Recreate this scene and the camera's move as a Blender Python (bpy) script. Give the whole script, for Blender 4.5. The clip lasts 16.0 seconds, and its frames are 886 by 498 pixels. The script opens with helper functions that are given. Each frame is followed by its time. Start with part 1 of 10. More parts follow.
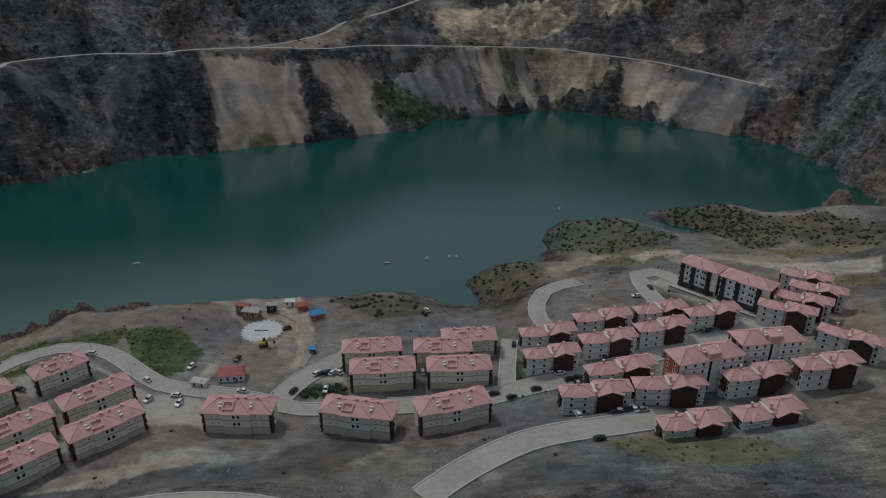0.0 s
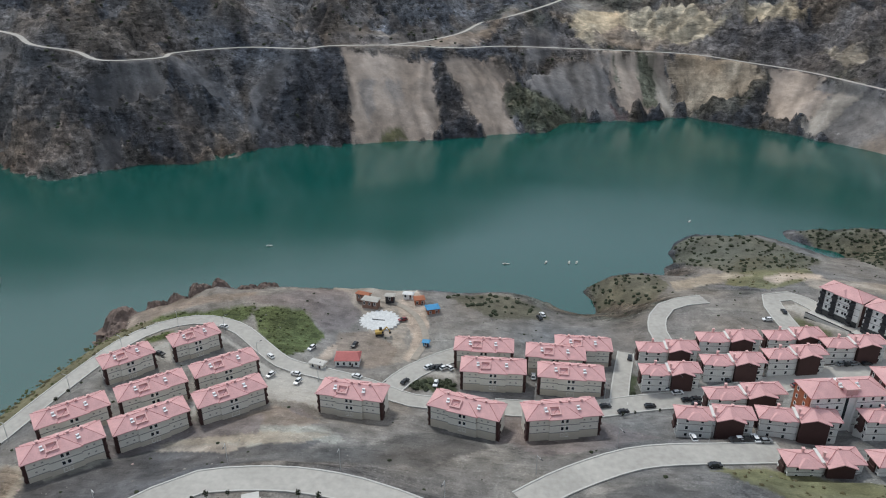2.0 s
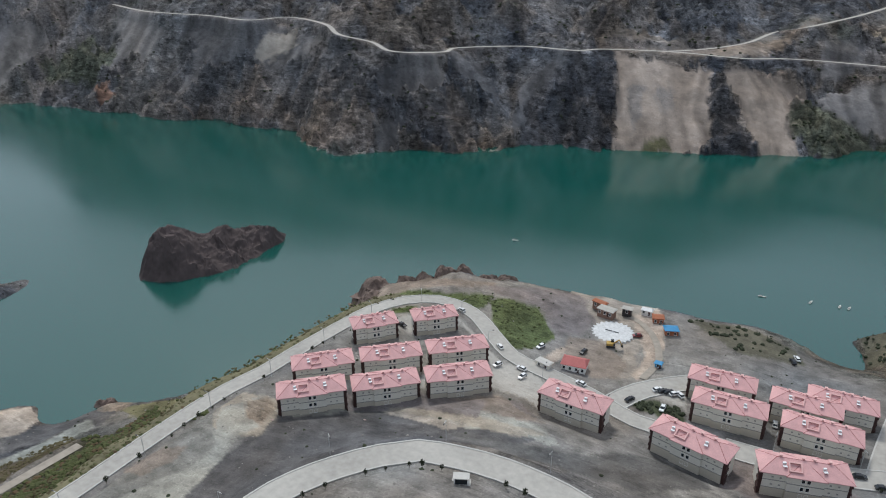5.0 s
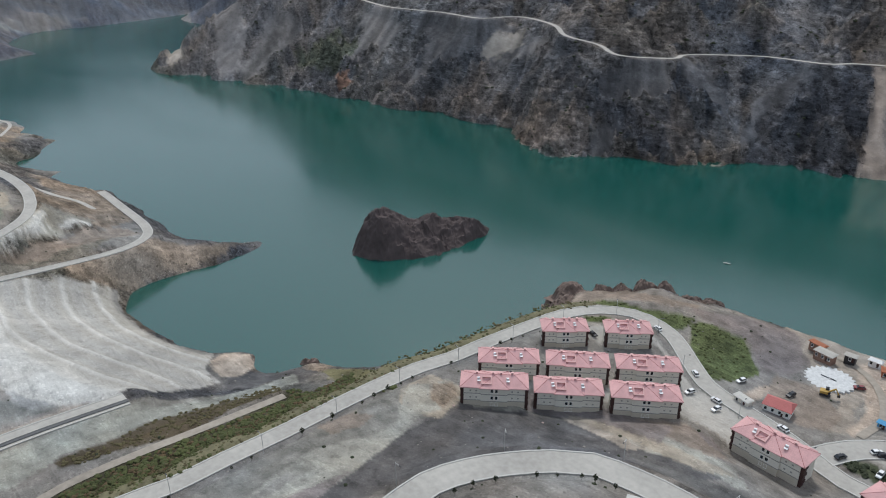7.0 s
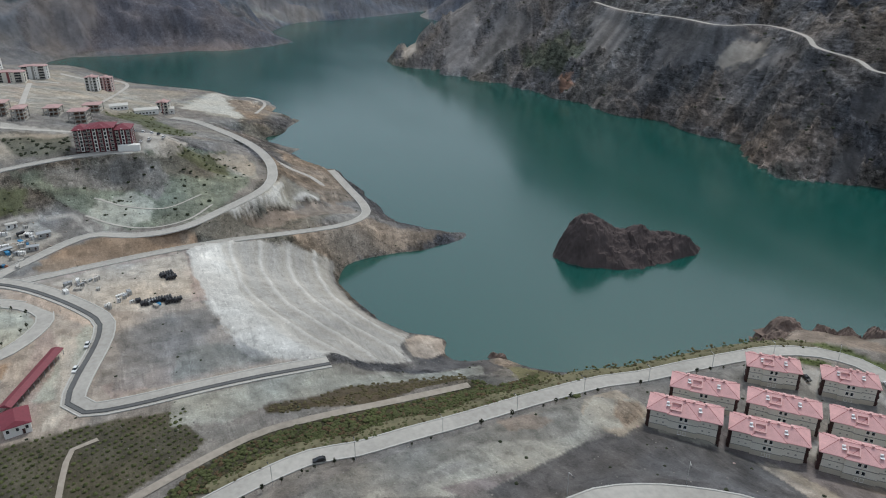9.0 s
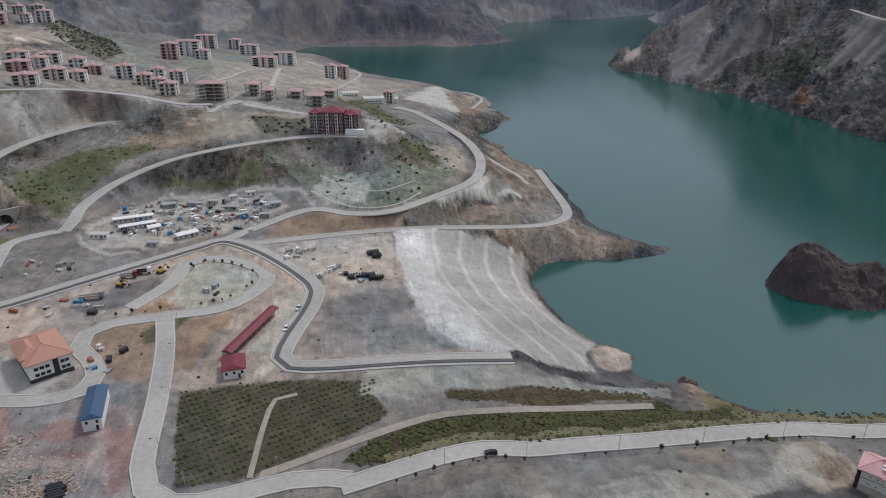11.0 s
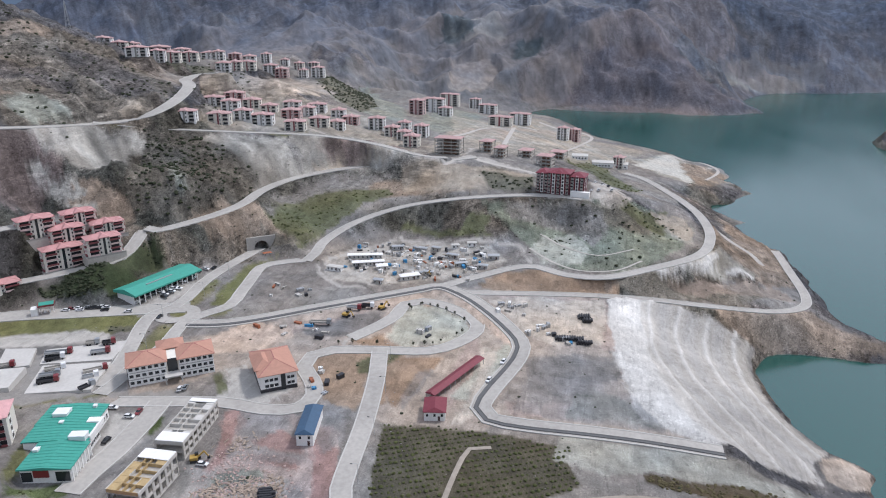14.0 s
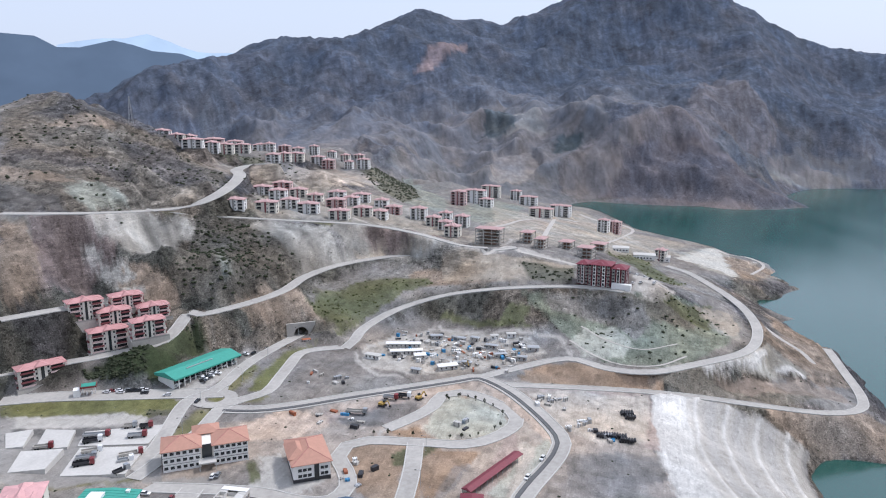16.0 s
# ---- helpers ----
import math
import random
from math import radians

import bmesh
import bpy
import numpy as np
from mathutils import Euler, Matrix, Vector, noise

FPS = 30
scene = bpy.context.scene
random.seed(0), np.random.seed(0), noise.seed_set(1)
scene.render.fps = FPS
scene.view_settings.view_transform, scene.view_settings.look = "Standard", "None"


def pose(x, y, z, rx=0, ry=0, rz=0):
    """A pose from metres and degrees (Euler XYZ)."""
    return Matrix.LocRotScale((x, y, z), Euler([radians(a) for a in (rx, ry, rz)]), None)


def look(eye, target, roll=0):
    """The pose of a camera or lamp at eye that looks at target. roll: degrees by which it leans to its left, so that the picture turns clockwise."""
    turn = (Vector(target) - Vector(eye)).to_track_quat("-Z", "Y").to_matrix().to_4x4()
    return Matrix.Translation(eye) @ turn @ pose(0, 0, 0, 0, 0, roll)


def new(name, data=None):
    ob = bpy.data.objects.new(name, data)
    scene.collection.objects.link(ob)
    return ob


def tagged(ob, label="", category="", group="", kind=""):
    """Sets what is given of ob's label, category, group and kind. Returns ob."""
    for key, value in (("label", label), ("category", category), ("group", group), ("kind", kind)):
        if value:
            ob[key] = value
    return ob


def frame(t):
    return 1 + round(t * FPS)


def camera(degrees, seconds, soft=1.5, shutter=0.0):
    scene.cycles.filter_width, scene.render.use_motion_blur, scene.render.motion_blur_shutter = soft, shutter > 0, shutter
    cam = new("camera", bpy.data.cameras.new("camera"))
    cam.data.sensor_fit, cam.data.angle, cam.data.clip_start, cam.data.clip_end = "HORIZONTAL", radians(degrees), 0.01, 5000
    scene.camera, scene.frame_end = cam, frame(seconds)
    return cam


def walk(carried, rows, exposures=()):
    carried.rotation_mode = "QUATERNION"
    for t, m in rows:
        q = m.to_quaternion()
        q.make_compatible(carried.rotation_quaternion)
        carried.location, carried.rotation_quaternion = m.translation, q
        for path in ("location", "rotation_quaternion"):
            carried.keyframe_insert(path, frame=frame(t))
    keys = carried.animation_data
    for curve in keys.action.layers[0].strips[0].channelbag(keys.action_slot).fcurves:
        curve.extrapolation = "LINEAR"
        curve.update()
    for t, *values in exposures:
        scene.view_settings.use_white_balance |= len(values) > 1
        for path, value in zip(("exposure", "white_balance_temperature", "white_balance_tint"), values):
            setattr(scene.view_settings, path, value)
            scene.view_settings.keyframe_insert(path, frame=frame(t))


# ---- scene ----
cam = camera(64.13, 16.0, soft=1.1)
PATH = [
    (0, pose(0, 0, 190, 65.50, -0.00, 0.00)),
    (0.5, pose(0, 0, 190, 65.50, 0.00, 3.01)),
    (1, pose(0, 0, 190, 65.51, 0.05, 5.59)),
    (1.5, pose(0, 0, 190, 65.54, 0.08, 8.08)),
    (2, pose(0, 0, 190, 65.57, 0.08, 10.58)),
    (2.5, pose(0, 0, 190, 65.60, 0.13, 13.13)),
    (3, pose(0, 0, 190, 65.65, 0.12, 15.86)),
    (3.5, pose(0, 0, 190, 65.67, 0.19, 19.91)),
    (4, pose(0, 0, 190, 65.71, 0.23, 23.71)),
    (6.5, pose(0, 0, 190, 65.90, 0.32, 45.17)),
    (7, pose(0, 0, 190, 65.94, 0.27, 49.50)),
    (7.5, pose(0, 0, 190, 66.01, 0.22, 53.98)),
    (8, pose(0, 0, 190, 66.05, 0.14, 58.49)),
    (8.5, pose(0, 0, 190, 66.06, 0.20, 62.75)),
    (9, pose(0, 0, 190, 66.10, 0.18, 67.22)),
    (11.5, pose(0, 0, 190, 66.33, 0.21, 88.68)),
    (12, pose(0, 0, 190, 66.60, 0.19, 92.69)),
    (12.5, pose(0, 0, 190, 67.11, 0.16, 96.03)),
    (13, pose(0, 0, 190, 68.19, 0.13, 98.95)),
    (13.5, pose(0, 0, 190, 69.58, 0.15, 101.39)),
    (14, pose(0, 0, 190, 71.04, 0.10, 103.04)),
    (14.5, pose(0, 0, 190, 72.84, 0.05, 104.21)),
    (15, pose(0, 0, 190, 74.67, -0.02, 105.23)),
    (15.5, pose(0, 0, 190, 76.42, -0.05, 105.81)),
    (16, pose(0, 0, 190, 78.28, -0.07, 106.40)),
]
EXPOSURES = [(0.0, -1.13, 6220, 6), (0.25, -0.48, 6220, 6), (0.5, -0.06, 6220, 6), (0.9, 0.05, 6220, 6), (8.0, 0.0, 6150, 7), (8.5, -0.06, 6160, 7), (9.0, -0.12, 6220, 6), (11.5, -0.27, 6200, 13), (12.0, 0.0, 6180, 13),
             (12.5, 0.1, 6150, 14), (14.0, 0.25, 6050, 14), (16.0, 0.4, 5950, 14)]
walk(cam, PATH, EXPOSURES)


# ---- light: bright hazy sky and a veiled sun ----
SUN_ELEVATION, SUN_AZIMUTH = radians(56), radians(318)   # azimuth clockwise from +y
world = bpy.data.worlds.new("sky")
scene.world = world
world.use_nodes = True
wn, wl = world.node_tree.nodes, world.node_tree.links
wn.clear()
sky = wn.new("ShaderNodeTexSky")
sky.sky_type, sky.sun_disc = "NISHITA", False
sky.sun_elevation, sky.sun_rotation = SUN_ELEVATION, SUN_AZIMUTH
sky.dust_density, sky.air_density, sky.ozone_density = 4.0, 1.0, 1.0
veil = wn.new("ShaderNodeMixRGB")
veil.inputs["Fac"].default_value = 0.72
veil.inputs["Color2"].default_value = (7.4, 8.1, 9.2, 1)
back = wn.new("ShaderNodeBackground")
back.inputs["Strength"].default_value = 0.09
wout = wn.new("ShaderNodeOutputWorld")
wl.new(sky.outputs["Color"], veil.inputs["Color1"])
wl.new(veil.outputs["Color"], back.inputs["Color"])
wl.new(back.outputs["Background"], wout.inputs["Surface"])
sun_data = bpy.data.lights.new("sun", "SUN")
sun_data.energy, sun_data.angle, sun_data.color = 1.9, radians(9), (1.0, 0.96, 0.9)
sun = new("sun", sun_data)
sun_way = Vector((math.sin(SUN_AZIMUTH) * math.cos(SUN_ELEVATION), math.cos(SUN_AZIMUTH) * math.cos(SUN_ELEVATION), math.sin(SUN_ELEVATION)))
sun.matrix_world = look(sun_way * 900, (0, 0, 0))

# ---- materials ----
def paint(name, colour, rough=0.8, metal=0.0, vary=0.18, grain=6.0, stain=0.6, bump=0.15, bump_size=20.0, spec=0.35, island=0.0):
    """A plain surface with grain, larger stains and fine relief, at sizes given per metre."""
    m = bpy.data.materials.new(name)
    m.use_nodes = True
    n, l = m.node_tree.nodes, m.node_tree.links
    b = n["Principled BSDF"]
    b.inputs["Roughness"].default_value, b.inputs["Metallic"].default_value = rough, metal
    b.inputs["Specular IOR Level"].default_value = spec
    co = n.new("ShaderNodeTexCoord")
    fine, broad = n.new("ShaderNodeTexNoise"), n.new("ShaderNodeTexNoise")
    fine.inputs["Scale"].default_value, fine.inputs["Detail"].default_value = grain, 5
    broad.inputs["Scale"].default_value, broad.inputs["Detail"].default_value = stain, 4
    info = n.new("ShaderNodeObjectInfo")
    for t in (fine, broad):
        l.new(co.outputs["Object"], t.inputs["Vector"])
    add = n.new("ShaderNodeMath")
    add.operation = "ADD"
    l.new(fine.outputs["Fac"], add.inputs[0])
    l.new(broad.outputs["Fac"], add.inputs[1])
    ramp = n.new("ShaderNodeMapRange")
    ramp.inputs["From Min"].default_value, ramp.inputs["From Max"].default_value = 0.55, 1.45
    ramp.inputs["To Min"].default_value, ramp.inputs["To Max"].default_value = 1 - vary, 1 + vary
    l.new(add.outputs[0], ramp.inputs["Value"])
    last = ramp.outputs["Result"]
    if island:
        each = n.new("ShaderNodeMapRange")
        each.inputs["To Min"].default_value, each.inputs["To Max"].default_value = 1 - island, 1 + island
        l.new(info.outputs["Random"], each.inputs["Value"])
        mul = n.new("ShaderNodeMath")
        mul.operation = "MULTIPLY"
        l.new(last, mul.inputs[0])
        l.new(each.outputs["Result"], mul.inputs[1])
        last = mul.outputs[0]
    scale = n.new("ShaderNodeVectorMath")
    scale.operation = "SCALE"
    scale.inputs[0].default_value = colour
    l.new(last, scale.inputs["Scale"])
    l.new(scale.outputs["Vector"], b.inputs["Base Color"])
    if bump:
        bp, bt = n.new("ShaderNodeBump"), n.new("ShaderNodeTexNoise")
        bt.inputs["Scale"].default_value, bt.inputs["Detail"].default_value = bump_size, 3
        bp.inputs["Strength"].default_value, bp.inputs["Distance"].default_value = bump, 0.05
        l.new(co.outputs["Object"], bt.inputs["Vector"])
        l.new(bt.outputs["Fac"], bp.inputs["Height"])
        l.new(bp.outputs["Normal"], b.inputs["Normal"])
    return m


def ground_material():
    """Earth and rock: the land cover's colour broken up by grain, stones and strata."""
    m = bpy.data.materials.new("earth")
    m.use_nodes = True
    n, l = m.node_tree.nodes, m.node_tree.links
    b = n["Principled BSDF"]
    b.inputs["Roughness"].default_value, b.inputs["Specular IOR Level"].default_value = 0.95, 0.15
    att = n.new("ShaderNodeAttribute")
    att.attribute_name = "cover"
    rough = n.new("ShaderNodeAttribute")
    rough.attribute_name = "blotch"
    co = n.new("ShaderNodeTexCoord")
    last = att.outputs["Color"]
    for size, detail, low, high in ((0.03, 10, 0.86, 1.14), (0.25, 10, 0.72, 1.28), (1.6, 8, 0.76, 1.24)):
        t = n.new("ShaderNodeTexNoise")
        t.inputs["Scale"].default_value, t.inputs["Detail"].default_value, t.inputs["Roughness"].default_value = size, detail, 0.65
        l.new(co.outputs["Object"], t.inputs["Vector"])
        r = n.new("ShaderNodeMapRange")
        r.inputs["From Min"].default_value, r.inputs["From Max"].default_value = 0.3, 0.7
        r.inputs["To Min"].default_value, r.inputs["To Max"].default_value = low - 1, high - 1
        l.new(t.outputs["Fac"], r.inputs["Value"])
        k = n.new("ShaderNodeMath")
        k.operation = "MULTIPLY_ADD"
        l.new(r.outputs["Result"], k.inputs[0])
        l.new(rough.outputs["Fac"], k.inputs[1])
        k.inputs[2].default_value = 1.0
        s = n.new("ShaderNodeVectorMath")
        s.operation = "SCALE"
        l.new(last, s.inputs[0])
        l.new(k.outputs[0], s.inputs["Scale"])
        last = s.outputs["Vector"]
    # stony flecks and dark clods with hard edges, and dipping strata
    def band(scale, lo, hi, dark, stretch=None, by=rough):
        nonlocal last
        t = n.new("ShaderNodeTexNoise")
        t.inputs["Scale"].default_value, t.inputs["Detail"].default_value, t.inputs["Roughness"].default_value = scale, 9, 0.62
        if stretch:
            mp = n.new("ShaderNodeMapping")
            mp.inputs["Rotation"].default_value, mp.inputs["Scale"].default_value = stretch
            l.new(co.outputs["Object"], mp.inputs["Vector"])
            l.new(mp.outputs["Vector"], t.inputs["Vector"])
        else:
            l.new(co.outputs["Object"], t.inputs["Vector"])
        r = n.new("ShaderNodeMapRange")
        r.inputs["From Min"].default_value, r.inputs["From Max"].default_value = lo, hi
        r.inputs["To Min"].default_value, r.inputs["To Max"].default_value = 0.0, dark - 1
        l.new(t.outputs["Fac"], r.inputs["Value"])
        k = n.new("ShaderNodeMath")
        k.operation = "MULTIPLY_ADD"
        l.new(r.outputs["Result"], k.inputs[0])
        l.new(by.outputs["Fac"], k.inputs[1])
        k.inputs[2].default_value = 1.0
        s = n.new("ShaderNodeVectorMath")
        s.operation = "SCALE"
        l.new(last, s.inputs[0])
        l.new(k.outputs[0], s.inputs["Scale"])
        last = s.outputs["Vector"]

    ribs = n.new("ShaderNodeAttribute")
    ribs.attribute_name = "ribs"
    forest = n.new("ShaderNodeAttribute")
    forest.attribute_name = "hazy_woods"
    band(0.05, 0.47, 0.53, 0.8, None, forest)
    band(0.014, 0.5, 0.62, 1.25, None, forest)
    band(0.022, 0.5, 0.6, 0.78, None, forest)
    band(0.5, 0.57, 0.61, 0.62)
    band(0.8, 0.58, 0.63, 1.35)
    band(0.17, 0.55, 0.6, 0.66)
    band(0.3, 0.56, 0.62, 0.7, ((0.5, 0.35, 0.9), (0.25, 1.6, 1.6)))
    band(0.22, 0.55, 0.62, 1.3, ((0.4, -0.3, 0.6), (0.2, 1.5, 1.5)))
    band(0.13, 0.5, 0.56, 0.6, ((0.2, 0.75, 0.1), (0.5, 0.5, 1.9)), ribs)
    band(0.1, 0.54, 0.59, 1.45, ((0.25, 0.65, 0.2), (0.4, 0.4, 2.0)), ribs)
    band(0.16, 0.55, 0.6, 0.6, ((0.1, -0.8, 0.2), (0.5, 0.5, 1.9)), ribs)
    l.new(last, b.inputs["Base Color"])
    h1, h2 = n.new("ShaderNodeTexNoise"), n.new("ShaderNodeTexNoise")
    for h, size in ((h1, 0.16), (h2, 0.7)):
        h.inputs["Scale"].default_value, h.inputs["Detail"].default_value, h.inputs["Roughness"].default_value = size, 10, 0.68
        l.new(co.outputs["Object"], h.inputs["Vector"])
    both = n.new("ShaderNodeMath")
    both.operation = "MULTIPLY_ADD"
    l.new(h2.outputs["Fac"], both.inputs[0])
    both.inputs[1].default_value = 0.35
    l.new(h1.outputs["Fac"], both.inputs[2])
    lift = n.new("ShaderNodeMath")
    lift.operation = "MULTIPLY"
    l.new(rough.outputs["Fac"], lift.inputs[0])
    lift.inputs[1].default_value = 2.6
    bp = n.new("ShaderNodeBump")
    bp.inputs["Strength"].default_value = 0.9
    l.new(lift.outputs[0], bp.inputs["Distance"])
    l.new(both.outputs[0], bp.inputs["Height"])
    l.new(bp.outputs["Normal"], b.inputs["Normal"])
    return m


def water_material():
    m = bpy.data.materials.new("lake_water")
    m.use_nodes = True
    n, l = m.node_tree.nodes, m.node_tree.links
    b = n["Principled BSDF"]
    b.inputs["Base Color"].default_value = (0.004, 0.069, 0.056, 1)
    b.inputs["Roughness"].default_value, b.inputs["IOR"].default_value = 0.17, 1.6
    b.inputs["Specular IOR Level"].default_value = 0.85
    co = n.new("ShaderNodeTexCoord")
    # breeze: broad streaks of rippled water between calm ones
    mp, w, r = n.new("ShaderNodeMapping"), n.new("ShaderNodeTexNoise"), n.new("ShaderNodeMapRange")
    mp.inputs["Rotation"].default_value, mp.inputs["Scale"].default_value = (0, 0, radians(-20)), (0.5, 1.6, 1)
    w.inputs["Scale"].default_value, w.inputs["Detail"].default_value, w.inputs["Distortion"].default_value = 0.0045, 6, 0.3
    r.inputs["From Min"].default_value, r.inputs["From Max"].default_value = 0.38, 0.66
    r.inputs["To Min"].default_value, r.inputs["To Max"].default_value = 0.12, 0.22
    l.new(co.outputs["Object"], mp.inputs["Vector"])
    l.new(mp.outputs["Vector"], w.inputs["Vector"])
    l.new(w.outputs["Fac"], r.inputs["Value"])
    l.new(r.outputs["Result"], b.inputs["Roughness"])
    t = n.new("ShaderNodeTexNoise")
    t.inputs["Scale"].default_value, t.inputs["Detail"].default_value = 0.35, 4
    l.new(co.outputs["Object"], t.inputs["Vector"])
    bp = n.new("ShaderNodeBump")
    bp.inputs["Distance"].default_value = 0.3
    l.new(r.outputs["Result"], bp.inputs["Strength"])
    l.new(t.outputs["Fac"], bp.inputs["Height"])
    l.new(bp.outputs["Normal"], b.inputs["Normal"])
    return m


EARTH, WATER = ground_material(), water_material()
ROOF_PINK = paint("pink_roof_tile", (0.62, 0.355, 0.35), 0.75, vary=0.2, grain=3.0, stain=0.3, bump=0.5, bump_size=4.0)
ROOF_ORANGE = paint("orange_roof_tile", (0.46, 0.25, 0.185), 0.8, vary=0.16, grain=3.0, bump=0.5, bump_size=4.0)
ROOF_RED = paint("red_roof_tile", (0.46, 0.15, 0.14), 0.75, vary=0.14, grain=3.0, bump=0.4, bump_size=4.0)
ROOF_GREEN = paint("green_sheet_roof", (0.06, 0.32, 0.25), 0.5, vary=0.12, grain=1.0, bump=0.2, bump_size=6.0)
ROOF_BLUE = paint("dark_blue_sheet_roof", (0.05, 0.10, 0.17), 0.5, vary=0.15, grain=1.0, bump=0.2, bump_size=6.0)
CREAM = paint("cream_render", (0.72, 0.685, 0.61), 0.85, vary=0.1, grain=2.0, stain=0.25)
BEIGE = paint("beige_render", (0.53, 0.475, 0.39), 0.85, vary=0.12, grain=2.0, stain=0.25)
WHITE = paint("white_render", (0.80, 0.79, 0.765), 0.8, vary=0.1, grain=2.0, stain=0.25)
BROWN = paint("dark_brown_cladding", (0.06, 0.03, 0.027), 0.7, vary=0.2, grain=2.0)
RED_WALL = paint("dark_red_render", (0.13, 0.03, 0.038), 0.8, vary=0.15, grain=2.0)
CONCRETE = paint("raw_concrete", (0.43, 0.405, 0.365), 0.9, vary=0.2, grain=1.5, stain=0.2, bump=0.4)
ROAD = paint("worn_concrete_road", (0.40, 0.378, 0.345), 0.9, vary=0.24, grain=0.5, stain=0.05, bump=0.2, bump_size=2.0)
TRACK = paint("pale_gravel_track", (0.46, 0.43, 0.39), 0.95, vary=0.2, grain=0.4, stain=0.05, bump=0.3, bump_size=2.0)
DIRT = paint("brown_dirt_track", (0.32, 0.28, 0.235), 0.95, vary=0.3, grain=0.5, stain=0.06, bump=0.3, bump_size=2.0)
KERB = paint("kerb_concrete", (0.50, 0.485, 0.455), 0.9, vary=0.12, grain=2.0)
ASPHALT = paint("dark_asphalt", (0.12, 0.12, 0.12), 0.9, vary=0.2, grain=0.6, stain=0.05)
GLASS = paint("dark_window_glass", (0.02, 0.025, 0.03), 0.12, vary=0.1, bump=0.0, spec=0.6)
WOOD = paint("raw_timber", (0.45, 0.33, 0.17), 0.85, vary=0.25, grain=3.0)
DARK_METAL = paint("dark_metal", (0.05, 0.05, 0.055), 0.5, metal=0.3, vary=0.15)
STEEL = paint("galvanised_steel", (0.45, 0.46, 0.47), 0.45, metal=0.6, vary=0.12)
CHALK = paint("white_stone_chips", (0.58, 0.58, 0.575), 0.95, vary=0.2, grain=1.2, bump=0.6, bump_size=5.0)
SLAB = paint("pale_concrete_slab", (0.53, 0.51, 0.475), 0.9, vary=0.14, grain=0.8, stain=0.12)
TARP = paint("blue_tarpaulin", (0.06, 0.26, 0.48), 0.6, vary=0.2, grain=1.0)
RUST = paint("rust_red_sheet", (0.34, 0.12, 0.06), 0.75, vary=0.25, grain=1.0)
CARMINE = paint("dark_red_sheet_roof", (0.19, 0.035, 0.05), 0.55, vary=0.15, grain=1.0, bump=0.2, bump_size=6.0)
MACHINE = paint("yellow_machine_paint", (0.46, 0.30, 0.08), 0.6, vary=0.2)
TYRE = paint("tyre_rubber", (0.02, 0.02, 0.02), 0.9)
CAR_WHITE = paint("white_car_paint", (0.78, 0.78, 0.78), 0.25, vary=0.03, bump=0.0, spec=0.6)
CAR_SILVER = paint("silver_car_paint", (0.36, 0.38, 0.40), 0.3, metal=0.5, vary=0.03, bump=0.0, spec=0.6)
CAR_BLACK = paint("black_car_paint", (0.02, 0.02, 0.024), 0.25, vary=0.05, bump=0.0, spec=0.6)
CAR_RED = paint("red_car_paint", (0.20, 0.025, 0.03), 0.3, vary=0.05, bump=0.0, spec=0.6)
LEAF = paint("olive_foliage", (0.068, 0.077, 0.025), 0.85, vary=0.4, grain=0.8, stain=0.06, bump=0.0)
LEAF_DARK = paint("dark_foliage", (0.032, 0.039, 0.019), 0.85, vary=0.4, grain=0.8, stain=0.06, bump=0.0)
LEAF_DRY = paint("dry_brush", (0.092, 0.078, 0.038), 0.9, vary=0.35, grain=0.8, stain=0.06, bump=0.0)
VERGE = paint("dry_grass_verge", (0.16, 0.145, 0.085), 0.95, vary=0.45, grain=0.6, stain=0.09, bump=0.5, bump_size=1.5)
LEAF_BROWN = paint("brown_foliage", (0.10, 0.068, 0.035), 0.9, vary=0.35, grain=0.8, stain=0.06, bump=0.0)
BARK = paint("bark", (0.10, 0.075, 0.055), 0.9, vary=0.3)
ROCK = paint("dark_red_brown_rock", (0.078, 0.06, 0.058), 0.95, vary=0.45, grain=0.35, stain=0.05, bump=1.0, bump_size=0.8)
OUTCROP = paint("brown_crag_rock", (0.17, 0.125, 0.105), 0.95, vary=0.5, grain=0.5, stain=0.12, bump=1.0, bump_size=1.2)
STONE = paint("grey_stone", (0.24, 0.22, 0.20), 0.95, vary=0.35, grain=0.5, stain=0.1, bump=0.8, bump_size=1.5)
PINK_STONE = paint("pink_rubble", (0.40, 0.30, 0.27), 0.95, vary=0.4, grain=0.6)
TRIM = paint("pale_pink_trim", (0.70, 0.44, 0.42), 0.75, vary=0.08)
CAP = paint("ridge_cap_red", (0.34, 0.12, 0.12), 0.8, vary=0.1)
GREY_BAND = paint("grey_string_course", (0.30, 0.29, 0.27), 0.85, vary=0.1)


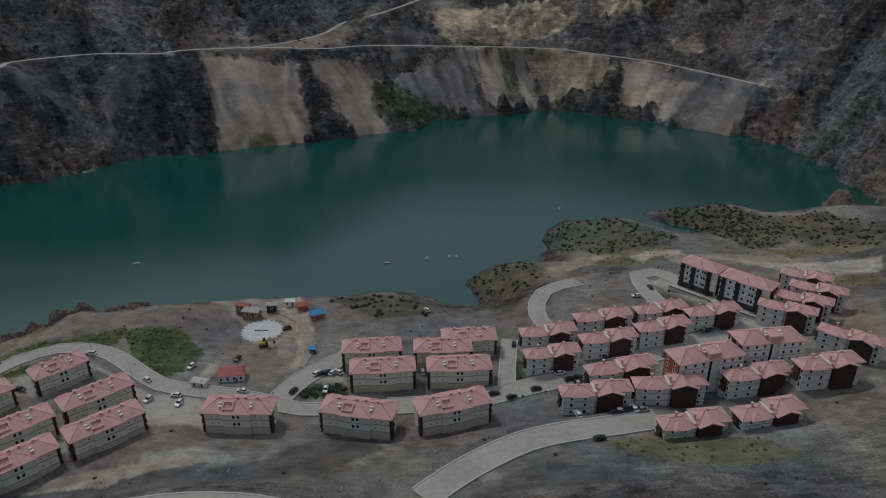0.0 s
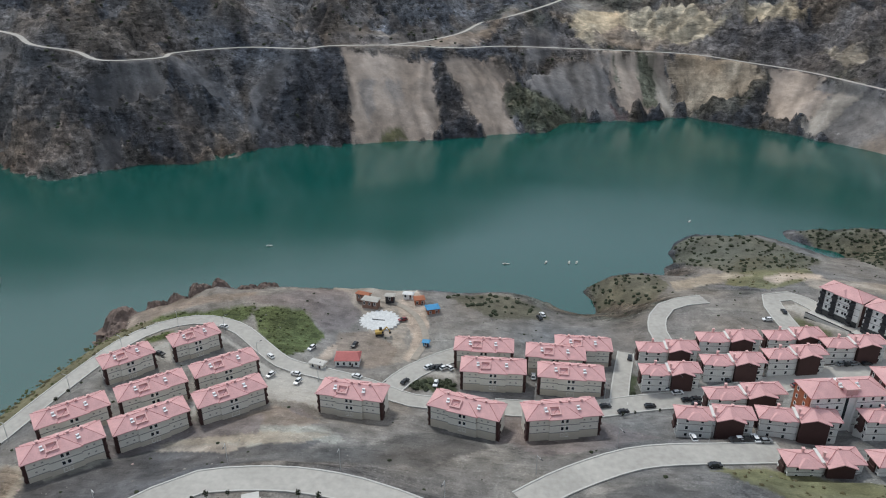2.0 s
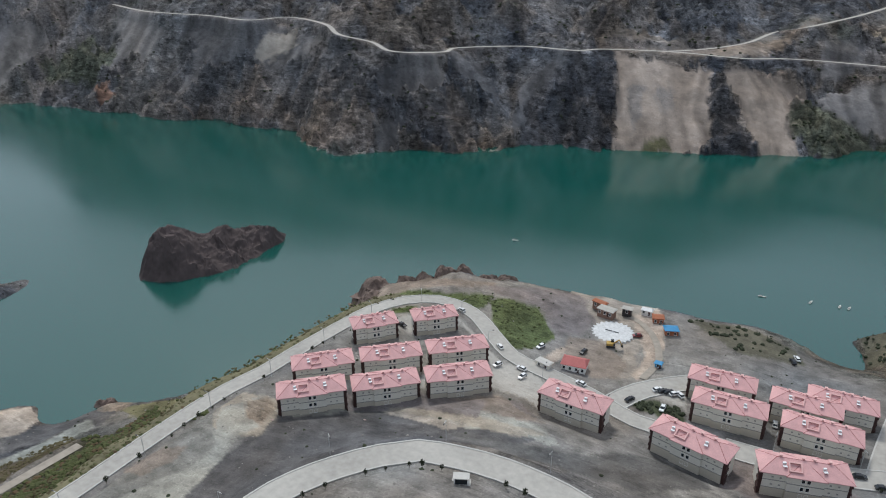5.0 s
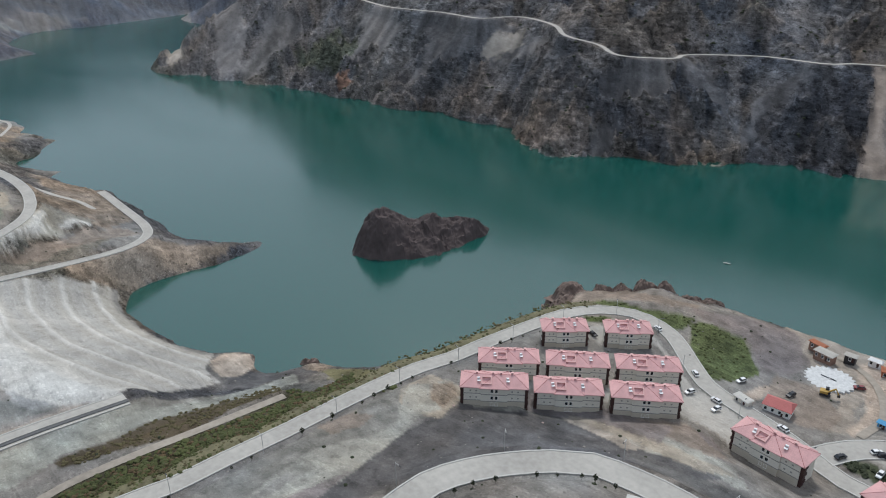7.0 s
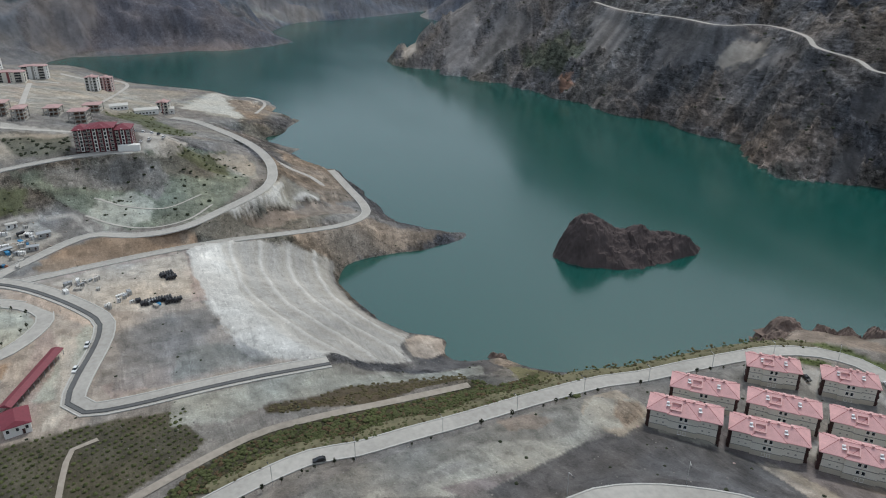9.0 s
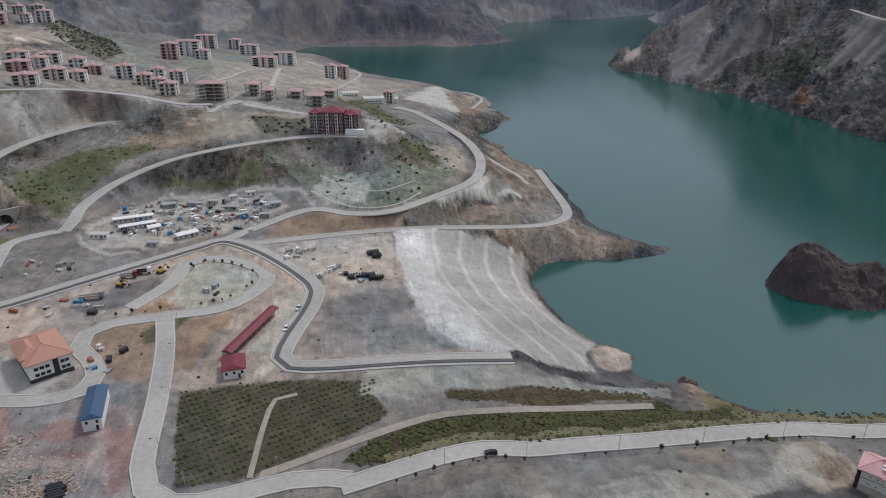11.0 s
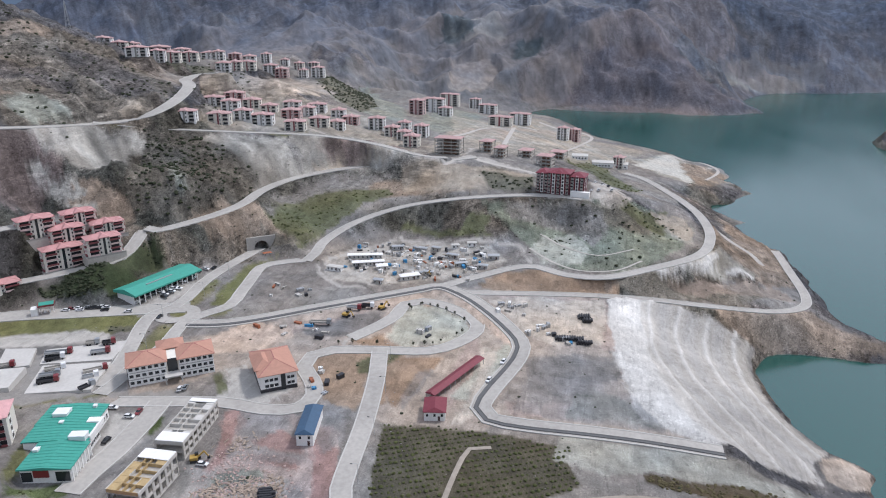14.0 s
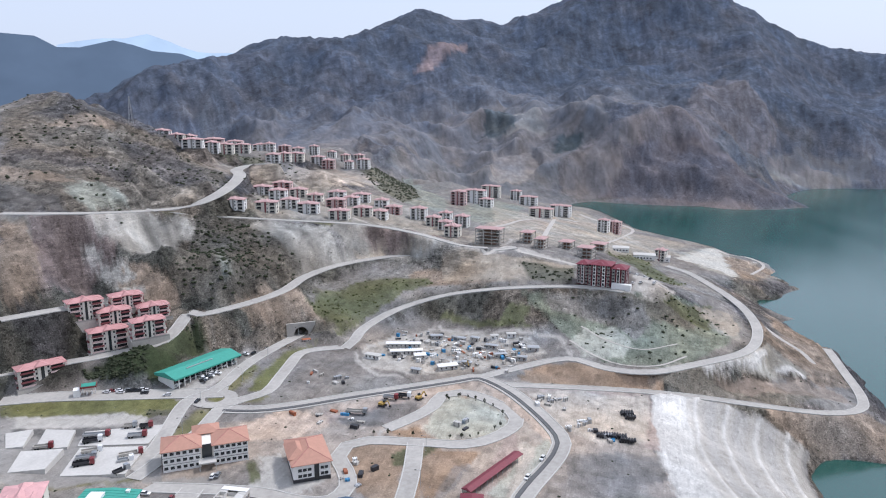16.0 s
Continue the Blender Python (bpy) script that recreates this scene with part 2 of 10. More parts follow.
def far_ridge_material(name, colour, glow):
    """Remote hills, a plain backdrop: the haze of kilometres of air is put into colour and glow."""
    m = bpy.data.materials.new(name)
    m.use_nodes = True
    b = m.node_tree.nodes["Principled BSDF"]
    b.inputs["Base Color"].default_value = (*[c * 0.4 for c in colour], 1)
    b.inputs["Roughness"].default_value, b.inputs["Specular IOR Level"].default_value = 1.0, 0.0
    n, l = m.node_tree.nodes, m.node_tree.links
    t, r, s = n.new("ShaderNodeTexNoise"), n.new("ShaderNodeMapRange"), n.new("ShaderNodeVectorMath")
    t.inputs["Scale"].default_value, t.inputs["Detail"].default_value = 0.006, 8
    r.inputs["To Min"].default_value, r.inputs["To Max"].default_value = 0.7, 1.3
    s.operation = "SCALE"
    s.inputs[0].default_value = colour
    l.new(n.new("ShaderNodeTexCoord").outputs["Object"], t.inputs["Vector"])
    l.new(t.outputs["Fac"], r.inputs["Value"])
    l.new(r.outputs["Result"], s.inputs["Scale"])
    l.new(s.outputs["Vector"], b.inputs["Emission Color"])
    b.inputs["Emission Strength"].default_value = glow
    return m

BLOCKS = {}
BLOCKS['terrace_block'] = [
    (-152.9, 154.4, 33, 45, 23.9, 9.8, 7.8),
    (-135.6, 175.5, 30, 44.3, 24.4, 9.8, 7.8),
    (-114.1, 192.4, 31.3, 41.9, 24, 9.8, 7.8),
    (-162.5, 171.6, 31.7, 46.1, 22.9, 9.8, 7.8),
    (-144.3, 191.2, 30.7, 42.9, 23.5, 9.8, 7.8),
    (-125.4, 210.7, 29.9, 42.7, 23.9, 9.8, 7.8),
    (-164.5, 207, 31, 49, 18.8, 9.8, 7.8),
    (-147.3, 227.8, 29.7, 45.5, 19, 9.8, 7.8),
    (-70.7, 201, 30.4, -1.4, 24, 9.8, 8.6),
    (-29, 199.2, 30.4, -10, 25.4, 9.8, 9),
    (3.3, 201.4, 31.4, 17.4, 25.6, 9.8, 9),
    (-28.8, 243.8, 27.3, 5.3, 23.3, 9.8, 9),
    (-23.3, 229.7, 27.2, 5.2, 24.6, 9.8, 9),
]
BLOCKS['terrace_block'] = BLOCKS['terrace_block'] + [
    (-0.1, 245.4, 26.3, 2.5, 23, 9.8, 9),
    (6.2, 231.1, 27.2, 3.5, 24.4, 9.8, 9),
    (10.8, 254.4, 25.9, 3.5, 22.3, 9.8, 9),
]
BLOCKS['pair_block'] = [
    (43.1, 237.7, 29.1, 7.5, 22.3, 8, 8.5),
    (67.1, 246.6, 30.6, 8.5, 23.6, 8, 8.5),
    (91, 253.9, 31.9, 12.7, 23.4, 8, 8.5),
    (115.6, 265.4, 32.4, 10.8, 24.3, 8, 8.5),
    (53.9, 206.8, 33.3, 3.4, 25.5, 8, 8.5),
    (81, 210.5, 33.7, 0.6, 25.8, 8, 8.5),
    (113.4, 214.1, 35.7, 10.5, 25.8, 8, 8.5),
    (82.6, 189.3, 38, 8.1, 23.6, 8.6, 4.2),
    (108.8, 192.9, 39.5, 12.4, 24.6, 8.6, 4.2),
    (43.9, 255, 28.4, 6.6, 23.7, 8, 8.5),
    (68.3, 263.5, 30.8, 8.6, 24.9, 8, 8.5),
    (94.3, 268.8, 31.6, 11.2, 23.2, 8, 8.5),
    (67, 224.1, 31.6, 12.7, 27.9, 8, 8.5),
]
BLOCKS['pair_block'] = BLOCKS['pair_block'] + [
    (146.5, 262.9, 34.8, -32, 23, 8, 8.5),
    (156.5, 270, 35.5, -32, 23, 8, 8.5),
    (167.5, 279.5, 35.3, -32, 23, 8, 8.5),
    (171, 297, 32.9, -32, 22, 8, 8.5),
    (157.2, 233.5, 39, -40, 23, 8, 8.5),
    (137, 212.5, 40.2, 8, 24, 8.4, 9.5),
]
BLOCKS['tall_block'] = [
    (96.2, 220.3, 33.1, 14.8, 27.3, 10.5, 15),
    (121.9, 228.6, 35.1, 7.9, 25.5, 10.5, 15),
]
BLOCKS['hotel'] = [
    (123.5, 301.4, 31.9, -46, 17.9, 10, 13),
    (137.3, 282.5, 33.4, -44.2, 21.7, 10, 13),
]
BLOCKS['town_block'] = [
    (-596.8, -463.3, 158.4, 113.8, 16.3, 10, 4.3),
    (-598.3, -447.5, 151.4, 112.8, 13.8, 10, 7.5),
    (-649.4, -470.4, 150.5, 111.9, 13.6, 10, 4.7),
    (-581.3, -417.6, 147.4, 111.7, 18.8, 10, 8.2),
    (-660.5, -448.6, 144.6, 110.2, 20.9, 10, 7),
    (-619.1, -422.9, 139.7, 110.3, 13.9, 10, 10.9),
    (-635, -418.2, 138.1, 109.4, 16.4, 10, 9.9),
    (-720.2, -461.3, 139.6, 108.6, 18.5, 10, 6.3),
    (-687, -431, 135.2, 108.1, 16.3, 10, 9.5),
    (-721.6, -429, 134, 106.7, 16.9, 10, 8.6),
    (-723.8, -419.4, 134, 106.1, 12.9, 10, 9.8),
    (-768.2, -424.2, 130.8, 104.9, 13.6, 10, 7.8),
    (-694.9, -398, 124.8, 105.8, 14.9, 10, 9.4),
]
BLOCKS['town_block'] = BLOCKS['town_block'] + [
    (-707.4, -391.1, 125.1, 104.9, 13.7, 10, 9.5),
    (-786.9, -416.3, 128.4, 103.9, 15.1, 10, 6.6),
    (-728.8, -387.9, 123.4, 104, 16.6, 10, 9.7),
    (-809, -405.8, 125.6, 102.6, 11.2, 10, 10.7),
    (-777.9, -385.6, 115.5, 102.4, 16.1, 10, 10.3),
    (-771.2, -368.5, 112.6, 101.5, 14.5, 10, 10.1),
    (-830.5, -391.9, 120.3, 101.3, 9.9, 10, 8.2),
    (-819.3, -368.5, 117.5, 100.2, 11.1, 10, 8),
    (-790.2, -350.4, 111.2, 99.9, 9.4, 10, 9),
    (-883.8, -376.8, 113.6, 99.1, 13.4, 10, 7.3),
    (-813.5, -341.7, 109.3, 98.8, 15, 10, 11.8),
    (-579.8, -345.5, 106, 106.8, 18.8, 10, 7.7),
    (-598.8, -334.5, 107.9, 105.2, 17, 10, 7.9),
]
BLOCKS['town_block'] = BLOCKS['town_block'] + [
    (-554.6, -314.5, 105.4, 105.6, 14.8, 10, 9.1),
    (-601.2, -319.3, 101.9, 104, 15.8, 10, 7.8),
    (-539, -294.9, 101.2, 104.7, 14.3, 10, 7.9),
    (-605.8, -304.5, 97.7, 102.7, 14.7, 10, 6.8),
    (-543.9, -280.4, 96.7, 103.3, 18.1, 10, 8.7),
    (-646, -300.3, 96.6, 100.9, 16.6, 10, 6.1),
    (-601.8, -281.1, 92.8, 101, 17.6, 10, 8.6),
    (-624.2, -275.3, 92.9, 99.8, 14.8, 10, 7.9),
    (-546.6, -252.5, 92.6, 100.8, 16.9, 10, 7.7),
    (-650, -276.3, 92.4, 99, 17.6, 10, 8.2),
    (-595.3, -251.7, 87.7, 98.9, 17.1, 10, 8.3),
    (-652.4, -255.3, 88.4, 97.4, 13.1, 10, 7.1),
    (-609.2, -240.6, 82.8, 97.6, 14.3, 10, 8.5),
]
BLOCKS['town_block'] = BLOCKS['town_block'] + [
    (-638.3, -237.5, 83.5, 96.4, 14.9, 10, 7.9),
    (-497.1, -321.8, 104.9, 109, 17, 10, 8.6),
    (-517.7, -304.8, 99.9, 106.5, 17.7, 10, 9.4),
    (-636.7, -211.2, 80.5, 94.3, 14.6, 10, 10.7),
    (-625.6, -192.9, 76.7, 93.1, 13.3, 10, 8.5),
    (-653.8, -189.5, 78.5, 92.2, 11.7, 10, 6.9),
    (-614.8, -178.4, 76, 92.2, 12, 10, 7.3),
    (-764.1, -206.1, 76.9, 87.1, 16.6, 10, 15.4),
    (-833.1, -204.2, 69.8, 85.7, 26.8, 10, 15.9),
    (-1018.5, -225.6, 52.4, 84.5, 28.1, 10, 17),
    (-1013, -168.5, 44.2, 81.4, 25.6, 10, 12.2),
    (-854.2, -126.1, 52.9, 80.4, 28.8, 10, 10.7),
    (-951.5, -114.7, 39.4, 78.9, 28.3, 10, 14.8),
]
BLOCKS['town_block'] = BLOCKS['town_block'] + [
    (-860.3, -51.1, 37, 75.4, 12.6, 10, 15.2),
    (-882.1, -38.5, 32.4, 74.5, 12.9, 10, 14.7),
    (-1043, -192.4, 47.1, 82.4, 15.8, 10, 13.3),
    (-743.8, 14.6, 30.9, 70.9, 10.7, 10, 11.7),
    (-634.8, -167.8, 75.5, 86.8, 12.6, 10, 10.4),
    (-592.9, -165.3, 74.2, 87.6, 13.4, 10, 9.5),
    (-812.3, -185.1, 68.9, 84.8, 14.8, 10, 9.5),
]
BLOCKS['unfinished_block'] = [
    (-576.5, -128.2, 72.2, 84.5, 21.4, 12, 13.7),
    (-596.3, -99.1, 71.7, 81.4, 9.9, 12, 9.2),
    (-577.8, -84.6, 71.3, 80.3, 7.8, 12, 8.1),
    (-608.2, -66.7, 66.3, 78.3, 10.1, 12, 5.9),
    (-585.3, -47.7, 63.7, 76.7, 11.9, 12, 9.0),
    (-662.7, -42.6, 55.1, 75.7, 12.8, 12, 6.3),
    (-1016.4, -167.4, 43.9, 81.4, 18.9, 12, 11.7),
    (-883.0, -36.4, 32.0, 74.4, 7.7, 12, 11.3),
]
BLOCKS['balcony_block'] = [
    (-326, -316.9, 64.6, 146.2, 19.1, 9, 11.3),
    (-347.9, -306.2, 66.1, 143.4, 18.2, 9, 8.3),
    (-335.1, -304.7, 59.2, 144.3, 18.3, 9, 9.4),
    (-354, -292.1, 59.3, 141.6, 18.1, 9, 8),
    (-332.8, -279.1, 55.5, 142, 18.3, 9, 10),
    (-325.7, -301.7, 47.5, 144.9, 21.1, 9, 12.2),
    (-291.2, -317.4, 38.4, 149.5, 23.9, 9, 10.1),
]
BLOCKS['red_block'] = [
    (-500.5, -29.1, 63.4, 81.3, 34.5, 14, 15.3),
]
BLOCKS['low_shed'] = [
    (-717.9, -1.7, 37.6, 90.1, 20.9, 12, 4.6),
    (-744.6, 14.0, 31.1, 88.9, 19.3, 12, 4.6),
    (-718.1, -24.8, 44.1, 92.0, 15.7, 12, 4),
]

# single buildings of the valley: x, y, z, turn, width, depth, height
SCHOOL, HALL, MARKET = (-247.4, -182.2, 34.9, 126.1, 35.3, 14, 9.5), (-255.9, -136.8, 33.5, 125.7, 15.5, 24, 8), (-330.3, -243.4, 38.0, 164.5, 44.9, 16, 5)
FLATS, GREEN_ROOF = (-184.5, -216.7, 36.0, 123.5, 14.1, 13, 12), (-187.9, -183.5, 34.0, 106.2, 17.8, 41.6, 6)
FRAME_A, FRAME_B, FRAME_C = (-207.5, -149.1, 32.8, 95.8, 10.8, 29.9, 6), (-173.8, -145.0, 32.5, 92.0, 11.8, 22.9, 8), (-157.7, -142.8, 33.0, 93.5, 12.1, 7.0, 6)
BLUE_ROOF, CANOPY, RED_SHED = (-221.7, -105.2, 32.3, 101.9, 6.8, 20.5, 5), (-274.2, -57.7, 31.6, 158.6, 40.9, 5, 3), (-246.2, -60.6, 31.4, 100.8, 8.9, 11.4, 4)
PADS = [b[:6] for rows in BLOCKS.values() for b in rows]
PADS += [b[:6] for b in (SCHOOL, HALL, MARKET, FLATS, GREEN_ROOF, FRAME_A, FRAME_B, FRAME_C, BLUE_ROOF, CANOPY, RED_SHED)]

# ---- plan of the land, placed to fit the camera's view at assumed heights: shores, roads, ridges and spots (x, y, z in metres above the lake) ----
PLAN = {}
PLAN['shore_wall'] = [(322, 616, 0), (310.4, 665, 0), (262, 702.6, 0), (224, 742, 0), (178, 768, 0), (123, 803.4, 0), (58, 771.4, 0), (14.6, 759.7, 0), (-30.6, 708.7, 0), (-68, 694, 0), (-118.7, 672.6, 0), (-163.7, 646.3, 0), (-199, 631.4, 0), (-192.4, 613, 0), (-224, 592.3, 0), (-247, 612, 0), (-289, 593.7, 0), (-284.6, 557, 0), (-317, 557, 0), (-375.7, 538, 0), (-400, 494, 0), (-461, 484, 0), (-515, 534, 0), (-620, 525, 0), (-732, 491, 0), (-877, 461, 0), (-966, 421, 0), (-1046, 396, 0), (-1087, 378, 0)]
PLAN['edge_a'] = [(-208, 261, 16), (-200.4, 268.3, 20), (-193, 270, 21), (-179.6, 282.4, 22), (-173.3, 288.7, 27), (-165.7, 295, 22), (-141.6, 307.3, 20), (-96, 313.6, 20), (-56, 320, 18), (-32.4, 330, 15), (-20.7, 334, 12), (-6, 336, 6), (4, 337, 2), (19.7, 340.4, 1)]
PLAN['edge_b'] = [(15.6, 351, 1), (12.6, 365, 1), (17, 368, 6), (27.3, 368, 10), (40.5, 371, 12), (52, 378, 10), (63.5, 408.6, 2), (66.6, 432.6, 2), (74, 444.4, 7), (93, 438, 12), (117, 442.4, 12), (149, 443.4, 4), (168, 435.5, 1)]
PLAN['edge_c'] = [(151, 484, 1), (164.6, 471, 8), (189, 470.5, 12), (209, 470, 10), (235.3, 460.4, 8), (268.4, 445.5, 20), (291.7, 459.4, 2)]
PLAN['edge_d'] = [(-209.3, 230, 12), (-211.6, 211, 12), (-213.4, 194, 11), (-216.5, 175.5, 10), (-225.5, 162.6, 8), (-236.4, 151, 6), (-244.6, 144, 5), (-256, 135.6, 6), (-259, 130.7, 2), (-268.6, 118, 1)]
PLAN['shore_fill'] = [(-282, 119, 0.3), (-291, 122, 0.3), (-300.7, 108, 0.3), (-316, 100, 0.3), (-338, 93.3, 0.3), (-363, 90.7, 0.3), (-384, 91.4, 0.3), (-395, 98.4, 0.3), (-403, 118, 0), (-402, 135, 0), (-405, 169, 0), (-403, 174, 0), (-416, 192, 0)]
PLAN['edge_e'] = [(-415, 191, 3), (-415, 171, 6), (-431, 155, 6), (-456, 148, 5), (-498, 144, 5), (-544, 144, 4), (-578, 142, 2), (-611, 127, 1), (-645, 123, 1), (-673, 135, 1), (-692, 108, 4), (-718, 107, 1), (-794, 153, 1), (-824, 132, 4), (-864, 118, 6), (-966, 85, 4), (-1015, 33, 4), (-1079, -16, 4), (-1211, -66, 4), (-1298, -111, 3)]
PLAN['shore_far'] = [(-1317, -134, 0), (-1402, -105, 0), (-1386, -16, 0), (-1395, 85, 0), (-1370, 139, 0), (-1426, 266, 0), (-1610, 274, 0), (-1768, 369, 0), (-1790, 495, 0), (-1850, 648, 0), (-1898, 777, 0)]
PLAN['track_wall'] = [(315, 715, 46.4), (281.5, 757.4, 49), (238.6, 807, 52), (184, 835.4, 55.4), (123.3, 853.4, 60), (25.5, 835, 65), (-79, 805, 70.5), (-124.3, 756.5, 74.7), (-187, 741.7, 78), (-251, 716, 79.5), (-272.6, 687.3, 80.4), (-330, 685.4, 80.5), (-384.4, 645.7, 80), (-383.4, 614.7, 80), (-421, 582, 82), (-452, 589, 88), (-489, 582, 94), (-522, 601, 100), (-590, 620, 102), (-618, 583, 101), (-687, 586, 102), (-780, 575, 103), (-858, 584, 107)]
PLAN['track_branch'] = [(-198.0, 737.2, 78.3), (-164.2, 775.2, 78.5), (-131.4, 802.8, 83.5), (-112.1, 847.4, 90.4), (-81.7, 836.3, 98.2), (-42.3, 887.3, 106.2), (-10.2, 974.0, 111.9)]
PLAN['wall_high'] = [(602, 829, 235), (512, 888, 235), (434, 975, 235), (339, 1043, 235), (233.7, 1099.6, 235), (117, 1112.5, 235), (0, 1074.3, 235), (-107.3, 1020.6, 235), (-209, 983.3, 235), (-305, 939, 235), (-403, 904, 235), (-486, 842, 235), (-576, 793, 235), (-660, 733, 235), (-833, 750, 235), (-961, 698, 235), (-1109, 640, 235)]
PLAN['wall_top'] = [(879, 1209, 430), (625, 1405, 430), (331.4, 1559.3, 430), (0, 1544.3, 430), (-306.7, 1443, 430), (-594, 1334, 430), (-853, 1174, 430), (-1183, 1065, 430), (-1516, 875, 430)]
PLAN['bed'] = [(205, 564, -25), (107.7, 610.6, -25), (0, 560, -25), (0, 450, -25), (-87, 492.4, -25), (-164, 451, -25), (-240, 415.7, -25), (-302, 360, -25), (-429, 360, -25), (-306.4, 257, -25), (-278.5, 195, -25), (-433, 250, -25), (-606, 350, -25), (-564, 205, -25), (-752, 274, -25), (-966, 259, -25), (-985, 174, -25), (-1146, 100, -25), (-1352, 362, -25), (-1200, 0, -25), (-1188, 529, -25), (-320, 142.4, -25), (-347.7, 126.5, -25), (286.4, 538.6, -25), (210, 519, -25), (-1569, 510, -25), (-1553, 691, -25), (-267.7, 297, -25), (-35, 398.5, -25), (49, 467.4, -25), (108, 508.6, -25)]
PLAN['ridge_head'] = [(-1086, 378, 0), (-1115, 444, 43), (-1156, 502, 64), (-1199, 575, 85)]
PLAN['spur'] = [(-1429, 276, 2), (-1485, 208, 37), (-1533, 148, 75), (-1567, 93, 124), (-1590, 1, 166), (-1589, -56, 161), (-1555, -123, 115), (-1490, -173, 65)]
PLAN['peak'] = [(-2398, -706, 446), (-2489, -598, 480), (-2557, -473, 475), (-2630, -326, 534), (-2696, -139, 602), (-2700, 49, 622), (-2691, 218, 515), (-2680, 327, 445), (-2618, 408, 365), (-2555, 482, 315), (-2486, 567, 265), (-2466, 650, 250)]
PLAN['ridge_mid'] = [(-2326, -771, 446), (-2254, -824, 417), (-2154, -940, 385), (-2056, -1030, 362), (-1880, -1143, 304), (-1712, -1216, 285), (-1580, -1226, 248)]
PLAN['slope_far'] = [(-1319, -370, 25), (-1314, -484, 55), (-1336, -564, 100), (-1566, -520, 115), (-1711, -366, 145), (-1988, -677, 303), (-1887, -225, 171), (-1986, -508, 239), (-1523, -756, 127), (-1520, -964, 145), (-2248, -104, 292), (-2099, 56, 254), (-1941, 191, 179), (-1923, 323, 111), (-1835, 410, 52), (-2151, 464, 193), (-2446, 140, 401), (-2271, -364, 331)]
PLAN['gap_far'] = [(-999, -324, 50), (-959, -427, 60), (-953, -550, 80), (-930, -676, 100), (-855, -770, 110), (-770, -855, 110), (-1213, -302, 20), (-1393, -975, 90), (-1344, -1344, 120), (-1915, -1607, 150), (-2825, -1502, 120), (-2078, 1200, 330), (-2284, 1017, 300), (-1626, 1626, 500), (-2819, 1026, 300), (-3600, 0, 300), (964, 1149, 420), (330, 1871, 500), (-650, 1785, 500), (-4432, -781, 150), (-4323, 1573, 150), (-2957, -3524, 100), (-3984, -2300, 100), (-799, 4530, 700), (2957, 3524, 700), (0, -4600, 700), (3524, -2957, 700), (4530, 799, 700), (0, -1500, 400), (919, -771, 350), (985, 174, 350), (579, 689, 300)]
PLAN['gap_far_b'] = [(137, -376, 150), (282, -102.6, 120), (303, 175, 110), (-102.6, -282, 70), (0, 60, 95), (-60, 0, 80), (0, -80, 100), (60, 0, 100), (353.6, 353.6, 80), (230, 193, 60)]
PLAN['hill_left'] = [(-489, -581, 180), (-509, -564, 185), (-529, -546, 194), (-539, -536, 198), (-544, -516, 191), (-553, -506, 185), (-572, -485, 175), (-588, -449, 157), (-595, -423, 142), (-581, -390, 129)]
PLAN['road_town'] = [(-359.7, -410, 118), (-375.5, -379.6, 117), (-407, -361, 114), (-455, -351, 110), (-466, -335, 113), (-501, -334, 119), (-565, -359, 124), (-589, -377, 127), (-612, -375, 130), (-608, -351, 132)]
PLAN['road_terrace'] = [(-437, -358, 112), (-447, -344, 109), (-458, -331, 106), (-472, -324, 103), (-509, -281, 96), (-540, -229, 90), (-542, -184, 85), (-537, -143, 78), (-547, -123, 75)]
PLAN['road_upper'] = [(-280, -333.6, 45), (-301, -311.5, 46), (-317.6, -291, 48), (-335.3, -270.4, 52), (-367.6, -274.7, 60), (-364.5, -264.4, 60), (-396, -247.4, 61), (-425, -240, 62), (-461, -242, 63), (-494, -231, 65), (-525, -203, 67), (-546, -159, 70), (-551, -124, 72), (-560, -102, 74)]
PLAN['road_blocks'] = [(-290.6, -341, 72), (-320, -322.6, 72), (-344, -312, 68), (-365.6, -288.5, 62)]
PLAN['road_middle'] = [(-389.6, -179, 38), (-399.6, -177, 40), (-418, -177, 43), (-447, -165, 48), (-470, -139, 54), (-480, -105, 59), (-488, -66, 62), (-491, -34, 63), (-486, -13, 63)]
PLAN['road_tunnel'] = [(-406, -219, 38), (-377, -223, 37.5), (-348.5, -224.6, 37), (-321, -221, 36.5), (-310, -222, 36), (-300.5, -227, 36), (-288, -225, 36), (-265.3, -216, 35.5), (-246, -209.3, 35), (-229, -207.6, 35)]
PLAN['road_spur'] = [(-391.5, -180.3, 38), (-384.5, -194.7, 37.5), (-375.4, -203, 37), (-353, -199, 37), (-335.5, -195.7, 36.5), (-318.4, -193, 36.3), (-306.5, -200.4, 36), (-299.5, -204, 36), (-291, -205, 36), (-270.6, -201, 35.5), (-257, -201, 35), (-241, -201, 35), (-223.3, -201, 35)]
PLAN['road_dirt'] = [(-182.4, -46.7, 31), (-192, -25.4, 31), (-200, -8.6, 31), (-206.5, 7, 31), (-211, 21, 30.5), (-212, 41.3, 30), (-211.5, 70.6, 29), (-212.7, 100, 27)]
PLAN['path_plant'] = [(-183, -45.3, 31.5), (-193, -45, 31.5), (-210.4, -44.3, 31.5), (-225, -42, 31.5), (-228.3, -34.3, 31)]
PLAN['path_bowl'] = [(-440, -44, 40), (-420, -28, 39), (-410, -10, 38), (-415, 11, 38), (-433, 27, 39)]
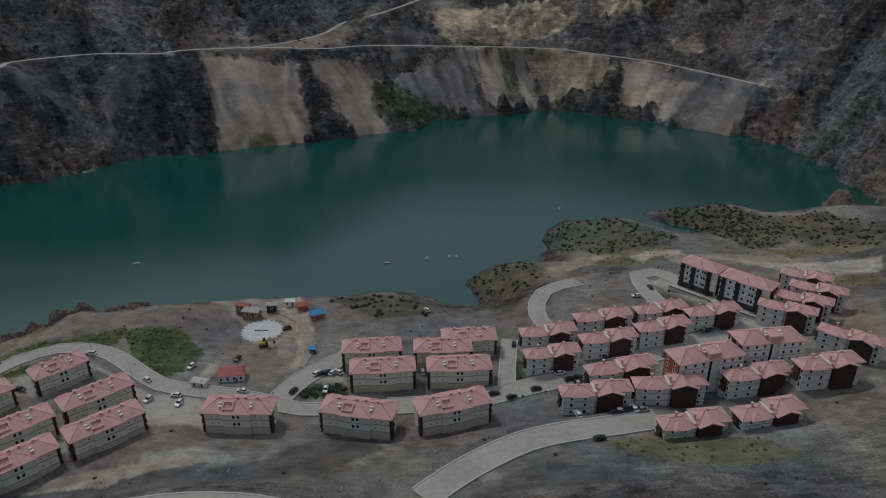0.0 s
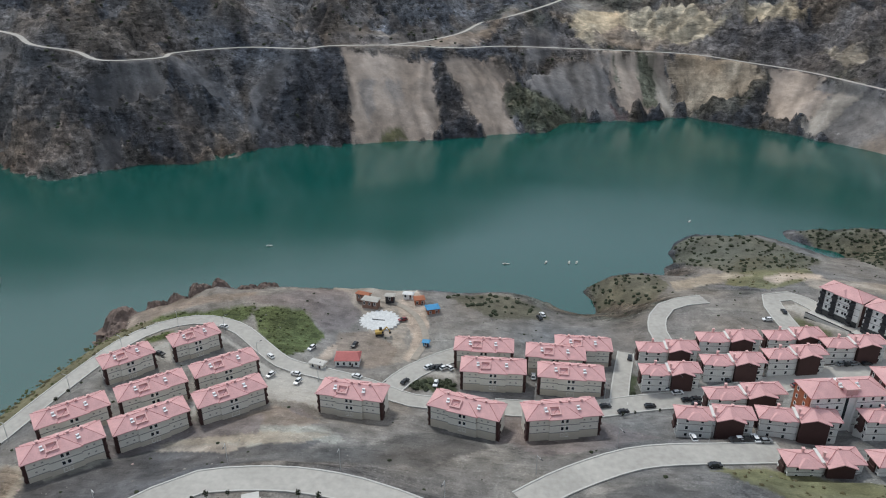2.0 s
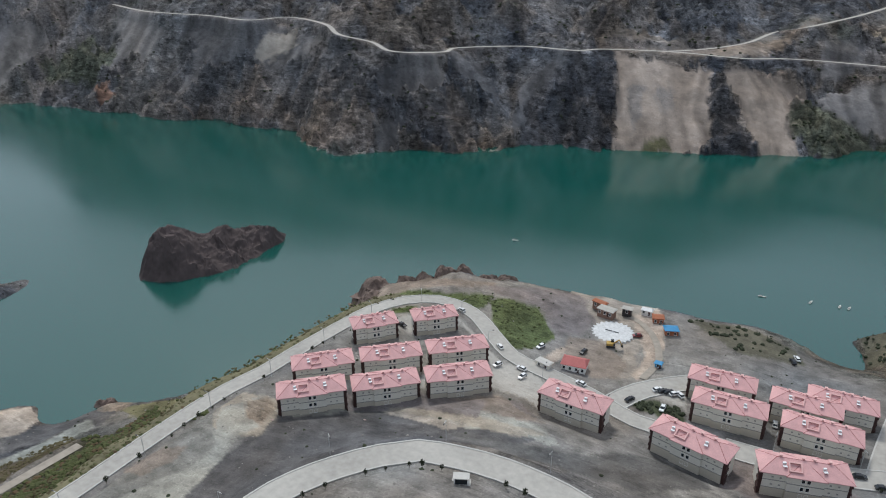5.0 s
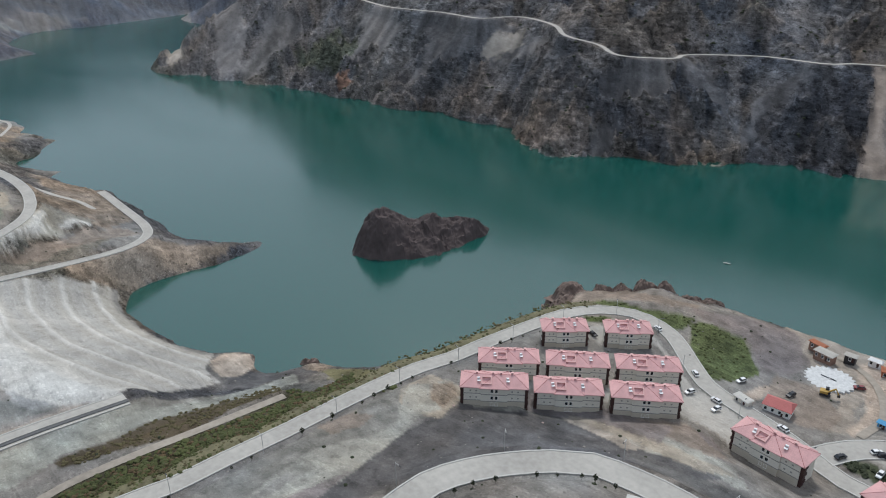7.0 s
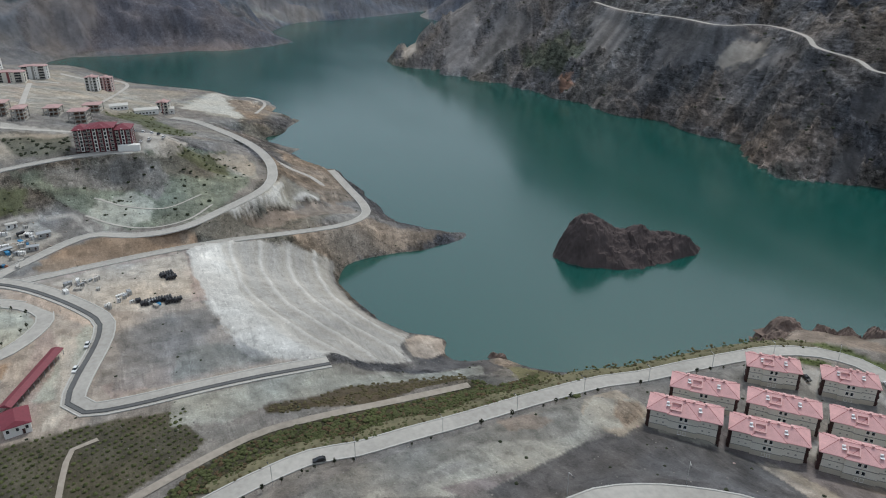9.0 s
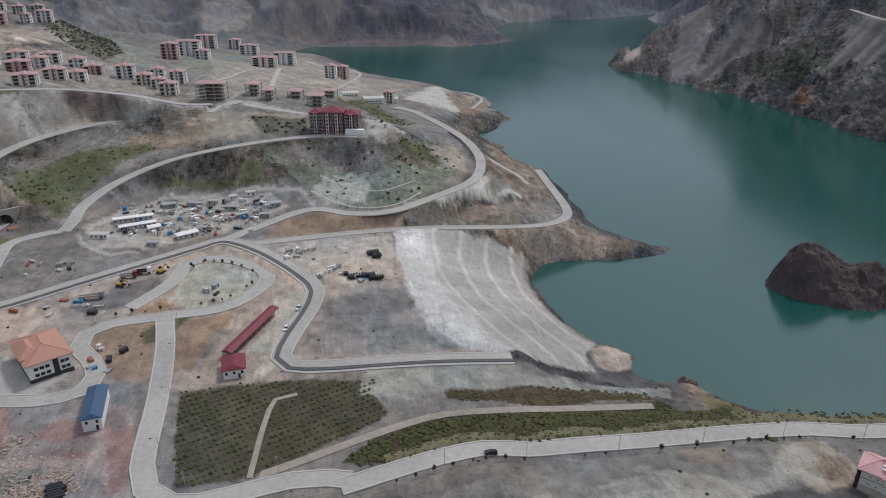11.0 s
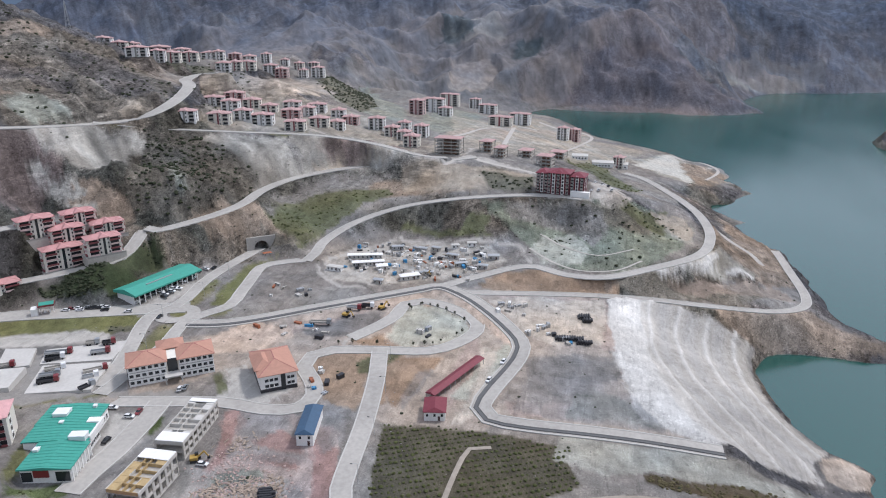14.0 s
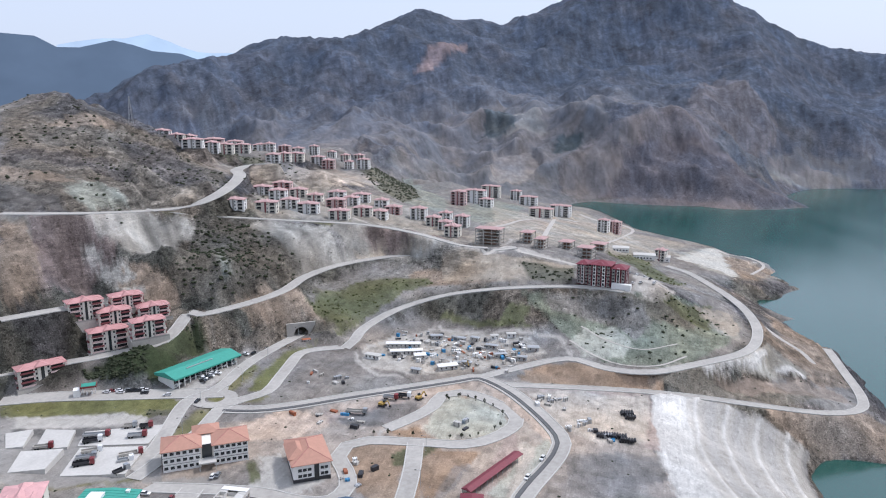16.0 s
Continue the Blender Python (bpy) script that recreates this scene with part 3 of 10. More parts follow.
PLAN['path_bowl_b'] = [(-459, -39, 44), (-439, -22, 43), (-429, 0, 42), (-446, 22, 42)]
PLAN['path_cape'] = [(-611, 64, 30), (-583, 76, 28), (-557, 89, 24), (-541, 100, 20), (-533, 110, 16), (-516, 116, 13)]
PLAN['path_pad'] = [(-58, 243, 26), (-57, 262.5, 25), (-66, 281.6, 25), (-79, 293, 24), (-91.4, 296.5, 23)]
PLAN['road_west'] = [(-311.4, -214, 36), (-301.4, -242, 36), (-291, -270, 36), (-281, -297.5, 36), (-268, -321.3, 36)]
PLAN['road_highway'] = [(-293, -203, 36), (-296.6, -187.6, 36), (-306, -171.6, 36), (-330.3, -145.6, 35), (-349.6, -120.6, 35), (-366.6, -99, 35), (-374, -87.5, 35), (-361, -68.7, 35), (-340, -49.7, 34), (-318, -35, 33), (-304, -33, 33), (-291, -35.5, 32), (-269.4, -41, 32), (-255.7, -43.4, 31), (-248, -38, 31), (-246.3, -23, 31), (-248.5, 0.3, 30), (-250, 23.3, 29), (-251, 53, 27)]
PLAN['road_cape'] = [(-374, -87.5, 35), (-391, -70.4, 36), (-411, -42, 38), (-401, -17, 38), (-403, 7, 38), (-423, 32, 38), (-459, 64, 37), (-502, 76, 36), (-553, 77, 34), (-604, 70, 32), (-661, 55, 30), (-706, 39, 29), (-725, 20, 30)]
PLAN['road_low'] = [(-370, -73.5, 34), (-379.5, -35, 33), (-389.3, -2.6, 31), (-398, 31, 28), (-405, 66, 24), (-417, 102, 19), (-437, 124, 15), (-463, 132, 13), (-520, 135, 9), (-561, 137, 6), (-582, 138, 4)]
PLAN['road_loop'] = [(-219.5, -201, 34), (-222, -188, 34), (-225.5, -173.6, 34), (-232, -148.5, 33), (-231, -129, 33), (-235, -116.4, 33), (-247, -114, 33), (-258.7, -120.4, 33), (-269, -128.4, 33), (-280, -129, 33), (-287.4, -121, 33), (-292.6, -98, 33), (-296.5, -76.6, 33), (-307, -65, 33), (-323.7, -57.7, 33), (-337, -61.5, 33), (-347, -75.6, 34), (-353, -92.7, 34), (-346, -102, 34), (-331, -102.7, 34), (-316.6, -107.6, 34), (-300.5, -117, 33.5)]
PLAN['road_valley'] = [(-291.3, -99, 33), (-262.6, -91.6, 33), (-229.4, -86, 32), (-207.5, -83.3, 32), (-191.6, -81, 32), (-180.4, -76.7, 32), (-173.7, -68, 32), (-173, -59.4, 32), (-176.5, -45.4, 32), (-180, -31.3, 32), (-180, -20, 32), (-178.3, -13, 32)]
PLAN['road_plaza'] = [(-225.5, -173.6, 34), (-210, -171, 34), (-191, -169.4, 34), (-177, -170, 34), (-166, -169.6, 34)]
PLAN['road_ring'] = [(-21, 215, 28), (-34.6, 214, 28), (-51.6, 213, 28), (-70.5, 219.3, 28), (-79, 221.6, 28), (-96, 225, 28), (-109.6, 228.5, 28), (-126, 240.7, 28), (-136.7, 249, 28), (-148.6, 254, 28), (-162.4, 254, 28), (-175, 245, 28), (-183, 230, 28), (-185.6, 213.6, 28), (-187.4, 197, 28), (-188.7, 181.3, 28), (-189, 165.4, 28.5), (-191.5, 149, 29), (-191, 132, 30), (-189.6, 110.3, 31), (-187.6, 86, 32), (-186.4, 64.7, 33), (-186, 46, 33), (-188, 31, 33), (-184, 12.4, 33), (-178.5, -5.5, 32.5), (-175.4, -16, 32)]
PLAN['road_street'] = [(-61.7, 219.4, 28), (-55.5, 232, 28), (-40, 249.7, 27), (-21.7, 260, 27)]
PLAN['road_street_b'] = [(-21, 215, 28), (-7.3, 216, 28), (13.6, 218, 29), (28.5, 224, 29), (46, 229, 30), (68.3, 237, 31), (92, 247, 32), (117, 257.6, 33), (132.5, 263.4, 33), (140, 271.4, 34)]
PLAN['road_hotel'] = [(46.5, 270, 28), (43.4, 282, 28), (44.7, 295, 28), (49, 305, 28), (57, 313.3, 27), (69, 320, 26)]
PLAN['road_link'] = [(24.3, 223.5, 29), (26, 240, 28), (29, 263, 27)]
PLAN['road_hotel_b'] = [(101, 289, 30), (99, 299.3, 30), (97.6, 310.4, 30), (98.3, 319.3, 30), (107.4, 323, 30), (115, 313, 31), (121, 298, 32), (126.7, 286, 33)]
PLAN['road_curve'] = [(-6, 156, 40), (3.4, 165, 40), (13.7, 173, 40), (26.5, 182, 39), (39.7, 187.6, 38), (55, 192, 37), (74.5, 197.3, 36)]
PLAN['road_near'] = [(-121.7, 84, 46), (-123, 99, 46), (-119.6, 111.3, 46), (-114, 122, 46), (-106, 133, 46), (-97.3, 141, 46), (-79, 146, 46), (-65, 147, 46), (-52.4, 146, 46), (-41.6, 143.6, 46), (-29.4, 140, 46), (-17, 137.4, 46)]
PLAN['spots'] = [(-100.6, 161.3, 38), (-69, 174.4, 36), (-33, 178, 36), (-5, 161.3, 42), (-60.6, 268.6, 24), (-67, 242, 26), (-109, 257.5, 25), (-124.6, 253, 27), (-10, 268.7, 24), (15, 269.5, 25), (54, 289.7, 27), (72.4, 282.7, 32), (80.5, 297.5, 30), (95.4, 363, 16), (87, 401.7, 12), (65, 364.3, 14), (122.7, 356.4, 24), (179, 428, 8), (212.3, 426.7, 10), (205.5, 377, 18), (32, 329, 10), (82.6, 184.5, 40), (97.4, 162.4, 48), (35, 156.3, 46), (142.6, 247.3, 36), (103.4, 217.5, 34), (161.5, 289.6, 33), (166, 323, 30), (177, 312.3, 30), (26.7, 350.6, 12), (-144.5, 126.5, 38), (-126.4, 135, 40)]
PLAN['spots_b'] = [(-151, 107.6, 37), (-147, 83.4, 40), (-130, 168, 30), (-93, 181, 36), (-213.5, 114, 20), (-201.7, 131, 24), (-214.5, 77, 27), (-227, 50.4, 28), (-232.3, 24, 29), (-197.5, 49.7, 30), (-237, 106, 14), (-237, 91, 18), (-242, 65.5, 22), (-164, 98.7, 36), (-377.5, 7.4, 32), (-346.6, 10.3, 32), (-315.7, 15.6, 31), (-290, 25.4, 30), (-261, 43, 28), (-258, 71.3, 18), (-261, 89, 10), (-288, 72.3, 16), (-323, 67.7, 14), (-365, 65, 12), (-390.6, 64.5, 18), (-396, 48, 26), (-379, 37, 22), (-321.5, 44.5, 20), (-341.7, -16.6, 33), (-295, -14, 31), (-266, -12.3, 30), (-270, -50, 31)]
PLAN['spots_c'] = [(-267, -65, 32), (-227.4, -43, 31), (-194.3, -37.4, 31), (-226, 1, 30), (-232, 44, 26), (-234, 87.6, 20), (-204.5, 21, 30), (-201.4, 77.4, 30), (-318.6, -87.5, 34), (-260.6, -111.4, 33), (-255, -147.5, 34), (-250, -183.3, 35), (-200, -121.4, 32), (-171.7, -108, 32), (-167, -143.4, 33), (-314.3, -130.6, 34), (-415, -75, 36), (-400, -125, 36), (-440, -109, 38), (-352.7, -147.5, 36), (-447, -158, 42), (-465, -114, 46), (-468, -83, 54), (-480, -25, 48), (-454, -23, 40), (-506, 36, 42), (-500, 19, 56), (-501, 14, 62), (-493, 51, 38), (-454, 33, 38), (-501, 89, 28), (-459, 95, 26)]
PLAN['spots_d'] = [(-453, 83, 20), (-424, 50, 24), (-460, 103, 14), (-420, 138, 8), (-409, 152, 6), (-409, 118, 12), (-408, 102, 8), (-595, 104, 18), (-730, 95, 14), (-745, 121, 5), (-829, 67, 16), (-861, 22, 22), (-610, -8, 46), (-630, -38, 56), (-703, -88, 62), (-812, -43, 40), (-862, -12, 28), (-925, -160, 50), (-838, -185, 66), (-657, -221, 84), (-709, -267, 92), (-659, -331, 98), (-579, -341, 104), (-665, -331, 118), (-821, -339, 108), (-862, -288, 78), (-1140, -323, 60), (-1057, -233, 54), (-1063, -133, 34), (-1004, -70, 24), (-628, -69, 66), (-489, -191, 58)]
PLAN['spots_e'] = [(-518, -152, 60), (-463, -211, 52), (-506, -110, 64), (-519, -70, 66), (-444, -188, 46), (-418, -204, 50), (-397, -231, 52), (-377.3, -240, 44), (-362, -267.7, 38), (-409, -208, 47), (-401, -312, 96), (-381.6, -341.6, 98), (-363, -369.3, 100), (-408, -320, 74), (-376.4, -339, 80), (-352.4, -361.3, 84), (-318, -359.6, 92), (-407, -265, 78), (-480, -261, 84), (-505, -235, 76), (-564, -208, 76), (-319.7, -333.5, 52), (-300.3, -337.4, 58), (-345, -293.3, 62), (-324, -292.3, 58), (-366, -354, 66), (-287.4, -319, 38), (-321, -295.6, 38), (-360, -265.6, 38), (-370.7, -244, 44), (-381.4, -226, 46), (-907, -417, 128)]
PLAN['spots_f'] = [(-725, -404, 134), (-694, -456, 140), (-719, -549, 146), (-799, -338, 110), (-739, -369, 108), (-617, -376, 114)]
PLAN['toe'] = [(-220.3, 276.6, -4), (-214, 287, -4), (-206.6, 289.3, -4), (-193, 303, -4), (-188, 313, -4), (-178, 316.7, -4), (-151.3, 328, -4), (-103, 335.6, -4), (-60, 341, -4), (-34.3, 349, -4), (-21.7, 350.7, -4), (-6.3, 347.6, -4), (4, 345.7, -4), (20, 348, -4), (16, 359, -4), (13, 373, -4), (17.4, 379.6, -4), (28.4, 383, -4), (42.3, 387.7, -4), (54.3, 393, -4), (65, 417, -4), (68, 441, -4), (76, 457, -4), (96, 454.3, -4), (121.4, 458.4, -4), (152.5, 453, -4), (170.6, 443, -4), (153.5, 491.3, -4), (169, 483.5, -4), (195, 486, -4), (215, 484, -4), (241.4, 472.4, -4)]
PLAN['toe_b'] = [(280.3, 465, -4), (296.3, 466.6, -4), (-220.5, 242.4, -4), (-223.4, 222.5, -4), (-225, 204.5, -4), (-228, 185, -4), (-236.4, 170.4, -4), (-246.4, 157.4, -4), (-254, 149.4, -4), (-266.5, 141, -4), (-266.5, 134.6, -4), (-276, 121, -4), (-423, 195, -4), (-426, 176, -4), (-442, 159, -4), (-466, 152, -4), (-509, 147, -4), (-554, 146, -4), (-586, 144, -4), (-619, 129, -4), (-653, 125, -4), (-680, 137, -4), (-702, 110, -4), (-725, 108, -4), (-802, 154, -4), (-834, 134, -4), (-876, 119, -4), (-976, 86, -4), (-1025, 34, -4), (-1089, -16, -4), (-1221, -66, -4), (-1308, -112, -4)]
PLAN['path_street_a'] = [(-644, -147, 73.9), (-675, -136, 71.8), (-744, -132, 65.7), (-816, -125, 56.4), (-913, -114, 42.9), (-913, -88, 38.7)]
PLAN['path_street_b'] = [(-849, -109, 51.7), (-756, -102, 58.3), (-654, -93, 67.3)]
PLAN['path_street_c'] = [(-745, -41, 45.6), (-871, -28, 30.5), (-967, -19, 21.8), (-1045, -35, 15.1), (-1030, -67, 22.0), (-1056, -98, 26.9)]
PLAN['path_point'] = [(-936, 84, 8.6), (-903, 96, 9.4), (-926, 118, 3.0), (-899, 131, 3.0), (-871, 131, 3.0), (-789, 108, 12.2)]
PLAN['path_street_d'] = [(-532, -122, 72.3), (-557, -116, 72.5), (-566, -108, 73.4), (-551, -97, 72.7), (-545, -73, 69.6), (-540, -51, 67.3)]
ROADS = {  # half width of the carriageway
    "road_ring": 3.4, "road_street": 4.5, "road_street_b": 4.5, "road_hotel": 3.6, "road_link": 3.0, "road_hotel_b": 4.0,
    "road_curve": 4.6, "road_near": 4.6, "road_valley": 3.5, "road_loop": 3.4, "road_highway": 4.1, "road_cape": 3.0,
    "road_low": 2.6, "road_tunnel": 3.3, "road_spur": 3.2, "road_dirt": 1.8, "path_bowl": 0.8, "path_plant": 1.0, "path_bowl_b": 0.7, "path_cape": 1.6, "path_pad": 1.5, "road_west": 6.0, "road_middle": 3.2, "road_upper": 3.7, "road_blocks": 4.0,
    "road_terrace": 3.0, "road_town": 5.0, "road_plaza": 4.5, "track_wall": 2.6, "track_branch": 2.2,
    "path_street_a": 2.4, "path_street_b": 2.4, "path_street_c": 2.2, "path_point": 1.8, "path_street_d": 2.2}


def dense(points, step):
    """The polyline resampled as a smooth curve with points about step apart."""
    p = np.array(points, float)
    q = np.vstack([2 * p[0] - p[1], p, 2 * p[-1] - p[-2]])
    out = []
    for i in range(1, len(q) - 2):
        n = max(1, int(np.linalg.norm(q[i + 1] - q[i]) / step))
        for k in range(n):
            u = k / n
            out.append(0.5 * (2 * q[i] + (q[i + 1] - q[i - 1]) * u + (2 * q[i - 1] - 5 * q[i] + 4 * q[i + 1] - q[i + 2]) * u * u
                              + (3 * q[i] - q[i - 1] - 3 * q[i + 1] + q[i + 2]) * u ** 3))
    out.append(q[-2])
    return np.array(out)


def land_fit():
    pts = []
    for name, line in PLAN.items():
        far = name.startswith(("ridge", "peak", "wall", "track", "shore"))
        if name.startswith(("road", "path", "track", "edge", "shore", "hill", "spur", "ridge", "peak", "wall")):
            pts.extend(dense(line, 60 if far else 18))
        else:
            pts.extend(np.array(line, float))
    keep, seen = [], set()
    for p in pts:
        key = (round(p[0] / 5), round(p[1] / 5))
        if key not in seen:
            seen.add(key)
            keep.append(p)
    p = np.array(keep)
    d = np.sqrt(((p[:, None, :2] - p[None, :, :2]) ** 2).sum(2) + 64.0)
    n = len(p)
    a = np.zeros((n + 3, n + 3))
    a[:n, :n] = d - np.eye(n) * 1.5
    a[:n, n], a[:n, n + 1:], a[n, :n], a[n + 1:, :n] = 1, p[:, :2] / 1000, 1, p[:, :2].T / 1000
    w = np.linalg.solve(a, np.concatenate([p[:, 2], np.zeros(3)]))
    return p[:, :2].astype(np.float32), w


LAND_P, LAND_W = land_fit()


def land_base(x, y):
    """Smooth height of the land at arrays x, y."""
    out = np.empty(len(x))
    for i in range(0, len(x), 4000):
        xs, ys = x[i:i + 4000].astype(np.float32), y[i:i + 4000].astype(np.float32)
        d = np.sqrt((xs[:, None] - LAND_P[None, :, 0]) ** 2 + (ys[:, None] - LAND_P[None, :, 1]) ** 2 + 64.0)
        out[i:i + 4000] = d @ LAND_W[:-3].astype(np.float32) + LAND_W[-3] + (xs * LAND_W[-2] + ys * LAND_W[-1]) / 1000
    return out


def hash2(ix, iy, seed):
    h = (ix.astype(np.int64) * 374761393 + iy.astype(np.int64) * 668265263 + seed * 974634777) & 0xFFFFFFFF
    h = ((h ^ (h >> 13)) * 1274126177) & 0xFFFFFFFF
    return ((h ^ (h >> 16)) & 0xFFFF) / 65535.0


def value_noise(x, y, seed):
    ix, iy = np.floor(x), np.floor(y)
    u, v = x - ix, y - iy
    u, v = u * u * u * (u * (u * 6 - 15) + 10), v * v * v * (v * (v * 6 - 15) + 10)
    a, b = hash2(ix, iy, seed), hash2(ix + 1, iy, seed)
    c, d = hash2(ix, iy + 1, seed), hash2(ix + 1, iy + 1, seed)
    return (a * (1 - u) + b * u) * (1 - v) + (c * (1 - u) + d * u) * v


def fbm(x, y, size, octaves, seed, ridged=False):
    total, amp, norm = np.zeros(len(x)), 1.0, 0.0
    for o in range(octaves):
        c, s = math.cos(0.6 * o), math.sin(0.6 * o)
        n = value_noise((x * c - y * s) / size, (x * s + y * c) / size, seed + o)
        total += amp * ((1 - np.abs(2 * n - 1)) ** 1.5 if ridged else n)
        norm += amp
        amp, size = amp * 0.5, size / 2.05
    return total / norm


def near_line(x, y, line, reach):
    """Distance to a polyline and the height of its nearest point, for the points within reach."""
    best, zz = np.full(len(x), 1e9), np.zeros(len(x))
    lo, hi = line[:, :2].min(0) - reach, line[:, :2].max(0) + reach
    sel = np.where((x > lo[0]) & (x < hi[0]) & (y > lo[1]) & (y < hi[1]))[0]
    if len(sel) == 0:
        return best, zz
    xs, ys = x[sel], y[sel]
    b, z = best[sel], zz[sel]
    for p, q in zip(line[:-1], line[1:]):
        e = q - p
        u = np.clip(((xs - p[0]) * e[0] + (ys - p[1]) * e[1]) / max(e[0] ** 2 + e[1] ** 2, 1e-6), 0, 1)
        d = np.hypot(xs - p[0] - u * e[0], ys - p[1] - u * e[1])
        m = d < b
        b[m], z[m] = d[m], (p[2] + u * e[2])[m]
    best[sel], zz[sel] = b, z
    return best, zz


ROAD_LINES = {name: dense(PLAN[name], 6) for name in ROADS}


def smooth01(a, b, v):
    u = np.clip((v - a) / (b - a), 0, 1)
    return u * u * (3 - 2 * u)


def downhill(x, y, ux, uy, size, reach, seed, steps=7):
    """Noise drawn out along the fall line (ux, uy), about 0 on average: gullies, scree runs and rain streaks."""
    total = np.zeros(len(x))
    for k in np.linspace(-1, 1, steps):
        px, py = x + ux * reach * k, y + uy * reach * k
        total += value_noise(px / size, py / size, seed) + 0.5 * value_noise(px / size * 2.1 + 7, py / size * 2.1, seed + 1)
    return (total / steps - 0.75) * 2.2


def land(x, y, calm=0.0):
    """Height of the ground with its relief, the slope of its smooth form, and its gullies, wide and fine; calm: 0 to 1, loose smooth scree."""
    z = land_base(x, y)
    r = np.hypot(x, y)
    e = np.maximum(3.0, r * 0.012)
    sx, sy = (land_base(x + e, y) - z) / e, (land_base(x, y + e) - z) / e
    slope = np.hypot(sx, sy)
    ux, uy = sx / (slope + 0.02), sy / (slope + 0.02)
    steep = smooth01(0.2, 0.6, slope)
    dry = smooth01(-5, 4, z)
    turn = np.degrees(np.arctan2(-x, y))
    wall = smooth01(520, 640, r) * smooth01(82, 72, turn)
    hill = 0.7 * smooth01(520, 620, r) * smooth01(117, 124, turn) * smooth01(104, 118, z)
    side = 0.3 * smooth01(330, 380, r) * smooth01(560, 500, r) * smooth01(100, 106, turn)
    big = np.maximum(np.maximum(wall, hill), side)
    wx, wy = x + 50 * (fbm(x, y, 80, 3, 40) - 0.5), y + 50 * (fbm(x, y, 80, 3, 41) - 0.5)
    gully = downhill(wx, wy, ux, uy, 34, 55, 11)
    fine_gully = downhill(wx, wy, ux, uy, 10, 22, 13)
    fine_gully = fine_gully * (1 - calm) + calm * 1.4 * downhill(wx, wy, ux, uy, 9, 42, 17, 13)
    run = smooth01(0.12, 0.42, downhill(wx, wy, ux, uy, 42, 120, 51, 9)) * big
    solid = 1 - 0.9 * run
    bed = (z + 0.42 * (0.8 * x + 0.3 * y) + 22 * (fbm(x, y, 46, 3, 52) - 0.5)) / 10.5
    bed_low = np.floor(bed)
    ledge = (bed_low + smooth01(0.3, 0.85, bed - bed_low) - bed) * 10.5 * smooth01(0.35, 0.6, fbm(x, y, 55, 3, 53))
    rock = fbm(wx, wy, 62, 6, 7, True) - 0.5
    crag = fbm(wx, wy, 19, 5, 21, True) - 0.5
    crag = crag + 0.45 * (fbm(wx, wy, 7.5, 3, 23, True) - 0.5)
    massif = fbm(x + 120 * fbm(x, y, 300, 2, 45), y, 560, 5, 3, True) - 0.47
    far = smooth01(1350, 2100, r)
    far_rough = smooth01(1150, 1330, r) * smooth01(2, 40, z)
    rough = dry * steep * (1 - 0.85 * calm)
    shape = gully * (1.2 + 13 * big) + fine_gully * (0.8 + 4 * big) + solid * (rock * (2.0 + 20 * big) + crag * (2.2 + 15 * big) + 0.75 * ledge * big) - 4 * run
    cliff = fbm(x + 60 * (fbm(x, y, 90, 2, 46) - 0.5), y, 190, 4, 54, True) - 0.5
    for name in ("track_wall", "track_branch"):
        d, _ = near_line(x, y, ROAD_LINES[name], 34)
        shape = shape * (0.12 + 0.88 * smooth01(6, 32, d))
    z = z + rough * shape * (1 - 0.7 * far) + dry * steep * calm * (gully * (0.4 + 0.7 * big) + fine_gully * (0.3 + 0.7 * big))
    z = z - wall * 3.0 * np.exp(-((z - 1.0) / 3.5) ** 2)
    z = z + far_rough * (1 - calm) * smooth01(0.06, 0.25, slope) * (1 - 0.75 * smooth01(1750, 2200, r)) * (cliff * 66 + downhill(x, y, ux, uy, 90, 170, 55) * 30)
    z = z + far * (massif * 120 + gully * 9 + rock * 3) * smooth01(20, 220, z)
    # slopes out of view are kept low here so the lake mirrors sky
    cap = 175 + 0.12 * np.maximum(r - 950, 0)
    z = z - 0.92 * np.maximum(z - cap, 0) * smooth01(14, -4, turn) * smooth01(900, 1000, r)
    z = z + dry * (1 - steep) * ((fbm(x, y, 23, 5, 31) - 0.5) * 1.6)
    for bx, by, bz, turned, bw, bd in PADS:
        c, s = math.cos(radians(turned)), math.sin(radians(turned))
        u, v = (x - bx) * c + (y - by) * s, -(x - bx) * s + (y - by) * c
        d = np.hypot(np.maximum(np.abs(u) - bw / 2, 0), np.maximum(np.abs(v) - bd / 2, 0))
        k = 1 - smooth01(1.0, 7.0, d)
        z = z * (1 - k) + (bz - 0.15) * k
    for name, line in ROAD_LINES.items():
        half = ROADS[name]
        soft = 8.0 if name.startswith("track") else (3.0 if name.startswith("path") else 8.0)
        d, zr = near_line(x, y, line, half + soft)
        k = 1 - smooth01(half + 1.2, half + soft, d)
        z = z * (1 - k) + (zr - 0.25) * k
    return z, slope, gully, fine_gully, run, ledge


AREAS = []
AREAS.append(('valley_dust', [(-268, -202), (-298, -168), (-332, -143), (-355, -109), (-369, -86), (-381, -69), (-386, 4), (-319, 7), (-280, 25), (-257, 45), (-244, -36), (-231, -44), (-234, -81), (-244, -93), (-234, -130), (-253, -162), (-225, -180), (-211, -195), (-222, -202)]))
AREAS.append(('hill_rock', [(-362, -412), (-391, -371), (-458, -354), (-483, -341), (-536, -354), (-554, -374), (-575, -439), (-559, -475), (-543, -509), (-530, -528), (-487, -541)]))
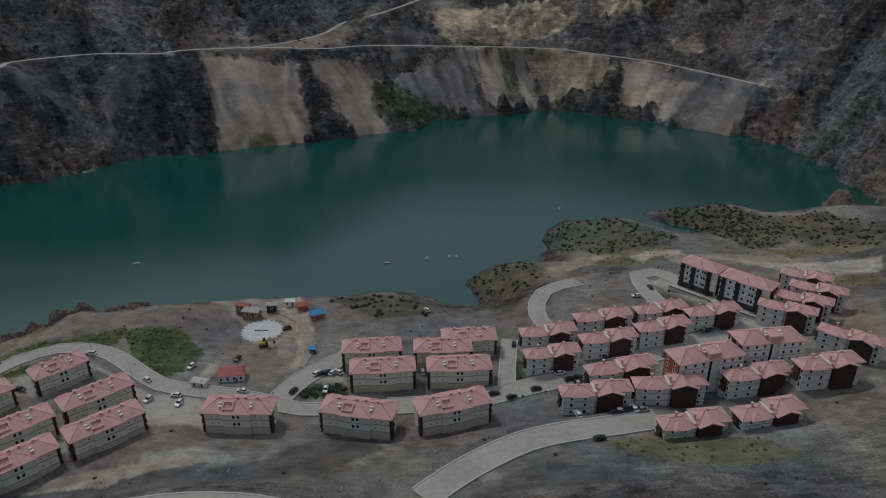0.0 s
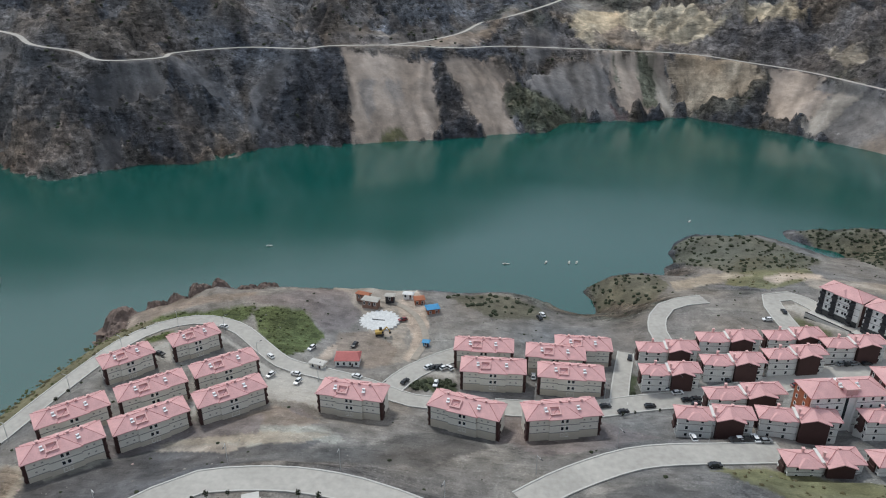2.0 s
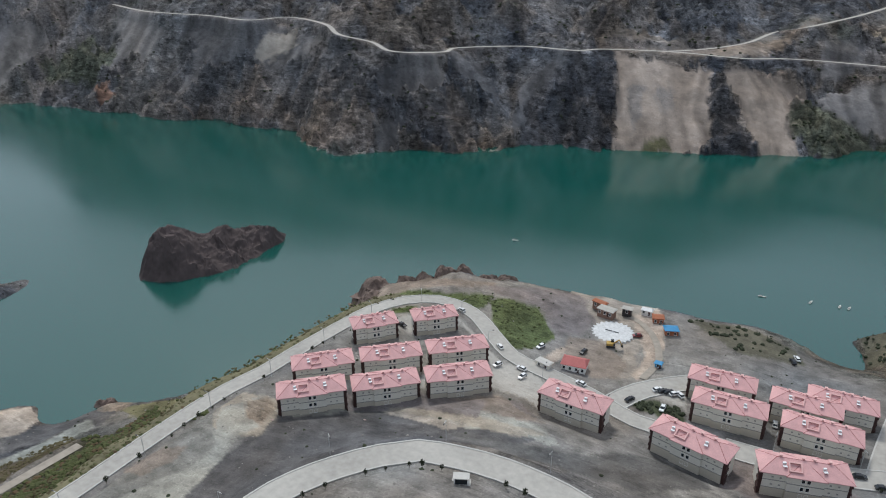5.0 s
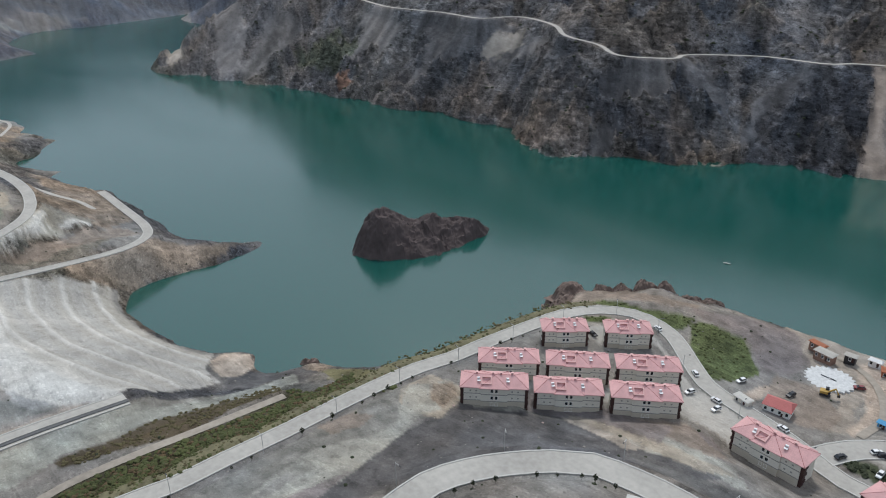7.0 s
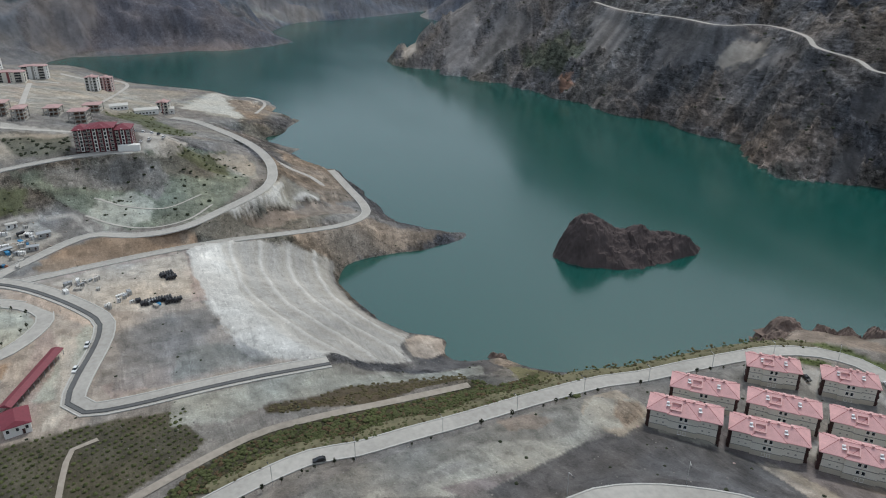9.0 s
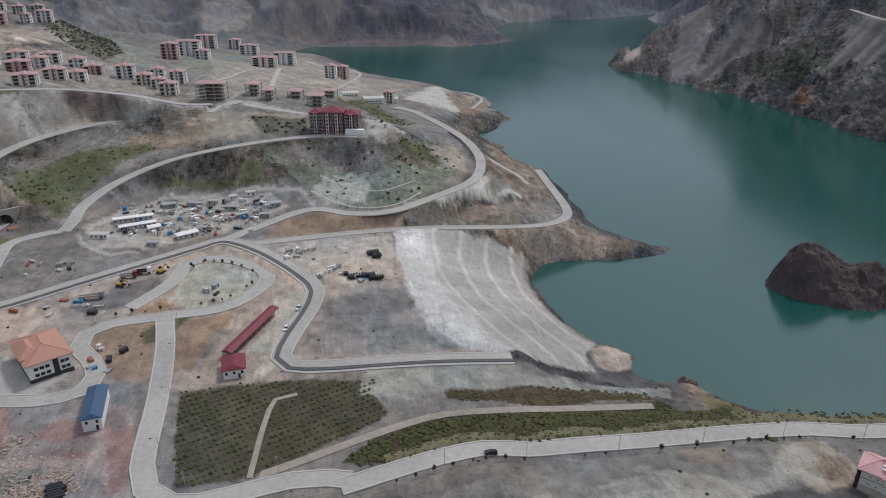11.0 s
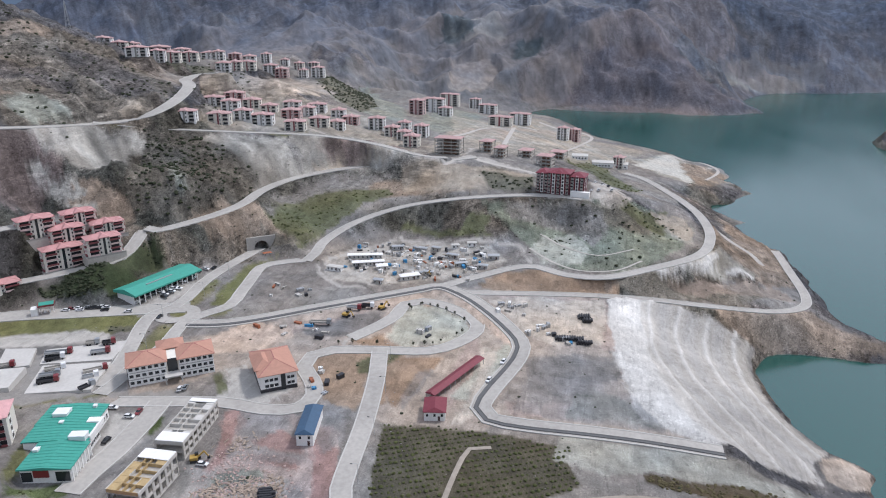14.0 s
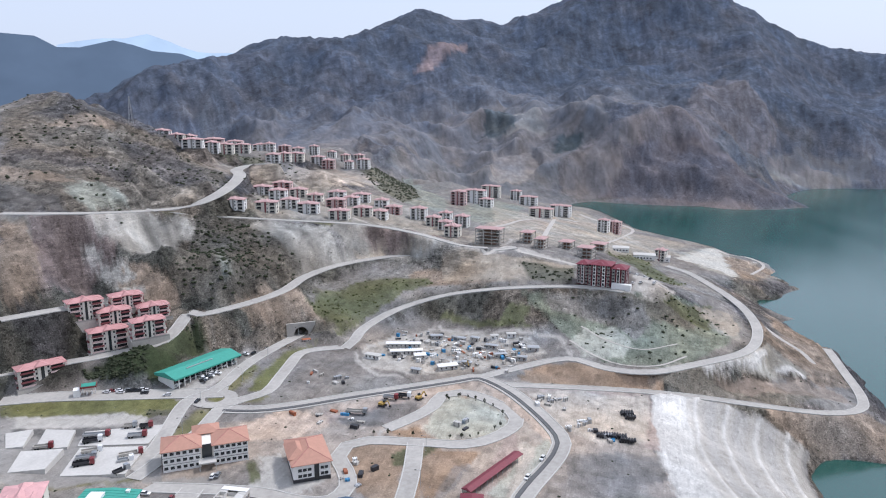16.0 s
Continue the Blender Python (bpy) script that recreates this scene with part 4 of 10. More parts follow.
AREAS.append(('spur_rock', [(-1419, -152), (-1474, -103), (-1548, -31), (-1629, 49), (-1534, 149), (-1441, 253), (-1372, 178), (-1363, 51), (-1409, -74)]))
AREAS.append(('far_slope', [(-852, -345), (-1593, -502), (-1795, -355), (-1704, -137), (-1549, -88), (-1441, -166), (-1394, -205), (-1100, -308)]))
AREAS.append(('scar', [(-1932, -649), (-2070, -616), (-2173, -557), (-2105, -548), (-1911, -601)]))
AREAS.append(('mauve_cliff', [(-363, -395), (-387, -370), (-417, -355), (-402, -332), (-375, -346), (-338, -352), (-318, -355)]))
AREAS.append(('pale_cliff', [(-407, -356), (-448, -337), (-439, -327), (-386, -319), (-407, -344)]))
AREAS.append(('tan_slope', [(-389, -258), (-416, -251), (-433, -235), (-426, -215), (-407, -197), (-412, -224), (-391, -233), (-383, -249)]))
AREAS.append(('sandy', [(-588, -360), (-683, -348), (-814, -325), (-759, -289), (-660, -313), (-582, -349)]))
AREAS.append(('sage', [(-844, -351), (-1306, -451), (-812, -238), (-680, -193), (-687, -244), (-716, -286)]))
AREAS.append(('dark_rock', [(-309, -349), (-327, -343), (-314, -317), (-307, -316), (-291, -333)]))
AREAS.append(('grey_bank', [(-462, -231), (-507, -204), (-521, -153), (-515, -142), (-481, -194), (-457, -220)]))
AREAS.append(('tan_slope', [(-514, -179), (-521, -125), (-521, -90), (-491, -93), (-489, -135), (-488, -170)]))
AREAS.append(('pale_cliff', [(-535, -255), (-610, -211), (-583, -156), (-532, -147), (-521, -210), (-504, -227), (-507, -242)]))
AREAS.append(('dark_bank', [(-526, -154), (-533, -120), (-544, -86), (-524, -49), (-505, -72), (-502, -114), (-518, -148)]))
AREAS.append(('tan_slope', [(-402, 62), (-416, 102), (-432, 127), (-420, 149), (-420, 187), (-405, 162), (-403, 135), (-403, 118), (-396, 99), (-396, 90), (-398, 75)]))
AREAS.append(('tan_slope', [(-534, 76), (-550, 106), (-520, 123), (-476, 129), (-468, 109), (-477, 86), (-490, 75)]))
AREAS.append(('far_slope', [(-1773, 231), (-1884, 344), (-1895, 495), (-1808, 478), (-1751, 327)]))
AREAS.append(('town_ground', [(-500, -316), (-585, -345), (-657, -324), (-689, -269), (-664, -218), (-590, -163), (-572, -168), (-596, -217), (-538, -256), (-499, -301)]))
AREAS.append(('town_ground', [(-824, -158), (-1123, -106), (-938, -22), (-910, 48), (-769, 19), (-661, -29), (-607, -75), (-600, -114), (-533, -133), (-576, -149)]))
AREAS.append(('dust', [(-530, -137), (-580, -135), (-682, -130), (-884, -111), (-858, -104), (-661, -121), (-578, -124), (-529, -130)]))
AREAS.append(('dust', [(-622, -90), (-822, -111), (-838, -108), (-624, -85)]))
AREAS.append(('dust', [(-771, -97), (-847, -52), (-969, -26), (-923, -21), (-799, -46), (-749, -70), (-721, -93)]))
# rock lightened in this sector: part grey scree, part light put into colour
AREAS.append(('wall_grey', [(-1098, 374), (-947, 412), (-750, 470), (-542, 514), (-447, 484), (-392, 509), (-416, 542), (-444, 573), (-473, 606), (-497, 633), (-611, 621), (-894, 571), (-1618, 730), (-1937, 779)]))
AREAS.append(('gully_brown', [(-381, 718), (-342, 737), (-328, 694), (-347, 694), (-369, 702)]))
AREAS.append(('gully_brown', [(-307, 752), (-258, 773), (-250, 752), (-259, 722), (-280, 729)]))
AREAS.append(('gully_brown', [(-207, 793), (-154, 813), (-145, 781), (-172, 757), (-202, 771)]))
AREAS.append(('soil_brown', [(-262, 725), (-233, 752), (-168, 771), (-114, 814), (-83, 847), (-82, 838), (-119, 770), (-161, 738), (-193, 726), (-256, 714)]))
AREAS.append(('scree_dark', [(-396, 510), (-405, 534), (-397, 554), (-391, 550), (-384, 530)]))
AREAS.append(('scree_dark', [(-389, 606), (-377, 638), (-352, 641), (-328, 620), (-344, 618), (-368, 619)]))
AREAS.append(('scree_dark', [(-311, 640), (-299, 664), (-282, 682), (-277, 677), (-291, 657), (-295, 637), (-296, 611), (-300, 606)]))
AREAS.append(('scree_dark', [(-408, 589), (-393, 602), (-377, 593), (-389, 582), (-401, 566)]))
AREAS.append(('spur_tan', [(-361, 592), (-347, 598), (-329, 585), (-319, 558), (-334, 553), (-351, 569)]))
AREAS.append(('spur_tan', [(-422, 533), (-410, 531), (-400, 512), (-408, 505)]))
AREAS.append(('talus', [(-237, 717), (-148, 737), (-142, 717), (-135, 693), (-123, 673), (-148, 656), (-188, 638), (-206, 636), (-216, 664), (-228, 691)]))
AREAS.append(('talus_grey', [(-217, 688), (-199, 695), (-195, 670), (-200, 649), (-213, 665)]))
AREAS.append(('talus_grey', [(-193, 704), (-176, 710), (-172, 693), (-181, 682)]))
AREAS.append(('moss', [(-190, 643), (-180, 658), (-166, 666), (-157, 654), (-177, 642)]))
AREAS.append(('talus', [(-139, 744), (-75, 764), (-68, 694), (-89, 686), (-108, 707), (-126, 725)]))
AREAS.append(('dark_rock', [(-146, 732), (-130, 726), (-107, 705), (-89, 688), (-107, 675), (-121, 675), (-135, 693), (-144, 708)]))
AREAS.append(('soil_brown', [(-75, 764), (-68, 767), (-54, 762), (-58, 731), (-69, 704)]))
AREAS.append(('talus_grey', [(-52, 778), (4, 820), (30, 818), (42, 790), (56, 774), (21, 766), (-5, 772), (-37, 775)]))
AREAS.append(('talus', [(4, 820), (37, 836), (94, 847), (105, 828), (93, 795), (60, 778), (42, 790), (30, 818)]))
AREAS.append(('shrub_slope', [(-65, 764), (-44, 766), (-12, 766), (17, 759), (15, 725), (-36, 708), (-64, 720), (-72, 739), (-63, 748)]))
AREAS.append(('shrub_slope', [(37, 833), (56, 831), (63, 791), (49, 793), (38, 815)]))
AREAS.append(('shrub_slope', [(64, 844), (86, 840), (93, 799), (74, 791), (67, 821)]))
AREAS.append(('talus_pale', [(88, 818), (97, 829), (108, 801), (93, 794)]))
AREAS.append(('ochre', [(105, 852), (134, 851), (195, 827), (188, 818), (167, 805), (140, 812), (119, 808), (112, 828)]))
AREAS.append(('talus', [(195, 827), (238, 803), (252, 791), (228, 773), (202, 766), (191, 777), (215, 797), (204, 809)]))
AREAS.append(('scrub_rock', [(126, 810), (167, 805), (181, 820), (205, 819), (200, 803), (186, 794), (168, 782), (126, 801)]))
AREAS.append(('talus_grey', [(246, 794), (287, 747), (313, 716), (293, 704), (265, 703), (224, 745), (233, 762)]))
AREAS.append(('talus_pale', [(234, 762), (249, 771), (249, 752), (229, 741), (224, 747)]))
AREAS.append(('talus', [(263, 705), (280, 710), (301, 710), (303, 704), (286, 686)]))
AREAS.append(('red_rock', [(300, 700), (319, 698), (342, 683), (329, 636), (320, 656), (297, 684)]))
AREAS.append(('scree_dark', [(-67, 836), (-42, 845), (-16, 845), (-8, 826), (-56, 788)]))
AREAS.append(('ochre_pale', [(-21, 867), (14, 914), (100, 918), (121, 892), (132, 878), (135, 863), (68, 863), (26, 845), (7, 849)]))
AREAS.append(('ochre_pale', [(123, 917), (182, 906), (250, 884), (235, 875), (201, 880), (144, 894)]))
AREAS.append(('dark_rock', [(143, 882), (180, 884), (246, 861), (261, 828), (235, 826), (149, 855)]))
AREAS.append(('soil_brown', [(60, 881), (98, 880), (120, 865), (68, 863)]))
AREAS.append(('sandy', [(261, 826), (285, 811), (282, 781), (268, 796), (256, 815)]))
AREAS.append(('sandy', [(311, 731), (326, 718), (341, 680), (340, 676), (326, 705), (311, 721)]))
AREAS.append(('talus_grey', [(-839, 571), (-776, 572), (-737, 569), (-746, 548), (-786, 531), (-815, 514), (-806, 547)]))
AREAS.append(('shrub_slope', [(-909, 501), (-852, 541), (-799, 541), (-808, 509), (-860, 488)]))
AREAS.append(('orange_rock', [(-808, 503), (-789, 510), (-763, 500), (-778, 489)]))
AREAS.append(('talus_grey', [(-416, 580), (-384, 608), (-371, 600), (-372, 578), (-394, 564)]))
AREAS.append(('talus', [(-242, 715), (-233, 718), (-188, 641), (-198, 638), (-213, 659)]))
AREAS.append(('talus_grey', [(-407, 526), (-400, 537), (-383, 534), (-393, 513)]))
AREAS.append(('mauve_rock', [(-33, 827), (-25, 862), (101, 917), (285, 860), (395, 757), (369, 672), (322, 718), (271, 784), (163, 853), (65, 860)]))
AREAS.append(('mauve_rock', [(-18, 812), (26, 919), (150, 928), (237, 902), (231, 822), (149, 859), (61, 862)]))
AREAS.append(('ochre_pale', [(-11, 888), (0, 920), (107, 928), (148, 898), (169, 888), (148, 880), (120, 868), (85, 868), (18, 842), (-2, 844)]))
AREAS.append(('soil_brown', [(16, 866), (47, 896), (90, 884), (102, 868), (17, 843)]))
AREAS.append(('ochre_pale', [(180, 904), (237, 902), (234, 870), (205, 871), (184, 894)]))
AREAS.append(('mauve_rock', [(-257, 722), (-235, 742), (-144, 759), (-139, 747), (-202, 744), (-254, 722)]))
AREAS.append(('dark_rock', [(155, 872), (200, 864), (246, 863), (257, 828), (222, 830), (157, 860)]))
AREAS.append(('dark_rock', [(271, 786), (300, 793), (306, 751), (299, 748)]))
AREAS.append(('sandy', [(254, 827), (280, 809), (286, 794), (266, 791)]))
AREAS.append(('scree_dark', [(-439, 556), (-459, 534), (-472, 514), (-486, 516), (-496, 520), (-465, 521), (-454, 545), (-445, 554)]))
AREAS.append(('scree_dark', [(-420, 574), (-393, 595), (-361, 578), (-375, 583), (-393, 580), (-395, 557), (-406, 555), (-416, 551), (-441, 554)]))
AREAS.append(('scree_dark', [(-399, 538), (-382, 528), (-401, 517), (-403, 527)]))
AREAS.append(('scree_dark', [(-305, 633), (-296, 674), (-284, 679), (-283, 659), (-297, 641), (-294, 613), (-293, 599), (-307, 618)]))
AREAS.append(('scree_dark', [(-380, 632), (-346, 631), (-318, 625), (-310, 621), (-319, 620), (-348, 620), (-377, 615)]))
AREAS.append(('scree_dark', [(-608, 582), (-564, 602), (-527, 593), (-549, 577), (-574, 565), (-594, 564)]))
AREAS.append(('gully_brown', [(-527, 593), (-507, 582), (-547, 578), (-566, 570), (-575, 559), (-573, 566)]))
AREAS.append(('spur_tan', [(-471, 489), (-411, 493), (-398, 511), (-412, 527), (-431, 529), (-444, 526), (-468, 507)]))
AREAS.append(('spur_tan', [(-592, 522), (-515, 536), (-478, 522), (-525, 543), (-565, 538), (-599, 558), (-610, 556)]))
AREAS.append(('gully_brown', [(-356, 588), (-344, 596), (-328, 579), (-330, 550), (-345, 569)]))
AREAS.append(('dark_rock', [(-433, 537), (-403, 549), (-393, 547), (-385, 561), (-354, 583), (-345, 561), (-377, 544), (-390, 545), (-414, 532)]))
AREAS.append(('dark_rock', [(-299, 635), (-289, 656), (-260, 691), (-234, 695), (-216, 664), (-201, 623), (-233, 602), (-288, 609)]))
AREAS.append(('talus', [(-140, 738), (-67, 767), (-62, 765), (-83, 739), (-73, 724), (-60, 710), (-49, 702), (-88, 684), (-114, 712)]))
AREAS.append(('talus_grey', [(-54, 772), (22, 828), (37, 829), (21, 797), (28, 779), (16, 760), (-6, 765), (-31, 763), (-49, 767)]))
AREAS.append(('red_rock', [(33, 788), (61, 774), (42, 774)]))
AREAS.append(('talus', [(37, 830), (55, 836), (67, 815), (60, 776), (50, 790), (43, 812)]))
AREAS.append(('talus_pale', [(87, 830), (98, 835), (110, 801), (94, 792)]))
AREAS.append(('ochre', [(101, 845), (201, 816), (193, 811), (171, 805), (122, 807), (108, 810)]))
AREAS.append(('talus_pale', [(221, 746), (259, 769), (275, 751), (262, 746), (232, 735)]))
AREAS.append(('talus_grey', [(274, 749), (313, 711), (299, 693), (264, 717), (232, 735), (262, 746)]))
AREAS.append(('talus', [(208, 819), (256, 771), (226, 753), (211, 757), (198, 785)]))
AREAS.append(('talus_grey', [(-767, 568), (-744, 557), (-745, 537), (-759, 533), (-763, 553), (-790, 567)]))
AREAS.append(('talus_grey', [(-660, 580), (-636, 584), (-659, 540), (-669, 517), (-683, 530), (-668, 555)]))
AREAS.append(('talus_grey', [(-534, 595), (-512, 587), (-555, 572), (-579, 562)]))
AREAS.append(('talus_grey', [(-819, 569), (-804, 566), (-830, 541), (-836, 517), (-841, 530)]))
AREAS.append(('scree_dark', [(-746, 571), (-568, 604), (-579, 600), (-601, 572), (-626, 554), (-683, 542), (-686, 561)]))
AREAS.append(('spur_tan', [(-517, 526), (-492, 530), (-441, 534), (-412, 532), (-403, 518), (-430, 491), (-479, 500)]))
AREAS.append(('spur_tan', [(-657, 507), (-633, 538), (-591, 550), (-585, 560), (-558, 552), (-521, 543), (-526, 534), (-596, 525), (-650, 511)]))
AREAS.append(('spur_dark', [(-1455, -77), (-1495, -37), (-1524, -6), (-1524, 72), (-1513, 184), (-1428, 245), (-1395, 226), (-1407, 106), (-1410, -72)]))
AREAS.append(('spur_tan', [(-1400, -165), (-1465, -185), (-1539, -143), (-1559, -65), (-1576, -10), (-1548, 26), (-1524, -6), (-1496, -59), (-1444, -98), (-1412, -100)]))
AREAS.append(('sage_pale', [(-1751, 233), (-1830, 432), (-1797, 442), (-1724, 308), (-1700, 254)]))
AREAS.append(('gravel_sage', [(-1662, -380), (-1672, -260), (-1606, -225), (-1588, -297), (-1590, -363)]))
AREAS.append(('dust', [(-1511, -330), (-1540, -251), (-1479, -217), (-1393, -248), (-1386, -309)]))
AREAS.append(('woods_dark', [(-1566, -218), (-1573, -159), (-1533, -143), (-1513, -204)]))
AREAS.append(('grass', [(-139, 264), (-135, 272), (-117, 274), (-111, 266), (-101, 256), (-104, 240), (-111, 231), (-121, 241), (-131, 251)]))
AREAS.append(('grass', [(-186, 255), (-162, 262), (-139, 270), (-139, 261), (-142, 252), (-171, 252), (-181, 248)]))
AREAS.append(('grass', [(-175, 236), (-167, 242), (-163, 236), (-170, 229)]))
AREAS.append(('dust', [(-133, 348), (-72, 313), (-63, 282), (-67, 262), (-58, 243), (-66, 237), (-72, 262), (-82, 261), (-92, 280), (-102, 278)]))
AREAS.append(('chalk', [(-114, 169), (-103, 178), (-77, 185), (-66, 177), (-86, 169), (-103, 165), (-123, 167)]))
AREAS.append(('dry_grass', [(53, 185), (75, 186), (96, 177), (108, 166), (88, 159), (68, 164), (55, 176)]))
AREAS.append(('dry_grass', [(98, 392), (137, 405), (129, 356), (103, 337), (85, 356)]))
AREAS.append(('scrub', [(14, 373), (26, 366), (52, 363), (56, 348), (45, 327), (21, 344)]))
AREAS.append(('scrub', [(69, 440), (75, 439), (115, 429), (148, 397), (128, 375), (92, 378), (68, 406)]))
AREAS.append(('scrub', [(154, 476), (189, 469), (212, 454), (226, 414), (186, 412), (165, 445)]))
AREAS.append(('scrub', [(-56, 304), (-27, 317), (-9, 309), (-3, 294), (-29, 286), (-46, 295)]))
AREAS.append(('dust', [(123, 357), (202, 360), (195, 347), (144, 335), (122, 337)]))
AREAS.append(('dry_grass', [(-195, 194), (-194, 177), (-197, 153), (-225, 144), (-243, 131), (-217, 127), (-195, 135), (-188, 152), (-188, 181)]))
AREAS.append(('hedge', [(-196, 141), (-209, 133), (-216, 116), (-203, 87), (-205, 58), (-205, 36), (-208, 20), (-189, 35), (-190, 53), (-193, 78), (-190, 110), (-185, 133)]))
AREAS.append(('hedge_brown', [(-238, 109), (-233, 94), (-222, 59), (-224, 40), (-226, 22), (-221, 23), (-218, 42), (-212, 61), (-219, 90), (-229, 107)]))
AREAS.append(('chalk', [(-179, 126), (-181, 141), (-172, 150), (-164, 148), (-159, 123), (-154, 110), (-140, 89), (-147, 75), (-161, 97), (-168, 115)]))
AREAS.append(('dark_soil', [(-140, 77), (-155, 111), (-157, 135), (-133, 156), (-95, 167), (-72, 177), (-81, 155), (-100, 145), (-118, 126), (-126, 111), (-125, 93)]))
AREAS.append(('chalk', [(-132, 171), (-114, 180), (-94, 183), (-75, 185), (-68, 174), (-79, 175), (-107, 169)]))
AREAS.append(('chalk', [(-159, 144), (-151, 151), (-138, 162), (-137, 155), (-149, 144)]))
AREAS.append(('pale_soil', [(-167, 22), (-174, 41), (-179, 70), (-182, 102), (-185, 129), (-183, 145), (-173, 133), (-165, 105), (-159, 69), (-151, 48)]))
AREAS.append(('chalk', [(-156, 39), (-165, 64), (-169, 90), (-167, 111), (-161, 111), (-158, 88), (-148, 70), (-144, 63)]))
AREAS.append(('pale_soil', [(-247, 10), (-248, 47), (-247, 85), (-235, 116), (-236, 105), (-225, 70), (-228, 41), (-230, 16), (-233, 7)]))
AREAS.append(('rock_fill', [(-390, 9), (-399, 35), (-395, 61), (-396, 82), (-393, 90), (-377, 87), (-341, 86), (-321, 93), (-300, 108), (-280, 94), (-264, 93), (-258, 71), (-256, 47), (-263, 34), (-279, 22), (-308, 10), (-345, 6)]))
AREAS.append(('sand', [(-288, 99), (-297, 112), (-289, 121), (-280, 118), (-266, 105), (-270, 96)]))
AREAS.append(('dark_soil', [(-264, 95), (-272, 115), (-263, 131), (-242, 134), (-233, 118), (-249, 111), (-251, 93)]))
AREAS.append(('grey_mud', [(-299, -33), (-311, -7), (-291, 5), (-271, -5), (-263, -24), (-261, -36), (-275, -36)]))
AREAS.append(('plantation', [(-233, -79), (-238, -45), (-235, -4), (-227, -6), (-213, 1), (-203, -13), (-184, -45), (-180, -68), (-205, -74)]))
AREAS.append(('hedge', [(-199, -5), (-212, 17), (-212, 51), (-210, 80), (-223, 137), (-209, 130), (-194, 75), (-192, 20), (-184, -6), (-188, -17)]))
AREAS.append(('hedge_brown', [(-227, 23), (-229, 44), (-240, 109), (-228, 105), (-219, 42), (-220, 24)]))
AREAS.append(('pink_dust', [(-229, -145), (-230, -117), (-224, -94), (-201, -86), (-171, -78), (-166, -99), (-163, -122), (-162, -134), (-187, -131), (-202, -133)]))
AREAS.append(('red_earth', [(-216, -99), (-214, -90), (-188, -83), (-182, -85), (-200, -96)]))
AREAS.append(('brown_field', [(-277, -127), (-287, -102), (-253, -93), (-240, -94), (-241, -104), (-255, -115)]))
AREAS.append(('brown_field', [(-286, -95), (-291, -78), (-265, -79), (-246, -83), (-246, -85)]))
AREAS.append(('brown_field', [(-404, -41), (-399, -17), (-405, 17), (-390, 11), (-383, -36), (-381, -69)]))
AREAS.append(('green_slope', [(-476, -84), (-488, -25), (-528, 37), (-508, 65), (-463, 53), (-413, 18), (-410, -21), (-440, -43), (-465, -67)]))
AREAS.append(('dark_bank', [(-483, -29), (-484, -5), (-521, 36), (-505, 52), (-473, 30), (-467, 7), (-464, -12)]))
AREAS.append(('dark_bank', [(-401, -10), (-420, 32), (-435, 62), (-460, 99), (-449, 116), (-416, 84), (-400, 31)]))
AREAS.append(('moss', [(-429, -224), (-472, -206), (-494, -171), (-467, -172), (-424, -182), (-400, -188), (-412, -202)]))
AREAS.append(('moss', [(-459, -137), (-453, -81), (-446, -68), (-448, -99), (-449, -135)]))
AREAS.append(('dark_shrub', [(-455, -329), (-482, -301), (-454, -272), (-433, -254), (-390, -264), (-389, -286), (-400, -302)]))
AREAS.append(('pale_cliff', [(-482, -301), (-513, -262), (-529, -225), (-527, -203), (-504, -226), (-458, -244), (-441, -258), (-467, -276)]))
AREAS.append(('pale_cliff', [(-355, -405), (-369, -382), (-402, -358), (-439, -345), (-390, -317), (-377, -360), (-351, -375)]))
AREAS.append(('concrete_steps', [(-372, -363), (-379, -349), (-373, -330), (-366, -305), (-360, -313), (-372, -345)]))
AREAS.append(('yard', [(-395, -170), (-422, -150), (-442, -118), (-436, -70), (-418, -55), (-386, -87), (-364, -131), (-368, -157)]))
AREAS.append(('dust', [(-348, -82), (-349, -67), (-337, -55), (-300, -44), (-260, -49), (-246, -53), (-250, -56), (-289, -53), (-310, -60)]))
AREAS.append(('dust', [(-372, -35), (-378, 4), (-346, 7), (-315, -1), (-321, -21), (-339, -34)]))
AREAS.append(('dust', [(-279, -198), (-295, -166), (-331, -127), (-345, -107), (-315, -122), (-289, -141), (-272, -169)]))
AREAS.append(('gravel_pale', [(-339, -100), (-347, -82), (-337, -64), (-316, -64), (-302, -78), (-306, -96), (-321, -101)]))
AREAS.append(('median_grass', [(-333, -209), (-377, -213), (-394, -197), (-379, -203), (-324, -190), (-318, -202)]))
AREAS.append(('gravel_pale', [(-298, -44), (-312, -40), (-298, -36), (-275, -39), (-256, -44), (-247, -49), (-270, -50)]))
AREAS.append(('parking', [(-495, -55), (-496, -12), (-523, 16), (-507, 19), (-485, -7), (-489, -42)]))
AREAS.append(('parking', [(-306, -242), (-322, -235), (-364, -228), (-356, -223), (-319, -226), (-302, -232)]))
AREAS.append(('concrete_steps', [(-254, -302), (-267, -280), (-280, -241), (-274, -235), (-264, -250), (-249, -276), (-240, -286)]))
AREAS.append(('median_grass', [(-261, -211), (-277, -211), (-291, -209), (-285, -204), (-268, -202), (-260, -207)]))
AREAS.append(('median_grass', [(-293, -254), (-295, -229), (-278, -226), (-275, -241)]))
AREAS.append(('median_grass', [(-303, -221), (-308, -217), (-304, -210), (-298, -211)]))
AREAS.append(('median_grass', [(-317, -224), (-351, -221), (-346, -216), (-319, -215)]))
AREAS.append(('median_grass', [(-267, -320), (-284, -282), (-298, -236), (-286, -234), (-276, -257), (-252, -304)]))
